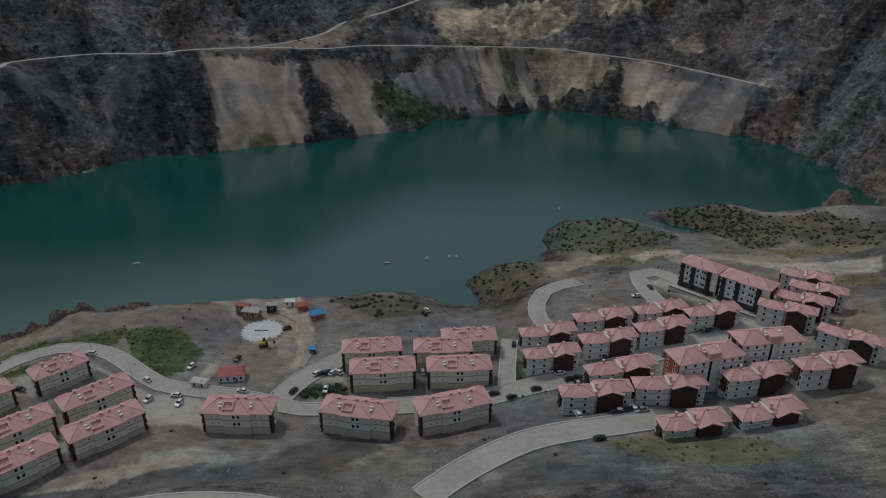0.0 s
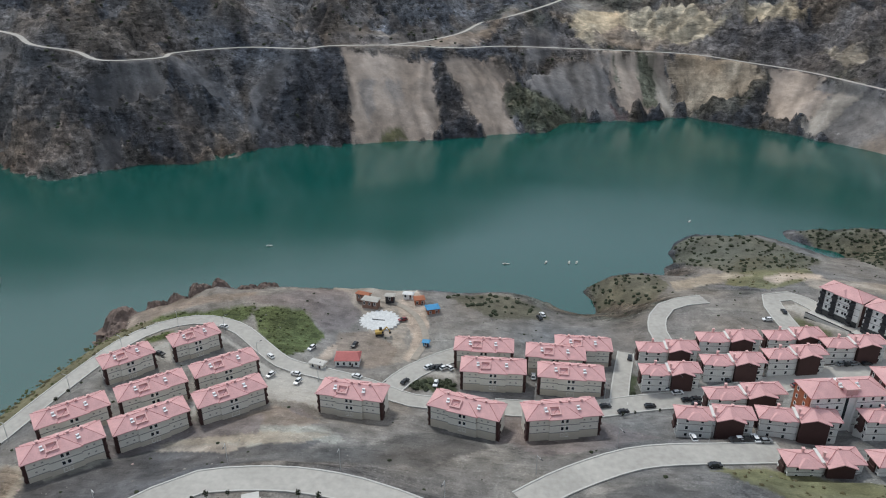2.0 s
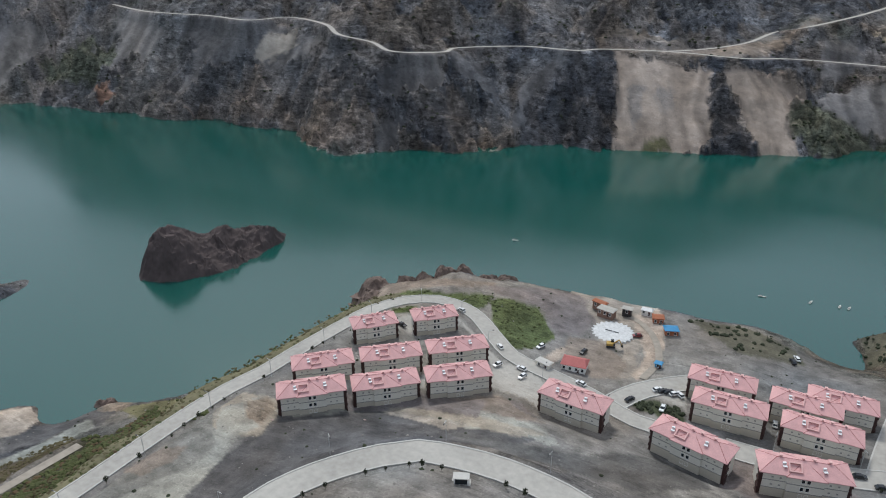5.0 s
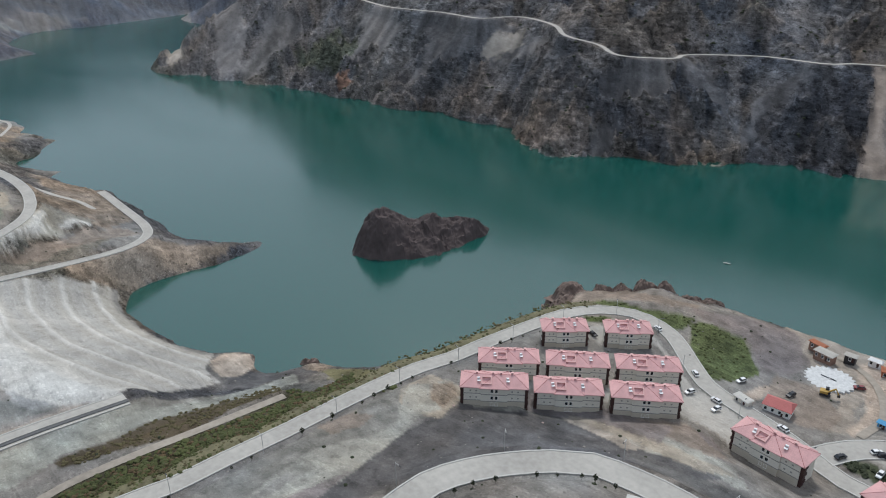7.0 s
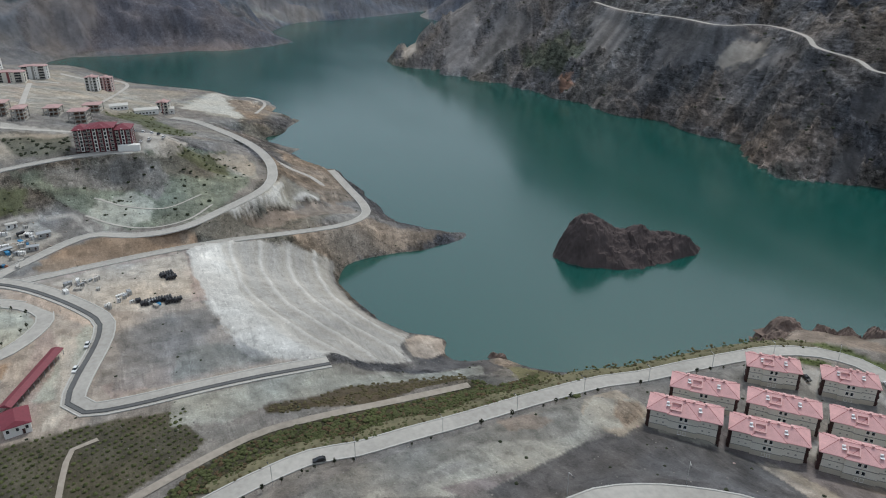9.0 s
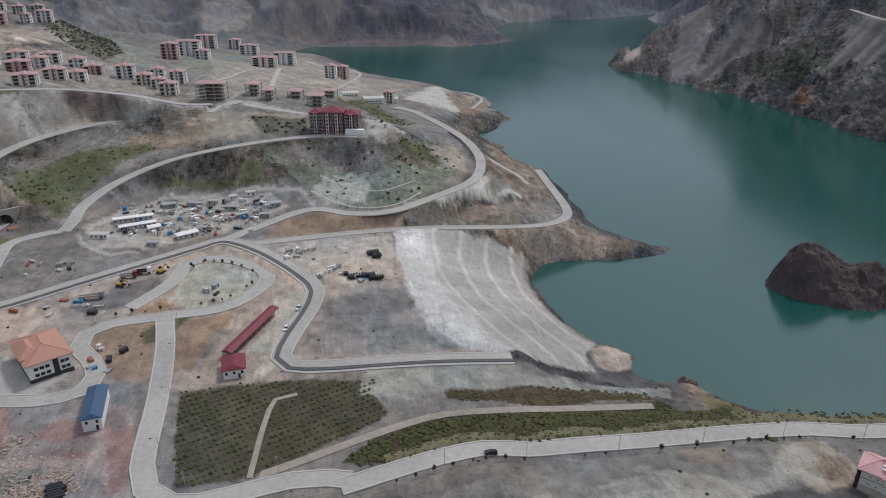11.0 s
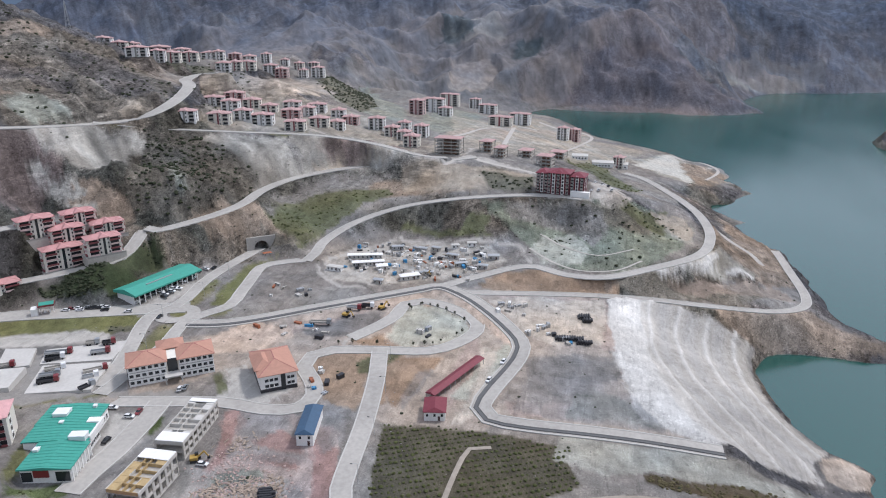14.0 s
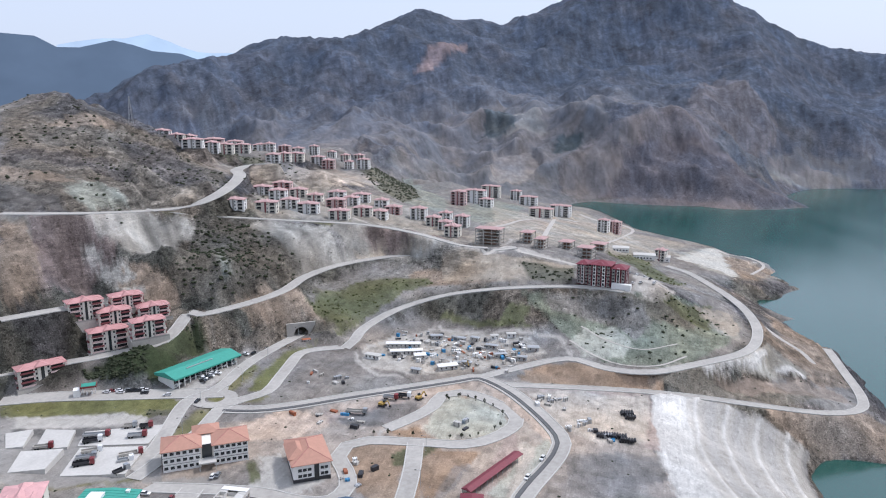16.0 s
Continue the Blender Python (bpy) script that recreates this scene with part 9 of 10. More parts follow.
def frame_building(site, label, timber):
    ob, w, d, h = at_site("construction_shell", site, label, "building shell", "building shells")
    a, n = w / 2, 2
    for k in range(n + 1):
        part("floor_slab", boxes((-a, a, -d / 2, d / 2, h * k / n - 0.3, h * k / n)), CONCRETE, ob)
    bays = max(3, int(d / 3.4))
    for s in (-1, 1):
        for k in range(bays + 1):
            cy = -d / 2 + 0.3 + k * (d - 0.6) / bays
            for lev in range(n):
                part("column", boxes((s * (a - 0.3) - 0.25, s * (a - 0.3) + 0.25, cy - 0.25, cy + 0.25, h * lev / n - (4 if lev == 0 else 0), h * (lev + 1) / n - 0.31)), CONCRETE, ob)
            if k < bays:
                for lev in range(n):
                    y0, y1 = cy + 0.25, cy + (d - 0.6) / bays - 0.25
                    part("wall_panel", boxes((s * (a - 0.3) - 0.1, s * (a - 0.3) + 0.1, y0, y0 + (y1 - y0) * 0.35, h * lev / n, h * (lev + 1) / n - 0.31), (s * (a - 0.3) - 0.1, s * (a - 0.3) + 0.1, y0 + (y1 - y0) * 0.35, y1, h * lev / n, h * lev / n + 0.9)), SLAB, ob)
    rng_rooms = random.Random(7 if timber else 3)
    for k in range(bays + 1):
        cy = -d / 2 + 0.2 + k * (d - 0.4) / bays
        part("room_wall", boxes((-a + 0.16, a - 0.16, cy - 0.11, cy + 0.11, h, h + 1.3)), WOOD if timber else SLAB, ob)
        if k == bays:
            break
        y1 = cy + (d - 0.4) / bays - 0.12
        for xx in (-a * 0.42, -a * 0.02, a * 0.4):
            if rng_rooms.random() < 0.8:
                part("room_wall", boxes((xx - 0.1, xx + 0.1, cy + 0.12, y1, h, h + 1.3)), WOOD if timber and rng_rooms.random() < 0.6 else SLAB, ob)
        for x0, x1 in ((-a + 0.2, -a * 0.42 - 0.12), (a * 0.4 + 0.12, a - 0.2)):
            if rng_rooms.random() < 0.45:
                part("deck_panel", boxes((x0, x1, cy + 0.14, y1 - 0.02, h + 1.05, h + 1.2)), WOOD if timber else SLAB, ob, "yellow formwork deck" if timber else "pale cast deck")
    for y0, y1 in ((d / 2 - 5.4, d / 2 - 0.02),) if timber else ((-d / 2 + 0.02, -d / 2 + 5.8), (d / 2 - 2.6, d / 2 - 0.02)):
        part("cast_roof", boxes((-a + 0.02, a - 0.02, y0, y1, h + 1.32, h + 1.55)), WHITE, ob, "white cast roof slab")
    for s in (-1, 1):
        part("parapet", boxes((s * a - 0.15, s * a + 0.15, -d / 2, d / 2, h, h + 1.3)), SLAB, ob)
    return ob


frame_building(FRAME_A, "unfinished two-storey concrete building with open roof bays", False)
frame_building(FRAME_B, "unfinished concrete building with yellow timber formwork on top", True)


def plain_shed(name, site, wall, roof, label, rise=1.2, group=""):
    ob, w, d, h = at_site(name, site, label, "shed", group)
    a = w / 2
    part("wall", boxes((-a + 0.2, a - 0.2, -d / 2 + 0.2, d / 2 - 0.2, -1.5, h - 0.15)), wall, ob)
    bm = bmesh.new()
    hip_roof(bm, -a - 0.3, a + 0.3, -d / 2 - 0.3, d / 2 + 0.3, h, rise, 0.15, 0.35)
    part("roof", bm, roof, ob)
    n = max(1, int(w / 2.5))
    for k in range(n):
        wall_window(ob, WIN_SMALL, -a + (k + 0.5) * w / n, -d / 2 + 0.16, max(0.6, h - 2.2))
    part("door", boxes((a * 0.3, a * 0.3 + 0.9, -d / 2 + 0.1, -d / 2 + 0.2, 0, 2.0)), BROWN, ob)
    return ob


plain_shed("house", FRAME_C, WHITE, CARMINE, "white house end with a dark red hipped roof", 1.6)
plain_shed("blue_roofed_shed", BLUE_ROOF, WHITE, ROOF_BLUE, "white shed with a dark blue sheet roof on bare earth", 1.5)
plain_shed("shed", RED_SHED, WHITE, CARMINE, "low shed with a dark red sheet roof", 1.4)
ob, w, d, h = at_site("long_canopy", CANOPY, "long narrow shelter with a dark red sheet roof", "shelter")
bm = bmesh.new()
hip_roof(bm, -w / 2, w / 2, -d / 2, d / 2, h, 0.9, 0.12, 0.2)
part("roof", bm, CARMINE, ob)
for k in range(11):
    for s in (-1, 1):
        cx = -w / 2 + 0.5 + k * (w - 1) / 10
        part("post", boxes((cx - 0.1, cx + 0.1, s * (d / 2 - 0.4) - 0.1, s * (d / 2 - 0.4) + 0.1, -1, h - 0.1)), STEEL, ob)
part("back_wall", boxes((-w / 2 + 0.3, w / 2 - 0.3, d / 2 - 0.3, d / 2 - 0.2, -1, h - 0.1)), WHITE, ob)

# lakeside yard: cottage, sheds and a round chalk pad
plain_shed("cottage", (-83.7, 234.5, 26.6, 10, 10, 7, 3.6), WHITE, ROOF_RED, "small white cottage with a bright red tiled roof", 1.9)
plain_shed("shed", (-94.5, 228.5, 27.4, -12, 6.5, 3.2, 2.6), CREAM, SLAB, "small cream shed with a pale flat roof", 0.4)
plain_shed("shed", (-88.8, 286.5, 25.6, -8, 8, 4.5, 3.0), BROWN_BRICK, CONCRETE, "brown timber shed on the bare lakeside yard", 0.5)
plain_shed("shed", (-94.0, 291.5, 25.7, -14, 7, 3, 2.8), BROWN_BRICK, RUST, "lean-to shed with a rusty red roof", 0.6)
plain_shed("shed", (-81.2, 293.5, 25.2, 5, 4.6, 3.2, 2.6), DARK_METAL, CONCRETE, "dark metal hut on the lakeside yard", 0.4)
plain_shed("shed", (-66.6, 293.0, 24.8, 20, 5, 4.2, 3.0), RUST, RUST, "orange sheet metal hut on the lakeside yard", 0.7)
plain_shed("shed", (-58.7, 286.0, 24.5, 25, 6, 4.8, 3.0), RUST, TARP, "orange hut covered with a blue tarpaulin", 1.0)
plain_shed("tent", (-73.1, 298.0, 24.8, 0, 5, 3, 2.4), WHITE, WHITE, "low white tent on the lakeside yard", 1.0)
plain_shed("tank_hut", (-55.5, 256, 25.1, 0, 2.8, 2.4, 2.2), TARP, TARP, "small blue kiosk beside the road", 0.3)
pts = []
for k in range(96):
    rr = (9.6 if (k // 2) % 2 else 8.6) + 0.7 * noise.noise((k * 0.7, 1, 0))
    pts.append((rr * math.cos(k * math.pi / 48), rr * math.sin(k * math.pi / 48)))
z0 = float(rest([(-81.2, 274.0)])[0])
verts = [(x, y, 0.3) for x, y in pts] + [(x * 1.02, y * 1.02, -1.5) for x, y in pts]
pad = link_mesh("chalk_pad", verts, [list(range(96))] + [(k, k + 96, (k + 1) % 96 + 96, (k + 1) % 96) for k in range(96)], CHALK)
pad.location = (-81.2, 274.0, z0 + 0.25)
tagged(pad, "round white stone-chip pad with a ragged edge on bare earth", "pad")
pole = base_empty("flag_mast", -81.2, 274, z0 + 0.5, 0, "slim mast lying in the middle of a white pad", "mast")
part("beam", boxes((-3.6, 2.6, -0.12, 0.12, 0.1, 0.4)), DARK_METAL, pole)
part("foot", boxes((-0.6, 0.6, -0.6, 0.6, 0, 0.3)), STEEL, pole)

# tunnel mouth
tm = base_empty("tunnel_portal", -406, -217.5, 38.2, 118 - 90 + 25 + 90 + 0, "concrete tunnel portal with a dark arched mouth in the hillside", "tunnel")
tm.matrix_world = pose(-405, -217.5, 38.0, 0, 0, 128)
bm = bmesh.new()
prof = [(4.6 * math.cos(q), 4.6 * math.sin(q) + 1.2) for q in np.linspace(0, math.pi, 15)]
prof = [(4.6, -1)] + prof + [(-4.6, -1)]
outer = [(9.5, -1)] + [(9.5 if k < 4 else (-9.5 if k > 10 else 9.5 - (k - 4) * 19 / 6), 8.6 if 3 < k < 11 else min(8.6, 1.5 + 2.4 * (k if k < 4 else 14 - k))) for k in range(15)] + [(-9.5, -1)]
for y0, y1 in ((-0.6, 0.6),):
    fi = [bm.verts.new((x, y0, zz)) for x, zz in prof]
    fo = [bm.verts.new((x, y0, zz)) for x, zz in outer]
    bi = [bm.verts.new((x, y1 + 14, zz)) for x, zz in prof]
    bo = [bm.verts.new((x, y1, zz)) for x, zz in outer]
    for k in range(len(prof) - 1):
        bm.faces.new((fi[k], fi[k + 1], fo[k + 1], fo[k]))
        bm.faces.new((fi[k + 1], fi[k], bi[k], bi[k + 1]))
        bm.faces.new((fo[k], fo[k + 1], bo[k + 1], bo[k]))
    bm.faces.new(bi)
part("portal_wall", bm, CONCRETE, tm)
# added dark plate for the unlit depth, behind the closed end
part("dark_end_plate", boxes((-5, 5, 14.7, 15.2, -2, 7)), DARK_METAL, tm, "dark plate standing in for unlit tunnel depth")
plain_shed("tunnel_hut", (-392, -207, 38.0, 128, 5, 3, 2.6), WHITE, RUST, "small white hut with a red roof by the tunnel", 0.4)

# petrol station
st = base_empty("petrol_station", -288.5, -283, 36.2, 128, "small petrol station, green and red canopy over white pumps", "petrol station")
part("canopy", boxes((-4, 4, -3, 3, 4.4, 5.2)), CAR_RED, st, "red-edged canopy")
part("canopy_top", boxes((-3.6, 3.6, -2.6, 2.6, 5.2, 5.35)), ROOF_GREEN, st, "green canopy top")
for cx in (-3, 3):
    part("post", boxes((cx - 0.2, cx + 0.2, -0.2, 0.2, -1, 4.4)), WHITE, st)
part("kiosk", boxes((-7.5, -4.2, -2.5, 2.5, -1, 3.6)), WHITE, st)
for cx in (-1.2, 1.2):
    part("pump", boxes((cx - 0.4, cx + 0.4, -0.3, 0.3, -0.6, 1.7)), WHITE, st)

# ---- lorry park slabs ----
for quad in ([(-224.8, -270.3), (-228.5, -264.5), (-243.5, -274.0), (-236.3, -282.8)], [(-229.6, -259.7), (-236.5, -247.7), (-251.5, -257.1), (-247.9, -271.2)],
             [(-206.8, -249.5), (-213.8, -237.1), (-230.5, -243.5), (-223.1, -259.6)], [(-239.5, -245.0), (-251.0, -215.6), (-270.3, -221.0), (-252.5, -252.5)],
             [(-214.8, -230.9), (-224.2, -205.8), (-247.5, -213.8), (-237.5, -241.5)]):
    zq = max(rest(quad)) + 0.12
    verts = [(x, y, zq) for x, y in quad] + [(x, y, zq - 3) for x, y in quad]
    sl = link_mesh("concrete_slab", verts, [(0, 1, 2, 3)] + [(k, k + 4, (k + 1) % 4 + 4, (k + 1) % 4) for k in range(4)], SLAB)
    tagged(sl, "white concrete parking slab with worn edges", "slab", "parking slabs")

# ---- vehicles ----
def car_meshes():
    bm = bmesh.new()
    prof = [(-2.15, 0.35), (-2.15, 0.85), (-2.0, 0.95), (-1.2, 1.0), (1.1, 0.95), (2.05, 0.8), (2.15, 0.6), (2.15, 0.35)]
    l = [bm.verts.new((x, -0.86, zz)) for x, zz in prof]
    r = [bm.verts.new((x, 0.86, zz)) for x, zz in prof]
    n = len(prof)
    bm.faces.new(l)
    bm.faces.new(r[::-1])
    for k in range(n):
        bm.faces.new((l[k], r[k], r[(k + 1) % n], l[(k + 1) % n]))
    body = unit("car_body", bm)
    bm = bmesh.new()
    lo = [bm.verts.new(p) for p in ((-1.95, -0.8, 0.96), (1.15, -0.8, 0.94), (1.15, 0.8, 0.94), (-1.95, 0.8, 0.96))]
    hi = [bm.verts.new(p) for p in ((-1.45, -0.66, 1.46), (0.35, -0.66, 1.46), (0.35, 0.66, 1.46), (-1.45, 0.66, 1.46))]
    for k in range(4):
        bm.faces.new((lo[k], lo[(k + 1) % 4], hi[(k + 1) % 4], hi[k]))
    bm.faces.new(hi)
    glass = unit("car_glass", bm)
    glass.materials.append(GLASS)
    roof = unit("car_roof", boxes((-1.42, 0.32, -0.64, 0.64, 1.45, 1.5)))
    bm = bmesh.new()
    bmesh.ops.create_cone(bm, cap_ends=True, segments=10, radius1=0.33, radius2=0.33, depth=0.22, matrix=pose(0, 0, 0, 90))
    wheel = unit("car_wheel", bm)
    wheel.materials.append(TYRE)
    rim = unit("wheel_rim", boxes((-0.14, 0.14, -0.125, 0.125, -0.14, 0.14)))
    rim.materials.append(STEEL)
    return body, glass, roof, wheel, rim


CAR_BODY, CAR_GLASS, CAR_ROOF, WHEEL, RIM = car_meshes()
PAINTS = []
for material, word in ((CAR_WHITE, "white"), (CAR_SILVER, "silver"), (CAR_BLACK, "black"), (CAR_RED, "dark red")):
    b, r = CAR_BODY.copy(), CAR_ROOF.copy()
    b.materials.append(material)
    r.materials.append(material)
    PAINTS.append((b, r, word, material))
CARS = [(19.4, 220.5, 20), (25.8, 218.4, 24), (35.5, 223.1, 15), (49.1, 228.2, 19), (52.5, 229.4, 19), (52.2, 226.4, 19), (42.2, 235.7, 106), (44.3, 236.3, 109), (46.3, 237.5, 109), (65.2, 243.5, 111), (60.0, 199.4, 15), (64.1, 200.8, 15), (66.7, 202.0, 105), (-50.1, 235.6, 53), (-46.1, 236.5, 50), (-43.8, 236.5, 50), (-41.9, 237.0, 140), (-7.7, 297.1, 117), (-8.8, 292.5, 117), (-70.7, 276.2, 212), (-85.6, 249.3, 259), (-76.8, 223.7, 165), (-57.1, 223.6, 67), (111.1, 259.6, 23), (113.4, 259.7, 23), (120.7, 261.4, 19), (90.3, 242.6, 23), (94.7, 243.7, 23), (68.8, 244.9, 112), (61.8, 200.3, 15)]
CARS = CARS + [(100.8, 305.4, 97), (91.8, 296.4, 191), (122.2, 252.5, 19), (-97.2, 213.7, 259), (-116.1, 231.1, 142), (-109.4, 216.0, 251), (-101.1, 220.9, 170), (-146.3, 250.0, 162), (-159.7, 221.1, 348), (-102.3, 242.3, 251), (-314.1, -243.1, 20), (-316.9, -242.0, 20), (-318.3, -232.7, 85), (-322.4, -233.0, 97), (-330.7, -239.1, 99), (-335.0, -238.9, 98), (-340.2, -238.6, 95), (-346.2, -238.0, 95), (-350.9, -236.5, 90), (-356.6, -234.9, 87), (-362.0, -233.0, 87), (-365.4, -229.7, 355), (-298.7, -241.6, 290), (-296.1, -221.0, 1), (-297.4, -255.0, 290), (-296.0, -270.8, 290), (-298.0, -266.2, 290), (-298.9, -263.3, 291), (-300.7, -259.8, 291), (-294.4, -274.3, 289)]
CARS = CARS + [(-235.5, -170.9, 196), (-236.9, -169.3, 196), (-211.7, -178.6, 99), (-184.8, 33.2, 264), (-294.4, -39.5, 346), (-276.2, -43.3, 346), (-192.1, -134.5, 93), (-195.1, -176.5, 3), (-252.3, -188.8, 90), (-350.1, -240.0, 90), (-328.3, -233.2, 99), (-347.6, -233.2, 95), (-533.8, -11.5, 163), (-536.5, -5.9, 163), (-529.7, -0.2, 163), (-526.1, 4.0, 163), (-500.1, -7.9, 163), (-497.7, -2.5, 163), (-503.6, 6.6, 163), (46.2, 232.4, 19), (51.3, 184.8, 15), (115.9, 260.6, 23), (93.2, 253.3, 23), (114.1, 266.4, 113), (69.9, 201.4, 15), (46.6, 198.6, 105), (30.3, 258.2, 82), (-4.9, 235.2, 94), (-8.1, 237.6, 94), (-48.0, 235.8, 50)]
CARS = CARS + [(-45.1, 224.9, 270), (-310.5, -245.0, 20), (-322.7, -237.8, 97), (-327.9, -237.0, 99), (-332.9, -235.9, 98), (-339.2, -234.6, 98), (-344.9, -232.8, 95), (-320.3, -233.7, 97), (-324.7, -232.2, 97), (-330.2, -231.5, 99), (-215.5, -176.8, 9), (-215.9, -189.3, 101), (-292.6, -275.4, 289), (-294.5, -268.2, 290), (-297.2, -264.3, 291), (-298.8, -260.4, 291), (-300.6, -256.6, 290), (-198.1, -221.7, 190), (-182.2, -210.4, 190), (-270.0, -200.5, 2)]

rng = random.Random(11)
heights = rest([(c[0], c[1]) for c in CARS])
for (x, y, turned), zz in zip(CARS, heights):
    b, r, word, material = PAINTS[rng.choice((0, 0, 0, 0, 0, 1, 1, 2, 2, 2, 2, 3))]
    ob = base_empty("car", x, y, float(zz) + 0.32, turned, word + " passenger car standing on the ground", "car", "parked cars")
    for name, mesh in (("body", b), ("glazing", CAR_GLASS), ("roof", r)):
        shared(name, mesh, material, ob, Matrix())
    for wx in (-1.35, 1.35):
        for wy in (-0.8, 0.8):
            shared("rim", RIM, STEEL, shared("wheel", WHEEL, TYRE, ob, pose(wx, wy, 0.33)), Matrix())


def lorry(x, y, turned, length, cab_paint, bed, label):
    zz = float(rest([(x, y)])[0]) + 0.5
    ob = base_empty("lorry", x, y, zz, turned, label, "lorry", "parked lorries")
    a = length / 2
    part("cab", boxes((a - 2.0, a, -1.2, 1.2, 0.7, 2.9), (a - 2.0, a - 0.2, -1.1, 1.1, 2.9, 3.2)), cab_paint, ob)
    part("windscreen", boxes((a - 0.02, a + 0.03, -1.0, 1.0, 1.8, 2.7)), GLASS, ob)
    part("bed", boxes((-a, a - 2.4, -1.22, 1.22, 1.0, 1.25), (-a, a - 2.4, -1.25, -1.15, 1.25, 2.0), (-a, a - 2.4, 1.15, 1.25, 1.25, 2.0), (-a, -a + 0.1, -1.15, 1.15, 1.25, 2.0)), bed, ob)
    part("chassis", boxes((-a, a, -0.5, 0.5, 0.6, 1.0)), DARK_METAL, ob)
    for wx in (a - 1.2, -a + 0.9, -a + 2.1):
        for wy in (-1.05, 1.05):
            shared("wheel", WHEEL, TYRE, ob, pose(wx, wy, 0.5) @ Matrix.Scale(1.5, 4))
    return ob


LORRIES = [(-250.0, -243.5, 116, 12.1), (-244.8, -241.1, 128, 8.5), (-262.4, -234.9, 121, 6.3), (-255.0, -224.8, 119, 8.7), (-264.2, -227.1, 123, 6.1), (-236.2, -233.6, 128, 8.8),
           (-230.2, -231.3, 124, 8.6), (-225.3, -228.0, 125, 8.8), (-239.3, -215.3, 132, 10.1), (-233.8, -213.5, 131, 6.7), (-226.0, -209.2, 159, 6.9), (-232.1, -256.5, 123, 8.3),
           (-331.0, -126.2, 96, 8.0), (-334.8, -119.7, 98, 7.0), (-310, -137, 100, 11)]
for k, (x, y, turned, length) in enumerate(LORRIES):
    cab, word = ((CAR_RED, "dark red"), (CAR_WHITE, "white"), (CAR_SILVER, "grey"), (CAR_RED, "dark red"))[k % 4]
    lorry(x, y, turned, length, cab, (STEEL, DARK_METAL, CONCRETE)[k % 3], "parked lorry with a %s cab and open bed" % word)


def excavator(x, y, turned):
    ob = base_empty("excavator", x, y, float(rest([(x, y)])[0]) + 0.25, turned, "yellow crawler excavator on bare earth", "excavator", "excavators")
    for s in (-1, 1):
        part("crawler", boxes((-1.9, 1.9, s * 1.1 - 0.3, s * 1.1 + 0.3, 0, 0.9)), DARK_METAL, ob)
    part("body", boxes((-1.9, 0.9, -1.3, 1.3, 1.0, 2.0)), MACHINE, ob)
    part("cab", boxes((-0.1, 1.2, 0.2, 1.3, 2.0, 3.0)), GLASS, ob)
    part("boom", boxes((0, 3.4, -0.25, 0.25, -0.2, 0.3)), MACHINE, ob).matrix_basis = pose(0.8, -0.3, 1.6, 0, -40, 0)
    part("stick", boxes((0, 2.6, -0.2, 0.2, -0.2, 0.2)), MACHINE, ob).matrix_basis = pose(3.3, -0.3, 3.7, 0, 60, 0)
    part("bucket", boxes((-0.5, 0.5, -0.5, 0.5, -0.5, 0.4)), DARK_METAL, ob).location = (4.7, -0.3, 1.0)


for x, y, turned in ((-77.8, 261.4, 20), (-322.1, -127.5, 80), (-389, -99.4, 30), (-193.6, -138.1, 120), (-336, -112, 150)):
    excavator(x, y, turned)

# ---- building yards: containers, stacks, site huts ----
rng = random.Random(5)
TINTS = [(SLAB, "pale grey"), (WHITE, "white"), (SLAB, "pale grey"), (WHITE, "white"), (CONCRETE, "grey"), (CONCRETE, "grey"), (TARP, "blue"), (DARK_METAL, "dark"), (DARK_METAL, "dark"), (RUST, "rusty"), (STEEL, "galvanised"), (STEEL, "galvanised"), (WHITE, "white"), (CONCRETE, "grey"), (SLAB, "pale grey")]
YARD = [(-404.3, -145.0, 22, 4), (-394.5, -139.7, 20, 4), (-391.0, -129.6, 7, 5), (-381.4, -109.2, 12, 5), (-425.6, -129.4, 8, 3), (-430.2, -104.4, 6, 3), (-433.2, -92.2, 5, 3), (-436.0, -81.7, 6, 3),
        (-419.3, -90.9, 8, 3), (-407.7, -83.0, 8, 3), (-420.5, -64.6, 7, 4), (-405.5, -68.9, 6, 3), (-389.0, -99.4, 6, 3), (-369.7, -125.1, 6, 3), (-381.8, -156.7, 10, 4), (-428.7, -113.3, 6, 3)]
for k, (x, y, w, d) in enumerate(YARD):
    plain_shed("site_hut", (x, y, float(rest([(x, y)])[0]) + 0.1, 100 + rng.uniform(-25, 25), w, d, 2.6), *((SLAB, WHITE) if k < 4 else rng.choice(((WHITE, SLAB), (CONCRETE, STEEL), (STEEL, STEEL)))),
               "low pale site hut in a cluttered building yard", 0.4, "site huts")


def box_thing(x, y, zz, turned, w, d, h, tint, word):
    ob = base_empty("crate", x, y, zz, turned, "%s container or covered stack on a building yard" % word, "container", "yard stacks")
    part("body", boxes((-w / 2, w / 2, -d / 2, d / 2, -0.4, h)), tint, ob)
    part("lid", boxes((-w / 2 - 0.06, w / 2 + 0.06, -d / 2 - 0.06, d / 2 + 0.06, h, h + 0.1)), tint, ob)
    for s in (-1, 1):
        part("batten", boxes((s * w * 0.3 - 0.08, s * w * 0.3 + 0.08, -d / 2 - 0.1, d / 2 + 0.1, -0.4, h + 0.14)), DARK_METAL, ob)


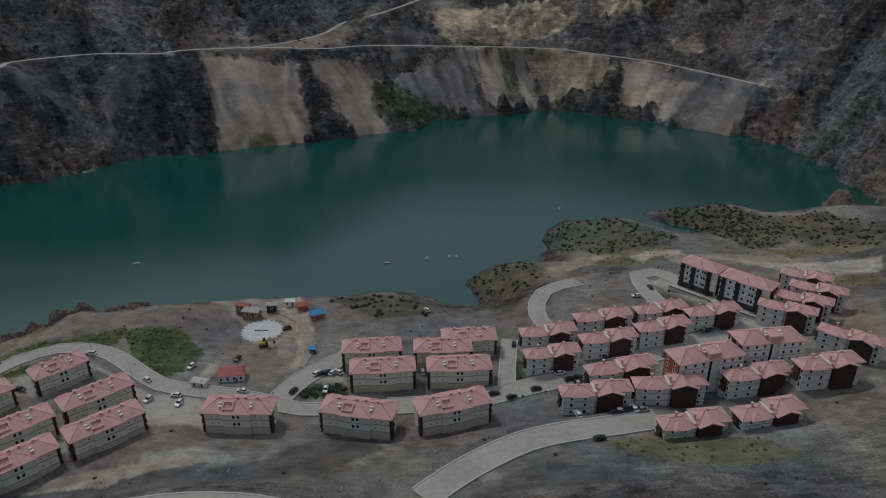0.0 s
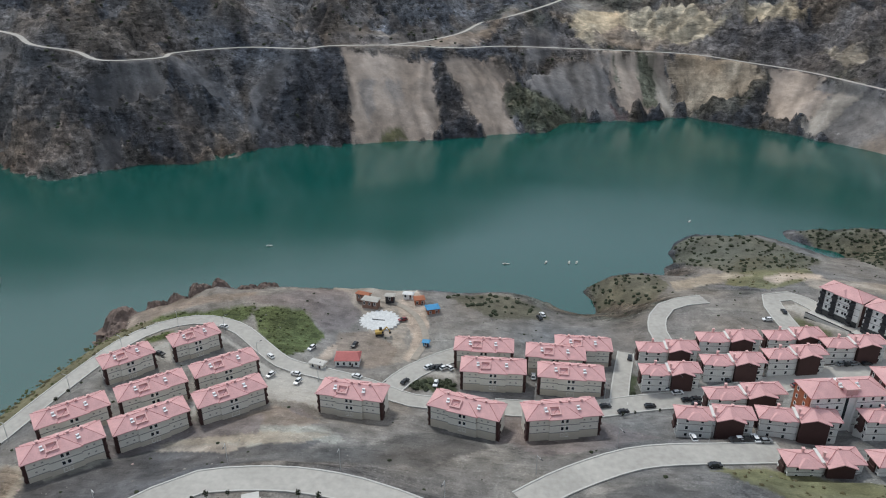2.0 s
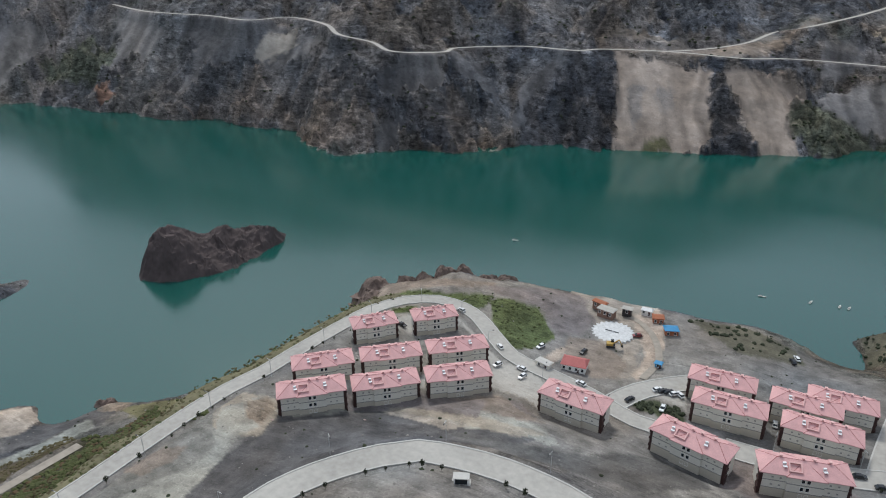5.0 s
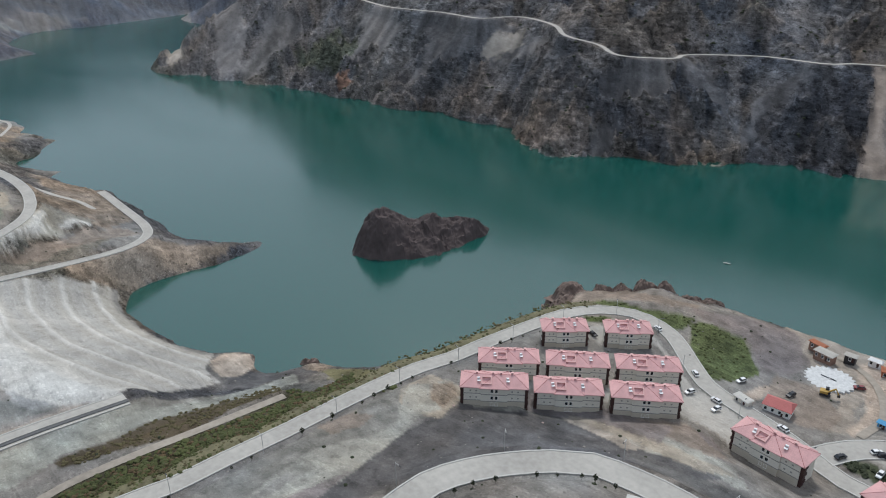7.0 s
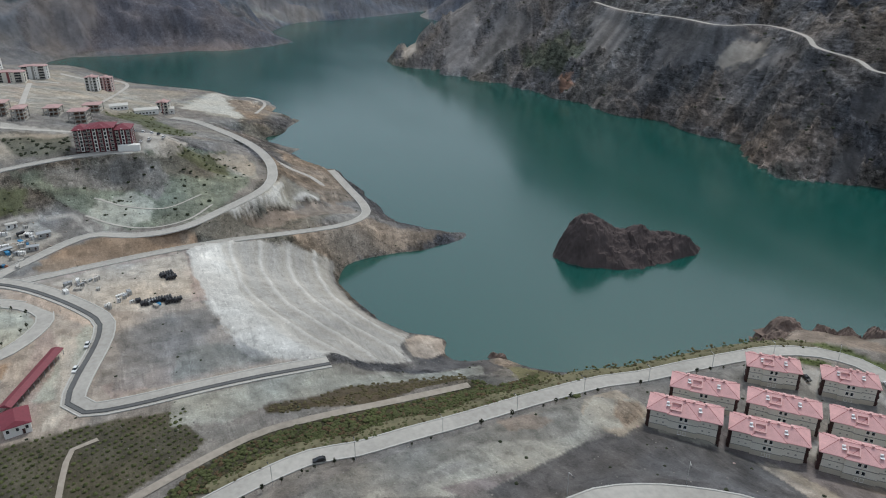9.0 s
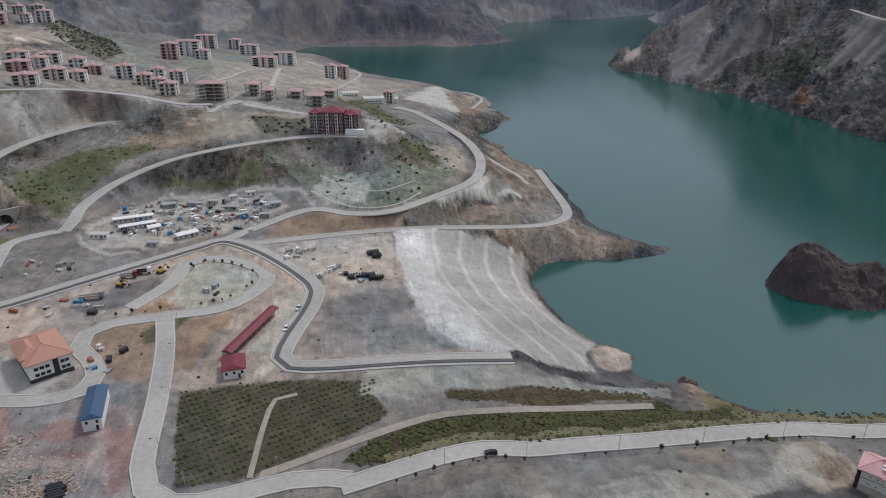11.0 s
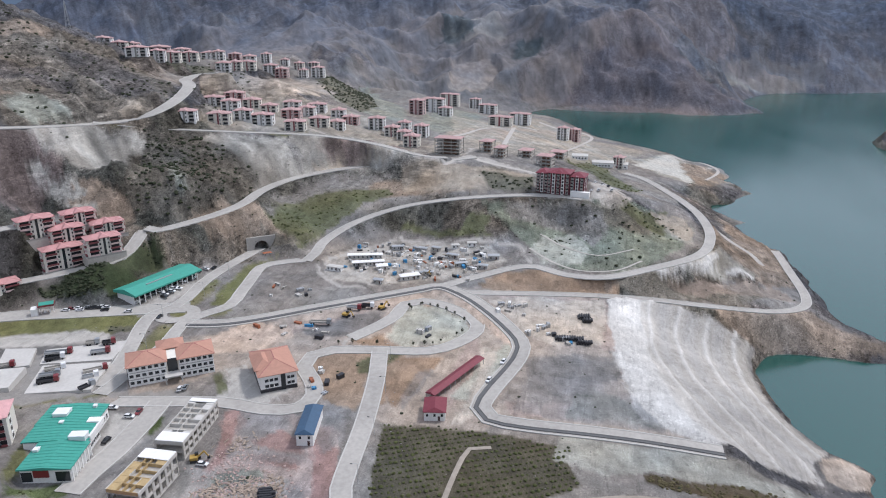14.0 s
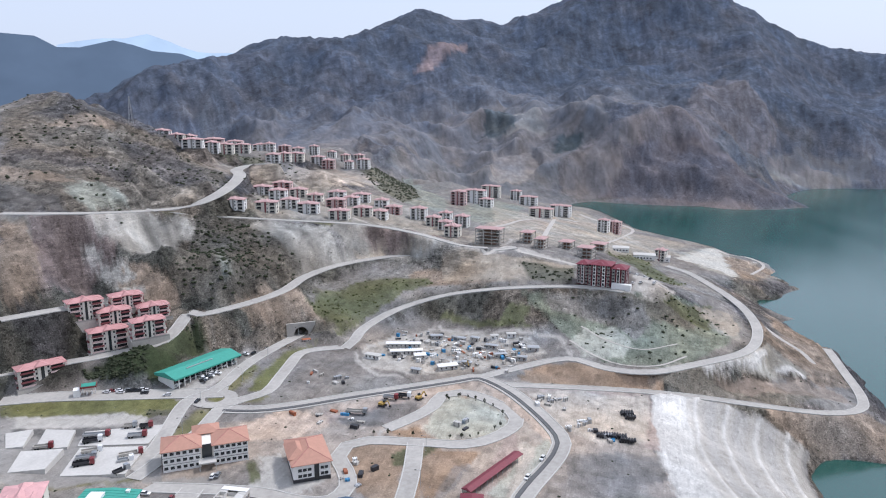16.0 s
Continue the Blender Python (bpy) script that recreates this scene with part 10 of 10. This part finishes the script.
spots = []
for cx, cy, sx, sy, count in ((-408, -112, 26, 42, 150), (-325, -12, 6, 10, 5), (-352, -44, 7, 8, 12), (-330, -25, 8, 7, 9), (-258, -115, 10, 8, 8), (-314, -80, 4, 5, 4), (-302, -150, 8, 20, 10), (-345, -170, 10, 12, 8)):
    for _ in range(count):
        spots.append((cx + rng.uniform(-sx, sx), cy + rng.uniform(-sy, sy)))
for (x, y), zz in zip(spots, rest(spots)):
    tint, word = rng.choice(TINTS)
    box_thing(x, y, float(zz), rng.uniform(0, 180), rng.uniform(1.2, 4.5), rng.uniform(0.9, 2.3), rng.uniform(0.4, 2.2), tint, word)


def pipe_stack(x, y, turned, rows, length):
    ob = base_empty("pipe_stack", x, y, float(rest([(x, y)])[0]) + 0.1, turned, "stack of black plastic pipes on pale ground", "pipe stack", "pipe stacks")
    for k in range(rows):
        bm = bmesh.new()
        for q in range(2):
            bmesh.ops.create_cone(bm, cap_ends=True, segments=8, radius1=0.55, radius2=0.55, depth=length * rng.uniform(0.7, 1.0), matrix=pose((k - rows / 2) * 1.25 + 0.6 * q, rng.uniform(-0.6, 0.6), 0.5 + q * 0.95, 90))
        part("pipe", bm, DARK_METAL, ob)


for x, y, turned, rows, length in ((-352.3, -4.5, 100, 5, 5), (-348, -2.5, 95, 4, 4), (-324.0, -10.5, 95, 11, 4), (-321.5, -3.0, 95, 6, 3), (-181.2, -104.0, 20, 6, 6)):
    pipe_stack(x, y, turned, rows, length)

# timber heap
ob = base_empty("timber_heap", -170.6, -95.5, float(rest([(-170.6, -95.5)])[0]), 60, "loose heap of yellow scrap timber", "timber heap")
for k in range(36):
    part("plank", boxes((-1.6, 1.6, -0.1, 0.1, 0, 0.06)), WOOD, ob).matrix_basis = pose(rng.uniform(-3, 3), rng.uniform(-1.5, 1.5), 0.1 + 0.02 * k, rng.uniform(-10, 10), rng.uniform(-14, 14), rng.uniform(0, 180))


# ---- loose stuff: rubble, stones, shrubs ----
rng = random.Random(17)
bm = bmesh.new()
litter = []
for cx, cy, spread, count in ((-179, -123, 3.0, 90), (-183, -113, 3.2, 120), (-188, -105, 2.6, 80), (-174, -115, 2.8, 90), (-171, -123, 2.4, 60), (-182, -104, 2.4, 60), (-206, -128, 3.5, 50), (-402, -118, 12, 160), (-415, -90, 12, 140)):
    litter += [(cx + rng.gauss(0, spread), cy + rng.gauss(0, spread)) for _ in range(count)]
for (x, y), zz in zip(litter, rest(litter)):
    lo = len(bm.verts)
    w, d = rng.uniform(0.5, 2.4), rng.uniform(0.08, 0.35)
    m = pose(x, y, float(zz) + rng.uniform(0.05, 0.5), rng.uniform(-20, 20), rng.uniform(-20, 20), rng.uniform(0, 180))
    for v in add_box(bm, -w / 2, w / 2, -d, d, -0.06, 0.08):
        v.co = m @ v.co
me = unit("scrap_boards", bm)
me.materials.append(paint("weathered_boards", (0.36, 0.29, 0.23), 0.9, vary=0.35, grain=0.8))
tagged(new("scrap_boards", me), "scrap boards and broken slabs strewn over bare earth", "rubble", kind="stuff")

def clumps(name, places, sizes, material, label, category, flat=0.75, spikes=9, seed=1):
    """Many small ragged tufts or stones joined in one mesh."""
    r = random.Random(seed)
    verts, faces = [], []
    for (x, y, zz), s in zip(places, sizes):
        n0 = len(verts)
        ring = []
        for lev, (hh, rr) in enumerate(((-0.15, 0.75), (0.35, 1.0), (0.75, 0.7))):
            for k in range(spikes):
                q = 2 * math.pi * (k + 0.5 * lev + r.uniform(-0.25, 0.25)) / spikes
                ra = s * rr * r.uniform(0.6, 1.2)
                verts.append((x + ra * math.cos(q), y + ra * math.sin(q), zz + s * flat * (hh + r.uniform(-0.18, 0.18))))
        verts.append((x + s * r.uniform(-0.2, 0.2), y + s * r.uniform(-0.2, 0.2), zz + s * flat * r.uniform(0.9, 1.25)))
        top = n0 + 3 * spikes
        for k in range(spikes):
            k2 = (k + 1) % spikes
            for lev in range(2):
                b = n0 + lev * spikes
                faces.append((b + k, b + k2, b + spikes + k2, b + spikes + k))
            faces.append((n0 + 2 * spikes + k, n0 + 2 * spikes + k2, top))
    ob = link_mesh(name, verts, faces, material)
    return tagged(ob, label, category, kind="stuff")


def scatter(poly, count, seed):
    p = np.array(poly, float)
    r = np.random.RandomState(seed)
    lo, hi = p.min(0), p.max(0)
    q = r.uniform(lo, hi, (count * 6, 2))
    q = q[inside(q[:, 0], q[:, 1], poly)][:count]
    return q


def area_of(poly):
    p = np.array(poly, float)
    q = np.roll(p, -1, 0)
    return abs((p[:, 0] * q[:, 1] - q[:, 0] * p[:, 1]).sum()) / 2


def set_down(xy):
    xy = np.asarray(xy, float)
    clear = np.ones(len(xy), bool)
    for name, line in ROAD_LINES.items():
        clear &= near_line(xy[:, 0], xy[:, 1], line, 20)[0] > ROADS[name] + 0.8
    for bx, by, bz, turned, bw, bd in PADS:
        clear &= np.hypot(xy[:, 0] - bx, xy[:, 1] - by) > max(bw, bd) * 0.62
    for kind, poly in AREAS:
        if kind in ("rock_fill", "chip_white", "asphalt_lot", "parking", "concrete_lot", "sand", "talus", "talus_grey", "talus_pale", "scree_dark", "ochre", "ochre_pale"):
            clear &= ~inside(xy[:, 0], xy[:, 1], poly)
    xy = xy[clear]
    return [(x, y, z) for (x, y), z in zip(xy, rest(xy)) if z > 0.5]


rs = np.random.RandomState(4)
sets = {"hedge": ([], 0.36, (0.5, 1.25), LEAF), "hedge_brown": ([], 0.22, (0.4, 0.9), LEAF_DRY), "scrub": ([], 0.055, (0.5, 1.5), LEAF_DARK), "dark_shrub": ([], 0.02, (0.8, 1.8), LEAF_DARK),
        "grass": ([], 0.09, (0.3, 0.8), LEAF), "dry_grass": ([], 0.03, (0.3, 0.8), LEAF_DRY), "moss": ([], 0.02, (0.5, 1.2), LEAF), "dark_green": ([], 0.3, (0.6, 1.3), LEAF_DARK),
        "shrub_slope": ([], 0.012, (1.0, 2.2), LEAF_DARK), "green_slope": ([], 0.008, (0.6, 1.4), LEAF_DARK)}
WORDS = {"hedge": "olive green planted shrubs on the bank", "hedge_brown": "dry brown planted shrubs in a strip", "scrub": "dark green scrub bushes on the headlands", "dark_shrub": "dark bushes on a steep slope",
         "grass": "tufts of rough green grass", "dry_grass": "tufts of dry yellow grass", "moss": "low green bushes on a slope", "dark_green": "dense dark green planted bank",
         "shrub_slope": "dark bushes on a scree slope", "green_slope": "sparse dark bushes on a terraced slope"}
for k, (kind, poly) in enumerate(AREAS):
    if kind in sets:
        n = min(4500, int(area_of(poly) * sets[kind][1]))
        if n > 2:
            sets[kind][0].append(scatter(poly, n, 100 + k))
for k, (kind, (lists, _, (lo, hi), material)) in enumerate(sets.items()):
    if lists:
        xy = np.vstack(lists)
        pl = set_down(xy)
        clumps("shrubs", pl, rs.uniform(lo, hi, len(pl)), material, WORDS[kind], "shrubs", seed=k)
# grassy berm on the lake side of the ring road
line = ROAD_LINES["road_ring"]
line = line[(line[:, 0] < -174) & (line[:, 1] > -5)]
half = ROADS["road_ring"]
wobble = np.array([1.6 * noise.noise((k * 0.35, 7, 0)) for k in range(len(line))])
berm = ribbon("verge", line, (-half - 13, -half - 8, -half - 5, -half - 2, -half - 0.55), (-9, -2.2, 0.0, 0.5, 0.12), VERGE)
for k, v in enumerate(berm.data.vertices):
    if k % 5 < 3:
        v.co.x -= wobble[k // 5]
        v.co.z += 0.4 * wobble[k // 5]
tagged(berm, "dry grassy verge along the road above the lake", "verge", kind="structure")
pl = []
for k in range(900):
    p = line[rs.randint(len(line))]
    pl.append((p[0] - half - rs.uniform(0.9, 7.5), p[1] + rs.uniform(-3, 3), p[2] + 0.05 + rs.uniform(-0.2, 0.2)))
clumps("shrubs", pl[:450], rs.uniform(0.3, 0.8, 450), LEAF_DRY, "dry yellow-green tufts on the road verge", "shrubs", seed=51)
clumps("shrubs", pl[450:], rs.uniform(0.25, 0.7, 450), LEAF, "green tufts on the road verge", "shrubs", seed=52)
browns = [scatter(poly, min(2500, int(area_of(poly) * 0.2)), 300 + k) for k, (kind, poly) in enumerate(AREAS) if kind == "hedge"]
pl = set_down(np.vstack(browns))
clumps("shrubs", pl, rs.uniform(0.4, 1.0, len(pl)), LEAF_BROWN, "brown-leaved low shrubs among green ones on the bank", "shrubs", seed=53)
# plantation in rows
rows_xy = []
for kind, poly in AREAS:
    if kind == "plantation":
        p = np.array(poly, float)
        lo, hi = p.min(0), p.max(0)
        c, s = math.cos(0.5), math.sin(0.5)
        for u in np.arange(-120, 120, 3.1):
            for v in np.arange(-120, 120, 2.1):
                rows_xy.append(((lo[0] + hi[0]) / 2 + u * c - v * s, (lo[1] + hi[1]) / 2 + u * s + v * c))
        q = np.array(rows_xy) + rs.uniform(-0.35, 0.35, (len(rows_xy), 2))
        q = q[inside(q[:, 0], q[:, 1], poly)]
        pl = set_down(q)
        clumps("plantation_bushes", pl, rs.uniform(0.45, 0.95, len(pl)), LEAF, "young olive-green bushes planted in rows", "bushes", seed=31)
# scattered bushes and stones over open ground
q = np.stack([rs.uniform(-520, 300, 6000), rs.uniform(-330, 470, 6000)], 1)
rr, th = np.hypot(q[:, 0], q[:, 1]), np.degrees(np.arctan2(-q[:, 0], q[:, 1]))
q = q[(rr > 140) & (rr < 620) & (th > -36) & (th < 143)]
pl = set_down(q)
n = len(pl)
clumps("shrubs", pl[:n // 3], rs.uniform(0.25, 0.8, n // 3), LEAF_DARK, "low dark bushes dotted over stony ground", "shrubs", seed=41)
clumps("stones", pl[n // 3:], rs.uniform(0.12, 0.5, n - n // 3), STONE, "loose grey stones on bare ground", "stones", flat=0.6, spikes=5, seed=42)
q = np.vstack([rs.normal((-181, -116), (7, 9), (420, 2)), rs.normal((-195, -122), (6, 8), (120, 2)), rs.normal((-150, 174), (9, 9), (160, 2))])
pl = set_down(q)
clumps("rubble", pl, rs.uniform(0.15, 0.75, len(pl)), PINK_STONE, "pinkish demolition rubble spread over bare ground", "rubble", flat=0.5, spikes=5, seed=43)
# rocky hillside bushes above the town and on the far wall
q = np.stack([rs.uniform(-760, -380, 2600), rs.uniform(-620, -200, 2600)], 1)
th = np.degrees(np.arctan2(-q[:, 0], q[:, 1]))
q = np.array(set_down(q))[:, :2]
th = np.degrees(np.arctan2(-q[:, 0], q[:, 1]))
zz = rest(q)
keep = (zz > 105) & (zz < 260) & (th > 118) & (fbm(q[:, 0], q[:, 1], 40, 3, 98) > 0.5)
pl = [(x, y, z) for (x, y), z, k in zip(q, zz, keep) if k][:900]
clumps("shrubs", pl, rs.uniform(0.5, 1.7, len(pl)), LEAF_DARK, "dark bushes on the rocky hillside", "shrubs", seed=44)
aa, dd = np.radians(rs.uniform(-30, 70, 4200)), rs.uniform(640, 1250, 4200)
q = np.array(set_down(np.stack([-np.sin(aa) * dd, np.cos(aa) * dd], 1)))[:, :2]
zz = rest(q)
tuft = fbm(q[:, 0], q[:, 1], 60, 3, 99)
pl = [(x, y, z) for (x, y), z, k in zip(q, zz, tuft) if 8 < z < 190 and k > 0.53]
clumps("shrubs", pl, rs.uniform(0.7, 2.4, len(pl)), LEAF_DARK, "dark bushes on the steep mountain wall", "shrubs", seed=45)

# ---- young trees and lamp posts along the roads ----
def sapling_meshes(seed):
    r = random.Random(seed)
    bm = bmesh.new()
    bmesh.ops.create_cone(bm, cap_ends=True, segments=6, radius1=0.07, radius2=0.04, depth=1.3, matrix=pose(0, 0, 0.6))
    for k in range(3):
        bmesh.ops.create_cone(bm, cap_ends=False, segments=4, radius1=0.035, radius2=0.015, depth=0.9, matrix=pose(0, 0, 1.1, 0, 0, k * 120) @ pose(0.2, 0, 0.3, 0, 35, 0))
    trunk = unit("sapling_trunk", bm)
    trunk.materials.append(BARK)
    verts, faces = [], []
    for k in range(90):
        d = Vector((r.gauss(0, 1), r.gauss(0, 1), r.gauss(0, 1))).normalized() * r.uniform(0.35, 1.0)
        c = Vector((d.x * 0.75, d.y * 0.75, 1.9 + d.z * 0.95))
        u = Vector((r.gauss(0, 1), r.gauss(0, 1), r.gauss(0, 1))).normalized() * r.uniform(0.14, 0.26)
        v = u.cross(Vector((r.gauss(0, 1), r.gauss(0, 1), 1))).normalized() * 0.17
        n = len(verts)
        verts.extend((c - u, c + v, c + u, c - v))
        faces.append((n, n + 1, n + 2, n + 3))
    crown = bpy.data.meshes.new("sapling_crown")
    crown.from_pydata(verts, [], faces)
    crown.materials.append(LEAF_DARK)
    return trunk, crown


SAPLINGS = [sapling_meshes(k) for k in range(3)]


def along(name, side, gap, start, stop):
    """Places beside a road: metres along it, off its edge."""
    line = ROAD_LINES[name]
    seg = np.diff(line[:, :2], axis=0)
    run = np.concatenate([[0], np.cumsum(np.hypot(seg[:, 0], seg[:, 1]))])
    out = []
    for m in np.arange(start, min(stop, run[-1] - 1), gap):
        k = min(np.searchsorted(run, m, side="right") - 1, len(seg) - 1)
        u = (m - run[k]) / (run[k + 1] - run[k] + 1e-9)
        p, t = line[k, :2] + seg[k] * u, seg[k] / (np.hypot(*seg[k]) + 1e-9)
        out.append((p[0] - t[1] * side, p[1] + t[0] * side, math.degrees(math.atan2(t[1], t[0]))))
    return out


rng = random.Random(8)
trees = along("road_ring", 6.6, 6.5, 215, 420) + along("road_near", -7.4, 7.0, 5, 150) + along("road_loop", 5.6, 6.0, 150, 300) + along("road_street_b", -6.2, 5.0, 30, 62)
for (x, y, a), zz in zip(trees, rest([t[:2] for t in trees])):
    if rng.random() < 0.2:
        continue
    ob = base_empty("sapling", x + rng.uniform(-0.4, 0.4), y + rng.uniform(-0.4, 0.4), float(zz), rng.uniform(0, 360), "young dark green tree planted beside a road", "tree", "roadside trees")
    tr, cr = rng.choice(SAPLINGS)
    s = rng.uniform(0.6, 1.25)
    shared("trunk", tr, BARK, ob, Matrix.Scale(s, 4))
    shared("crown", cr, LEAF_DARK, ob, Matrix.Scale(s, 4))
POLE = unit("lamp_pole", boxes((-0.07, 0.07, -0.07, 0.07, -0.5, 8.0), (-0.05, 0.05, -1.8, 0.0, 7.9, 8.0)))
HEAD = unit("lamp_head", boxes((-0.16, 0.16, -2.5, -1.7, 7.82, 8.02)))
POLE.materials.append(STEEL)
HEAD.materials.append(DARK_METAL)
lamps = along("road_ring", 5.8, 30, 10, 420) + along("road_near", 6.3, 32, 8, 160) + along("road_valley", 5.4, 30, 8, 260) + along("road_street_b", 5.2, 28, 15, 190) + along("road_curve", 6.3, 30, 10, 150) + along("road_tunnel", 8, 34, 12, 300)
for (x, y, a), zz in zip(lamps, rest([t[:2] for t in lamps])):
    ob = base_empty("street_lamp", x, y, float(zz), a, "grey steel street lamp beside the road", "street lamp", "street lamps")
    shared("pole", POLE, STEEL, ob, Matrix())
    shared("lamp_head", HEAD, DARK_METAL, ob, Matrix())

# small booth by the near road
zz = float(rest([(-77.0, 132.0)])[0])
ob = base_empty("booth", -77.0, 132.0, zz, 27, "small white roadside booth with a pale flat roof", "booth")
part("wall", boxes((-2.0, 2.0, -1.0, 1.0, -0.5, 2.4)), WHITE, ob)
part("opening", boxes((-1.7, 1.7, -1.06, -1.0, 0.4, 2.1)), GLASS, ob, "dark glazed front")
part("roof", boxes((-2.3, 2.3, -1.4, 1.3, 2.4, 2.65)), SLAB, ob)
part("base", boxes((-2.6, 2.6, -2.0, 1.6, -0.6, 0.12)), SLAB, ob)
# ---- boats and buoys, mast on the hill ----
for x, y, turned in ((-34.7, 395.8, 10), (-10.3, 402.3, 80), (3.9, 404.9, 85), (8.5, 405.5, 80), (86.1, 488.5, 70), (-190, 395, 20)):
    ob = base_empty("boat", x, y, 0.0, turned, "small white boat on the calm green lake", "boat", "boats")
    bm = bmesh.new()
    prof = [(-2.0, 0.5), (1.2, 0.6), (2.6, 0.0), (1.2, -0.6), (-2.0, -0.5)]
    lo = [bm.verts.new((px * 0.8, py * 0.7, -0.2)) for px, py in prof]
    hi = [bm.verts.new((px, py, 0.45)) for px, py in prof]
    bm.faces.new(lo[::-1])
    bm.faces.new(hi)
    for k in range(5):
        bm.faces.new((lo[k], lo[(k + 1) % 5], hi[(k + 1) % 5], hi[k]))
    part("hull", bm, SLAB, ob)
    part("cabin", boxes((-0.9, 0.1, -0.35, 0.35, 0.45, 0.9)), CONCRETE, ob)
mast = base_empty("lattice_mast", -572, -478, float(rest([(-572, -478)])[0]), 20, "slim steel lattice mast on the ridge", "mast")
for sx in (-1, 1):
    for sy in (-1, 1):
        part("leg", boxes((-0.14, 0.14, -0.14, 0.14, -2, 24)), STEEL, mast).matrix_basis = pose(sx * 1.6, sy * 1.6, 0, sy * 3.4, -sx * 3.4, 0)
for k in range(7):
    rr = 1.6 - k * 0.2
    part("brace", boxes((-rr, rr, -rr - 0.06, -rr + 0.06, k * 3.4, k * 3.4 + 0.12), (-rr, rr, rr - 0.06, rr + 0.06, k * 3.4, k * 3.4 + 0.12), (-rr - 0.06, -rr + 0.06, -rr, rr, k * 3.4 + 0.13, k * 3.4 + 0.25), (rr - 0.06, rr + 0.06, -rr, rr, k * 3.4 + 0.13, k * 3.4 + 0.25)), STEEL, mast)
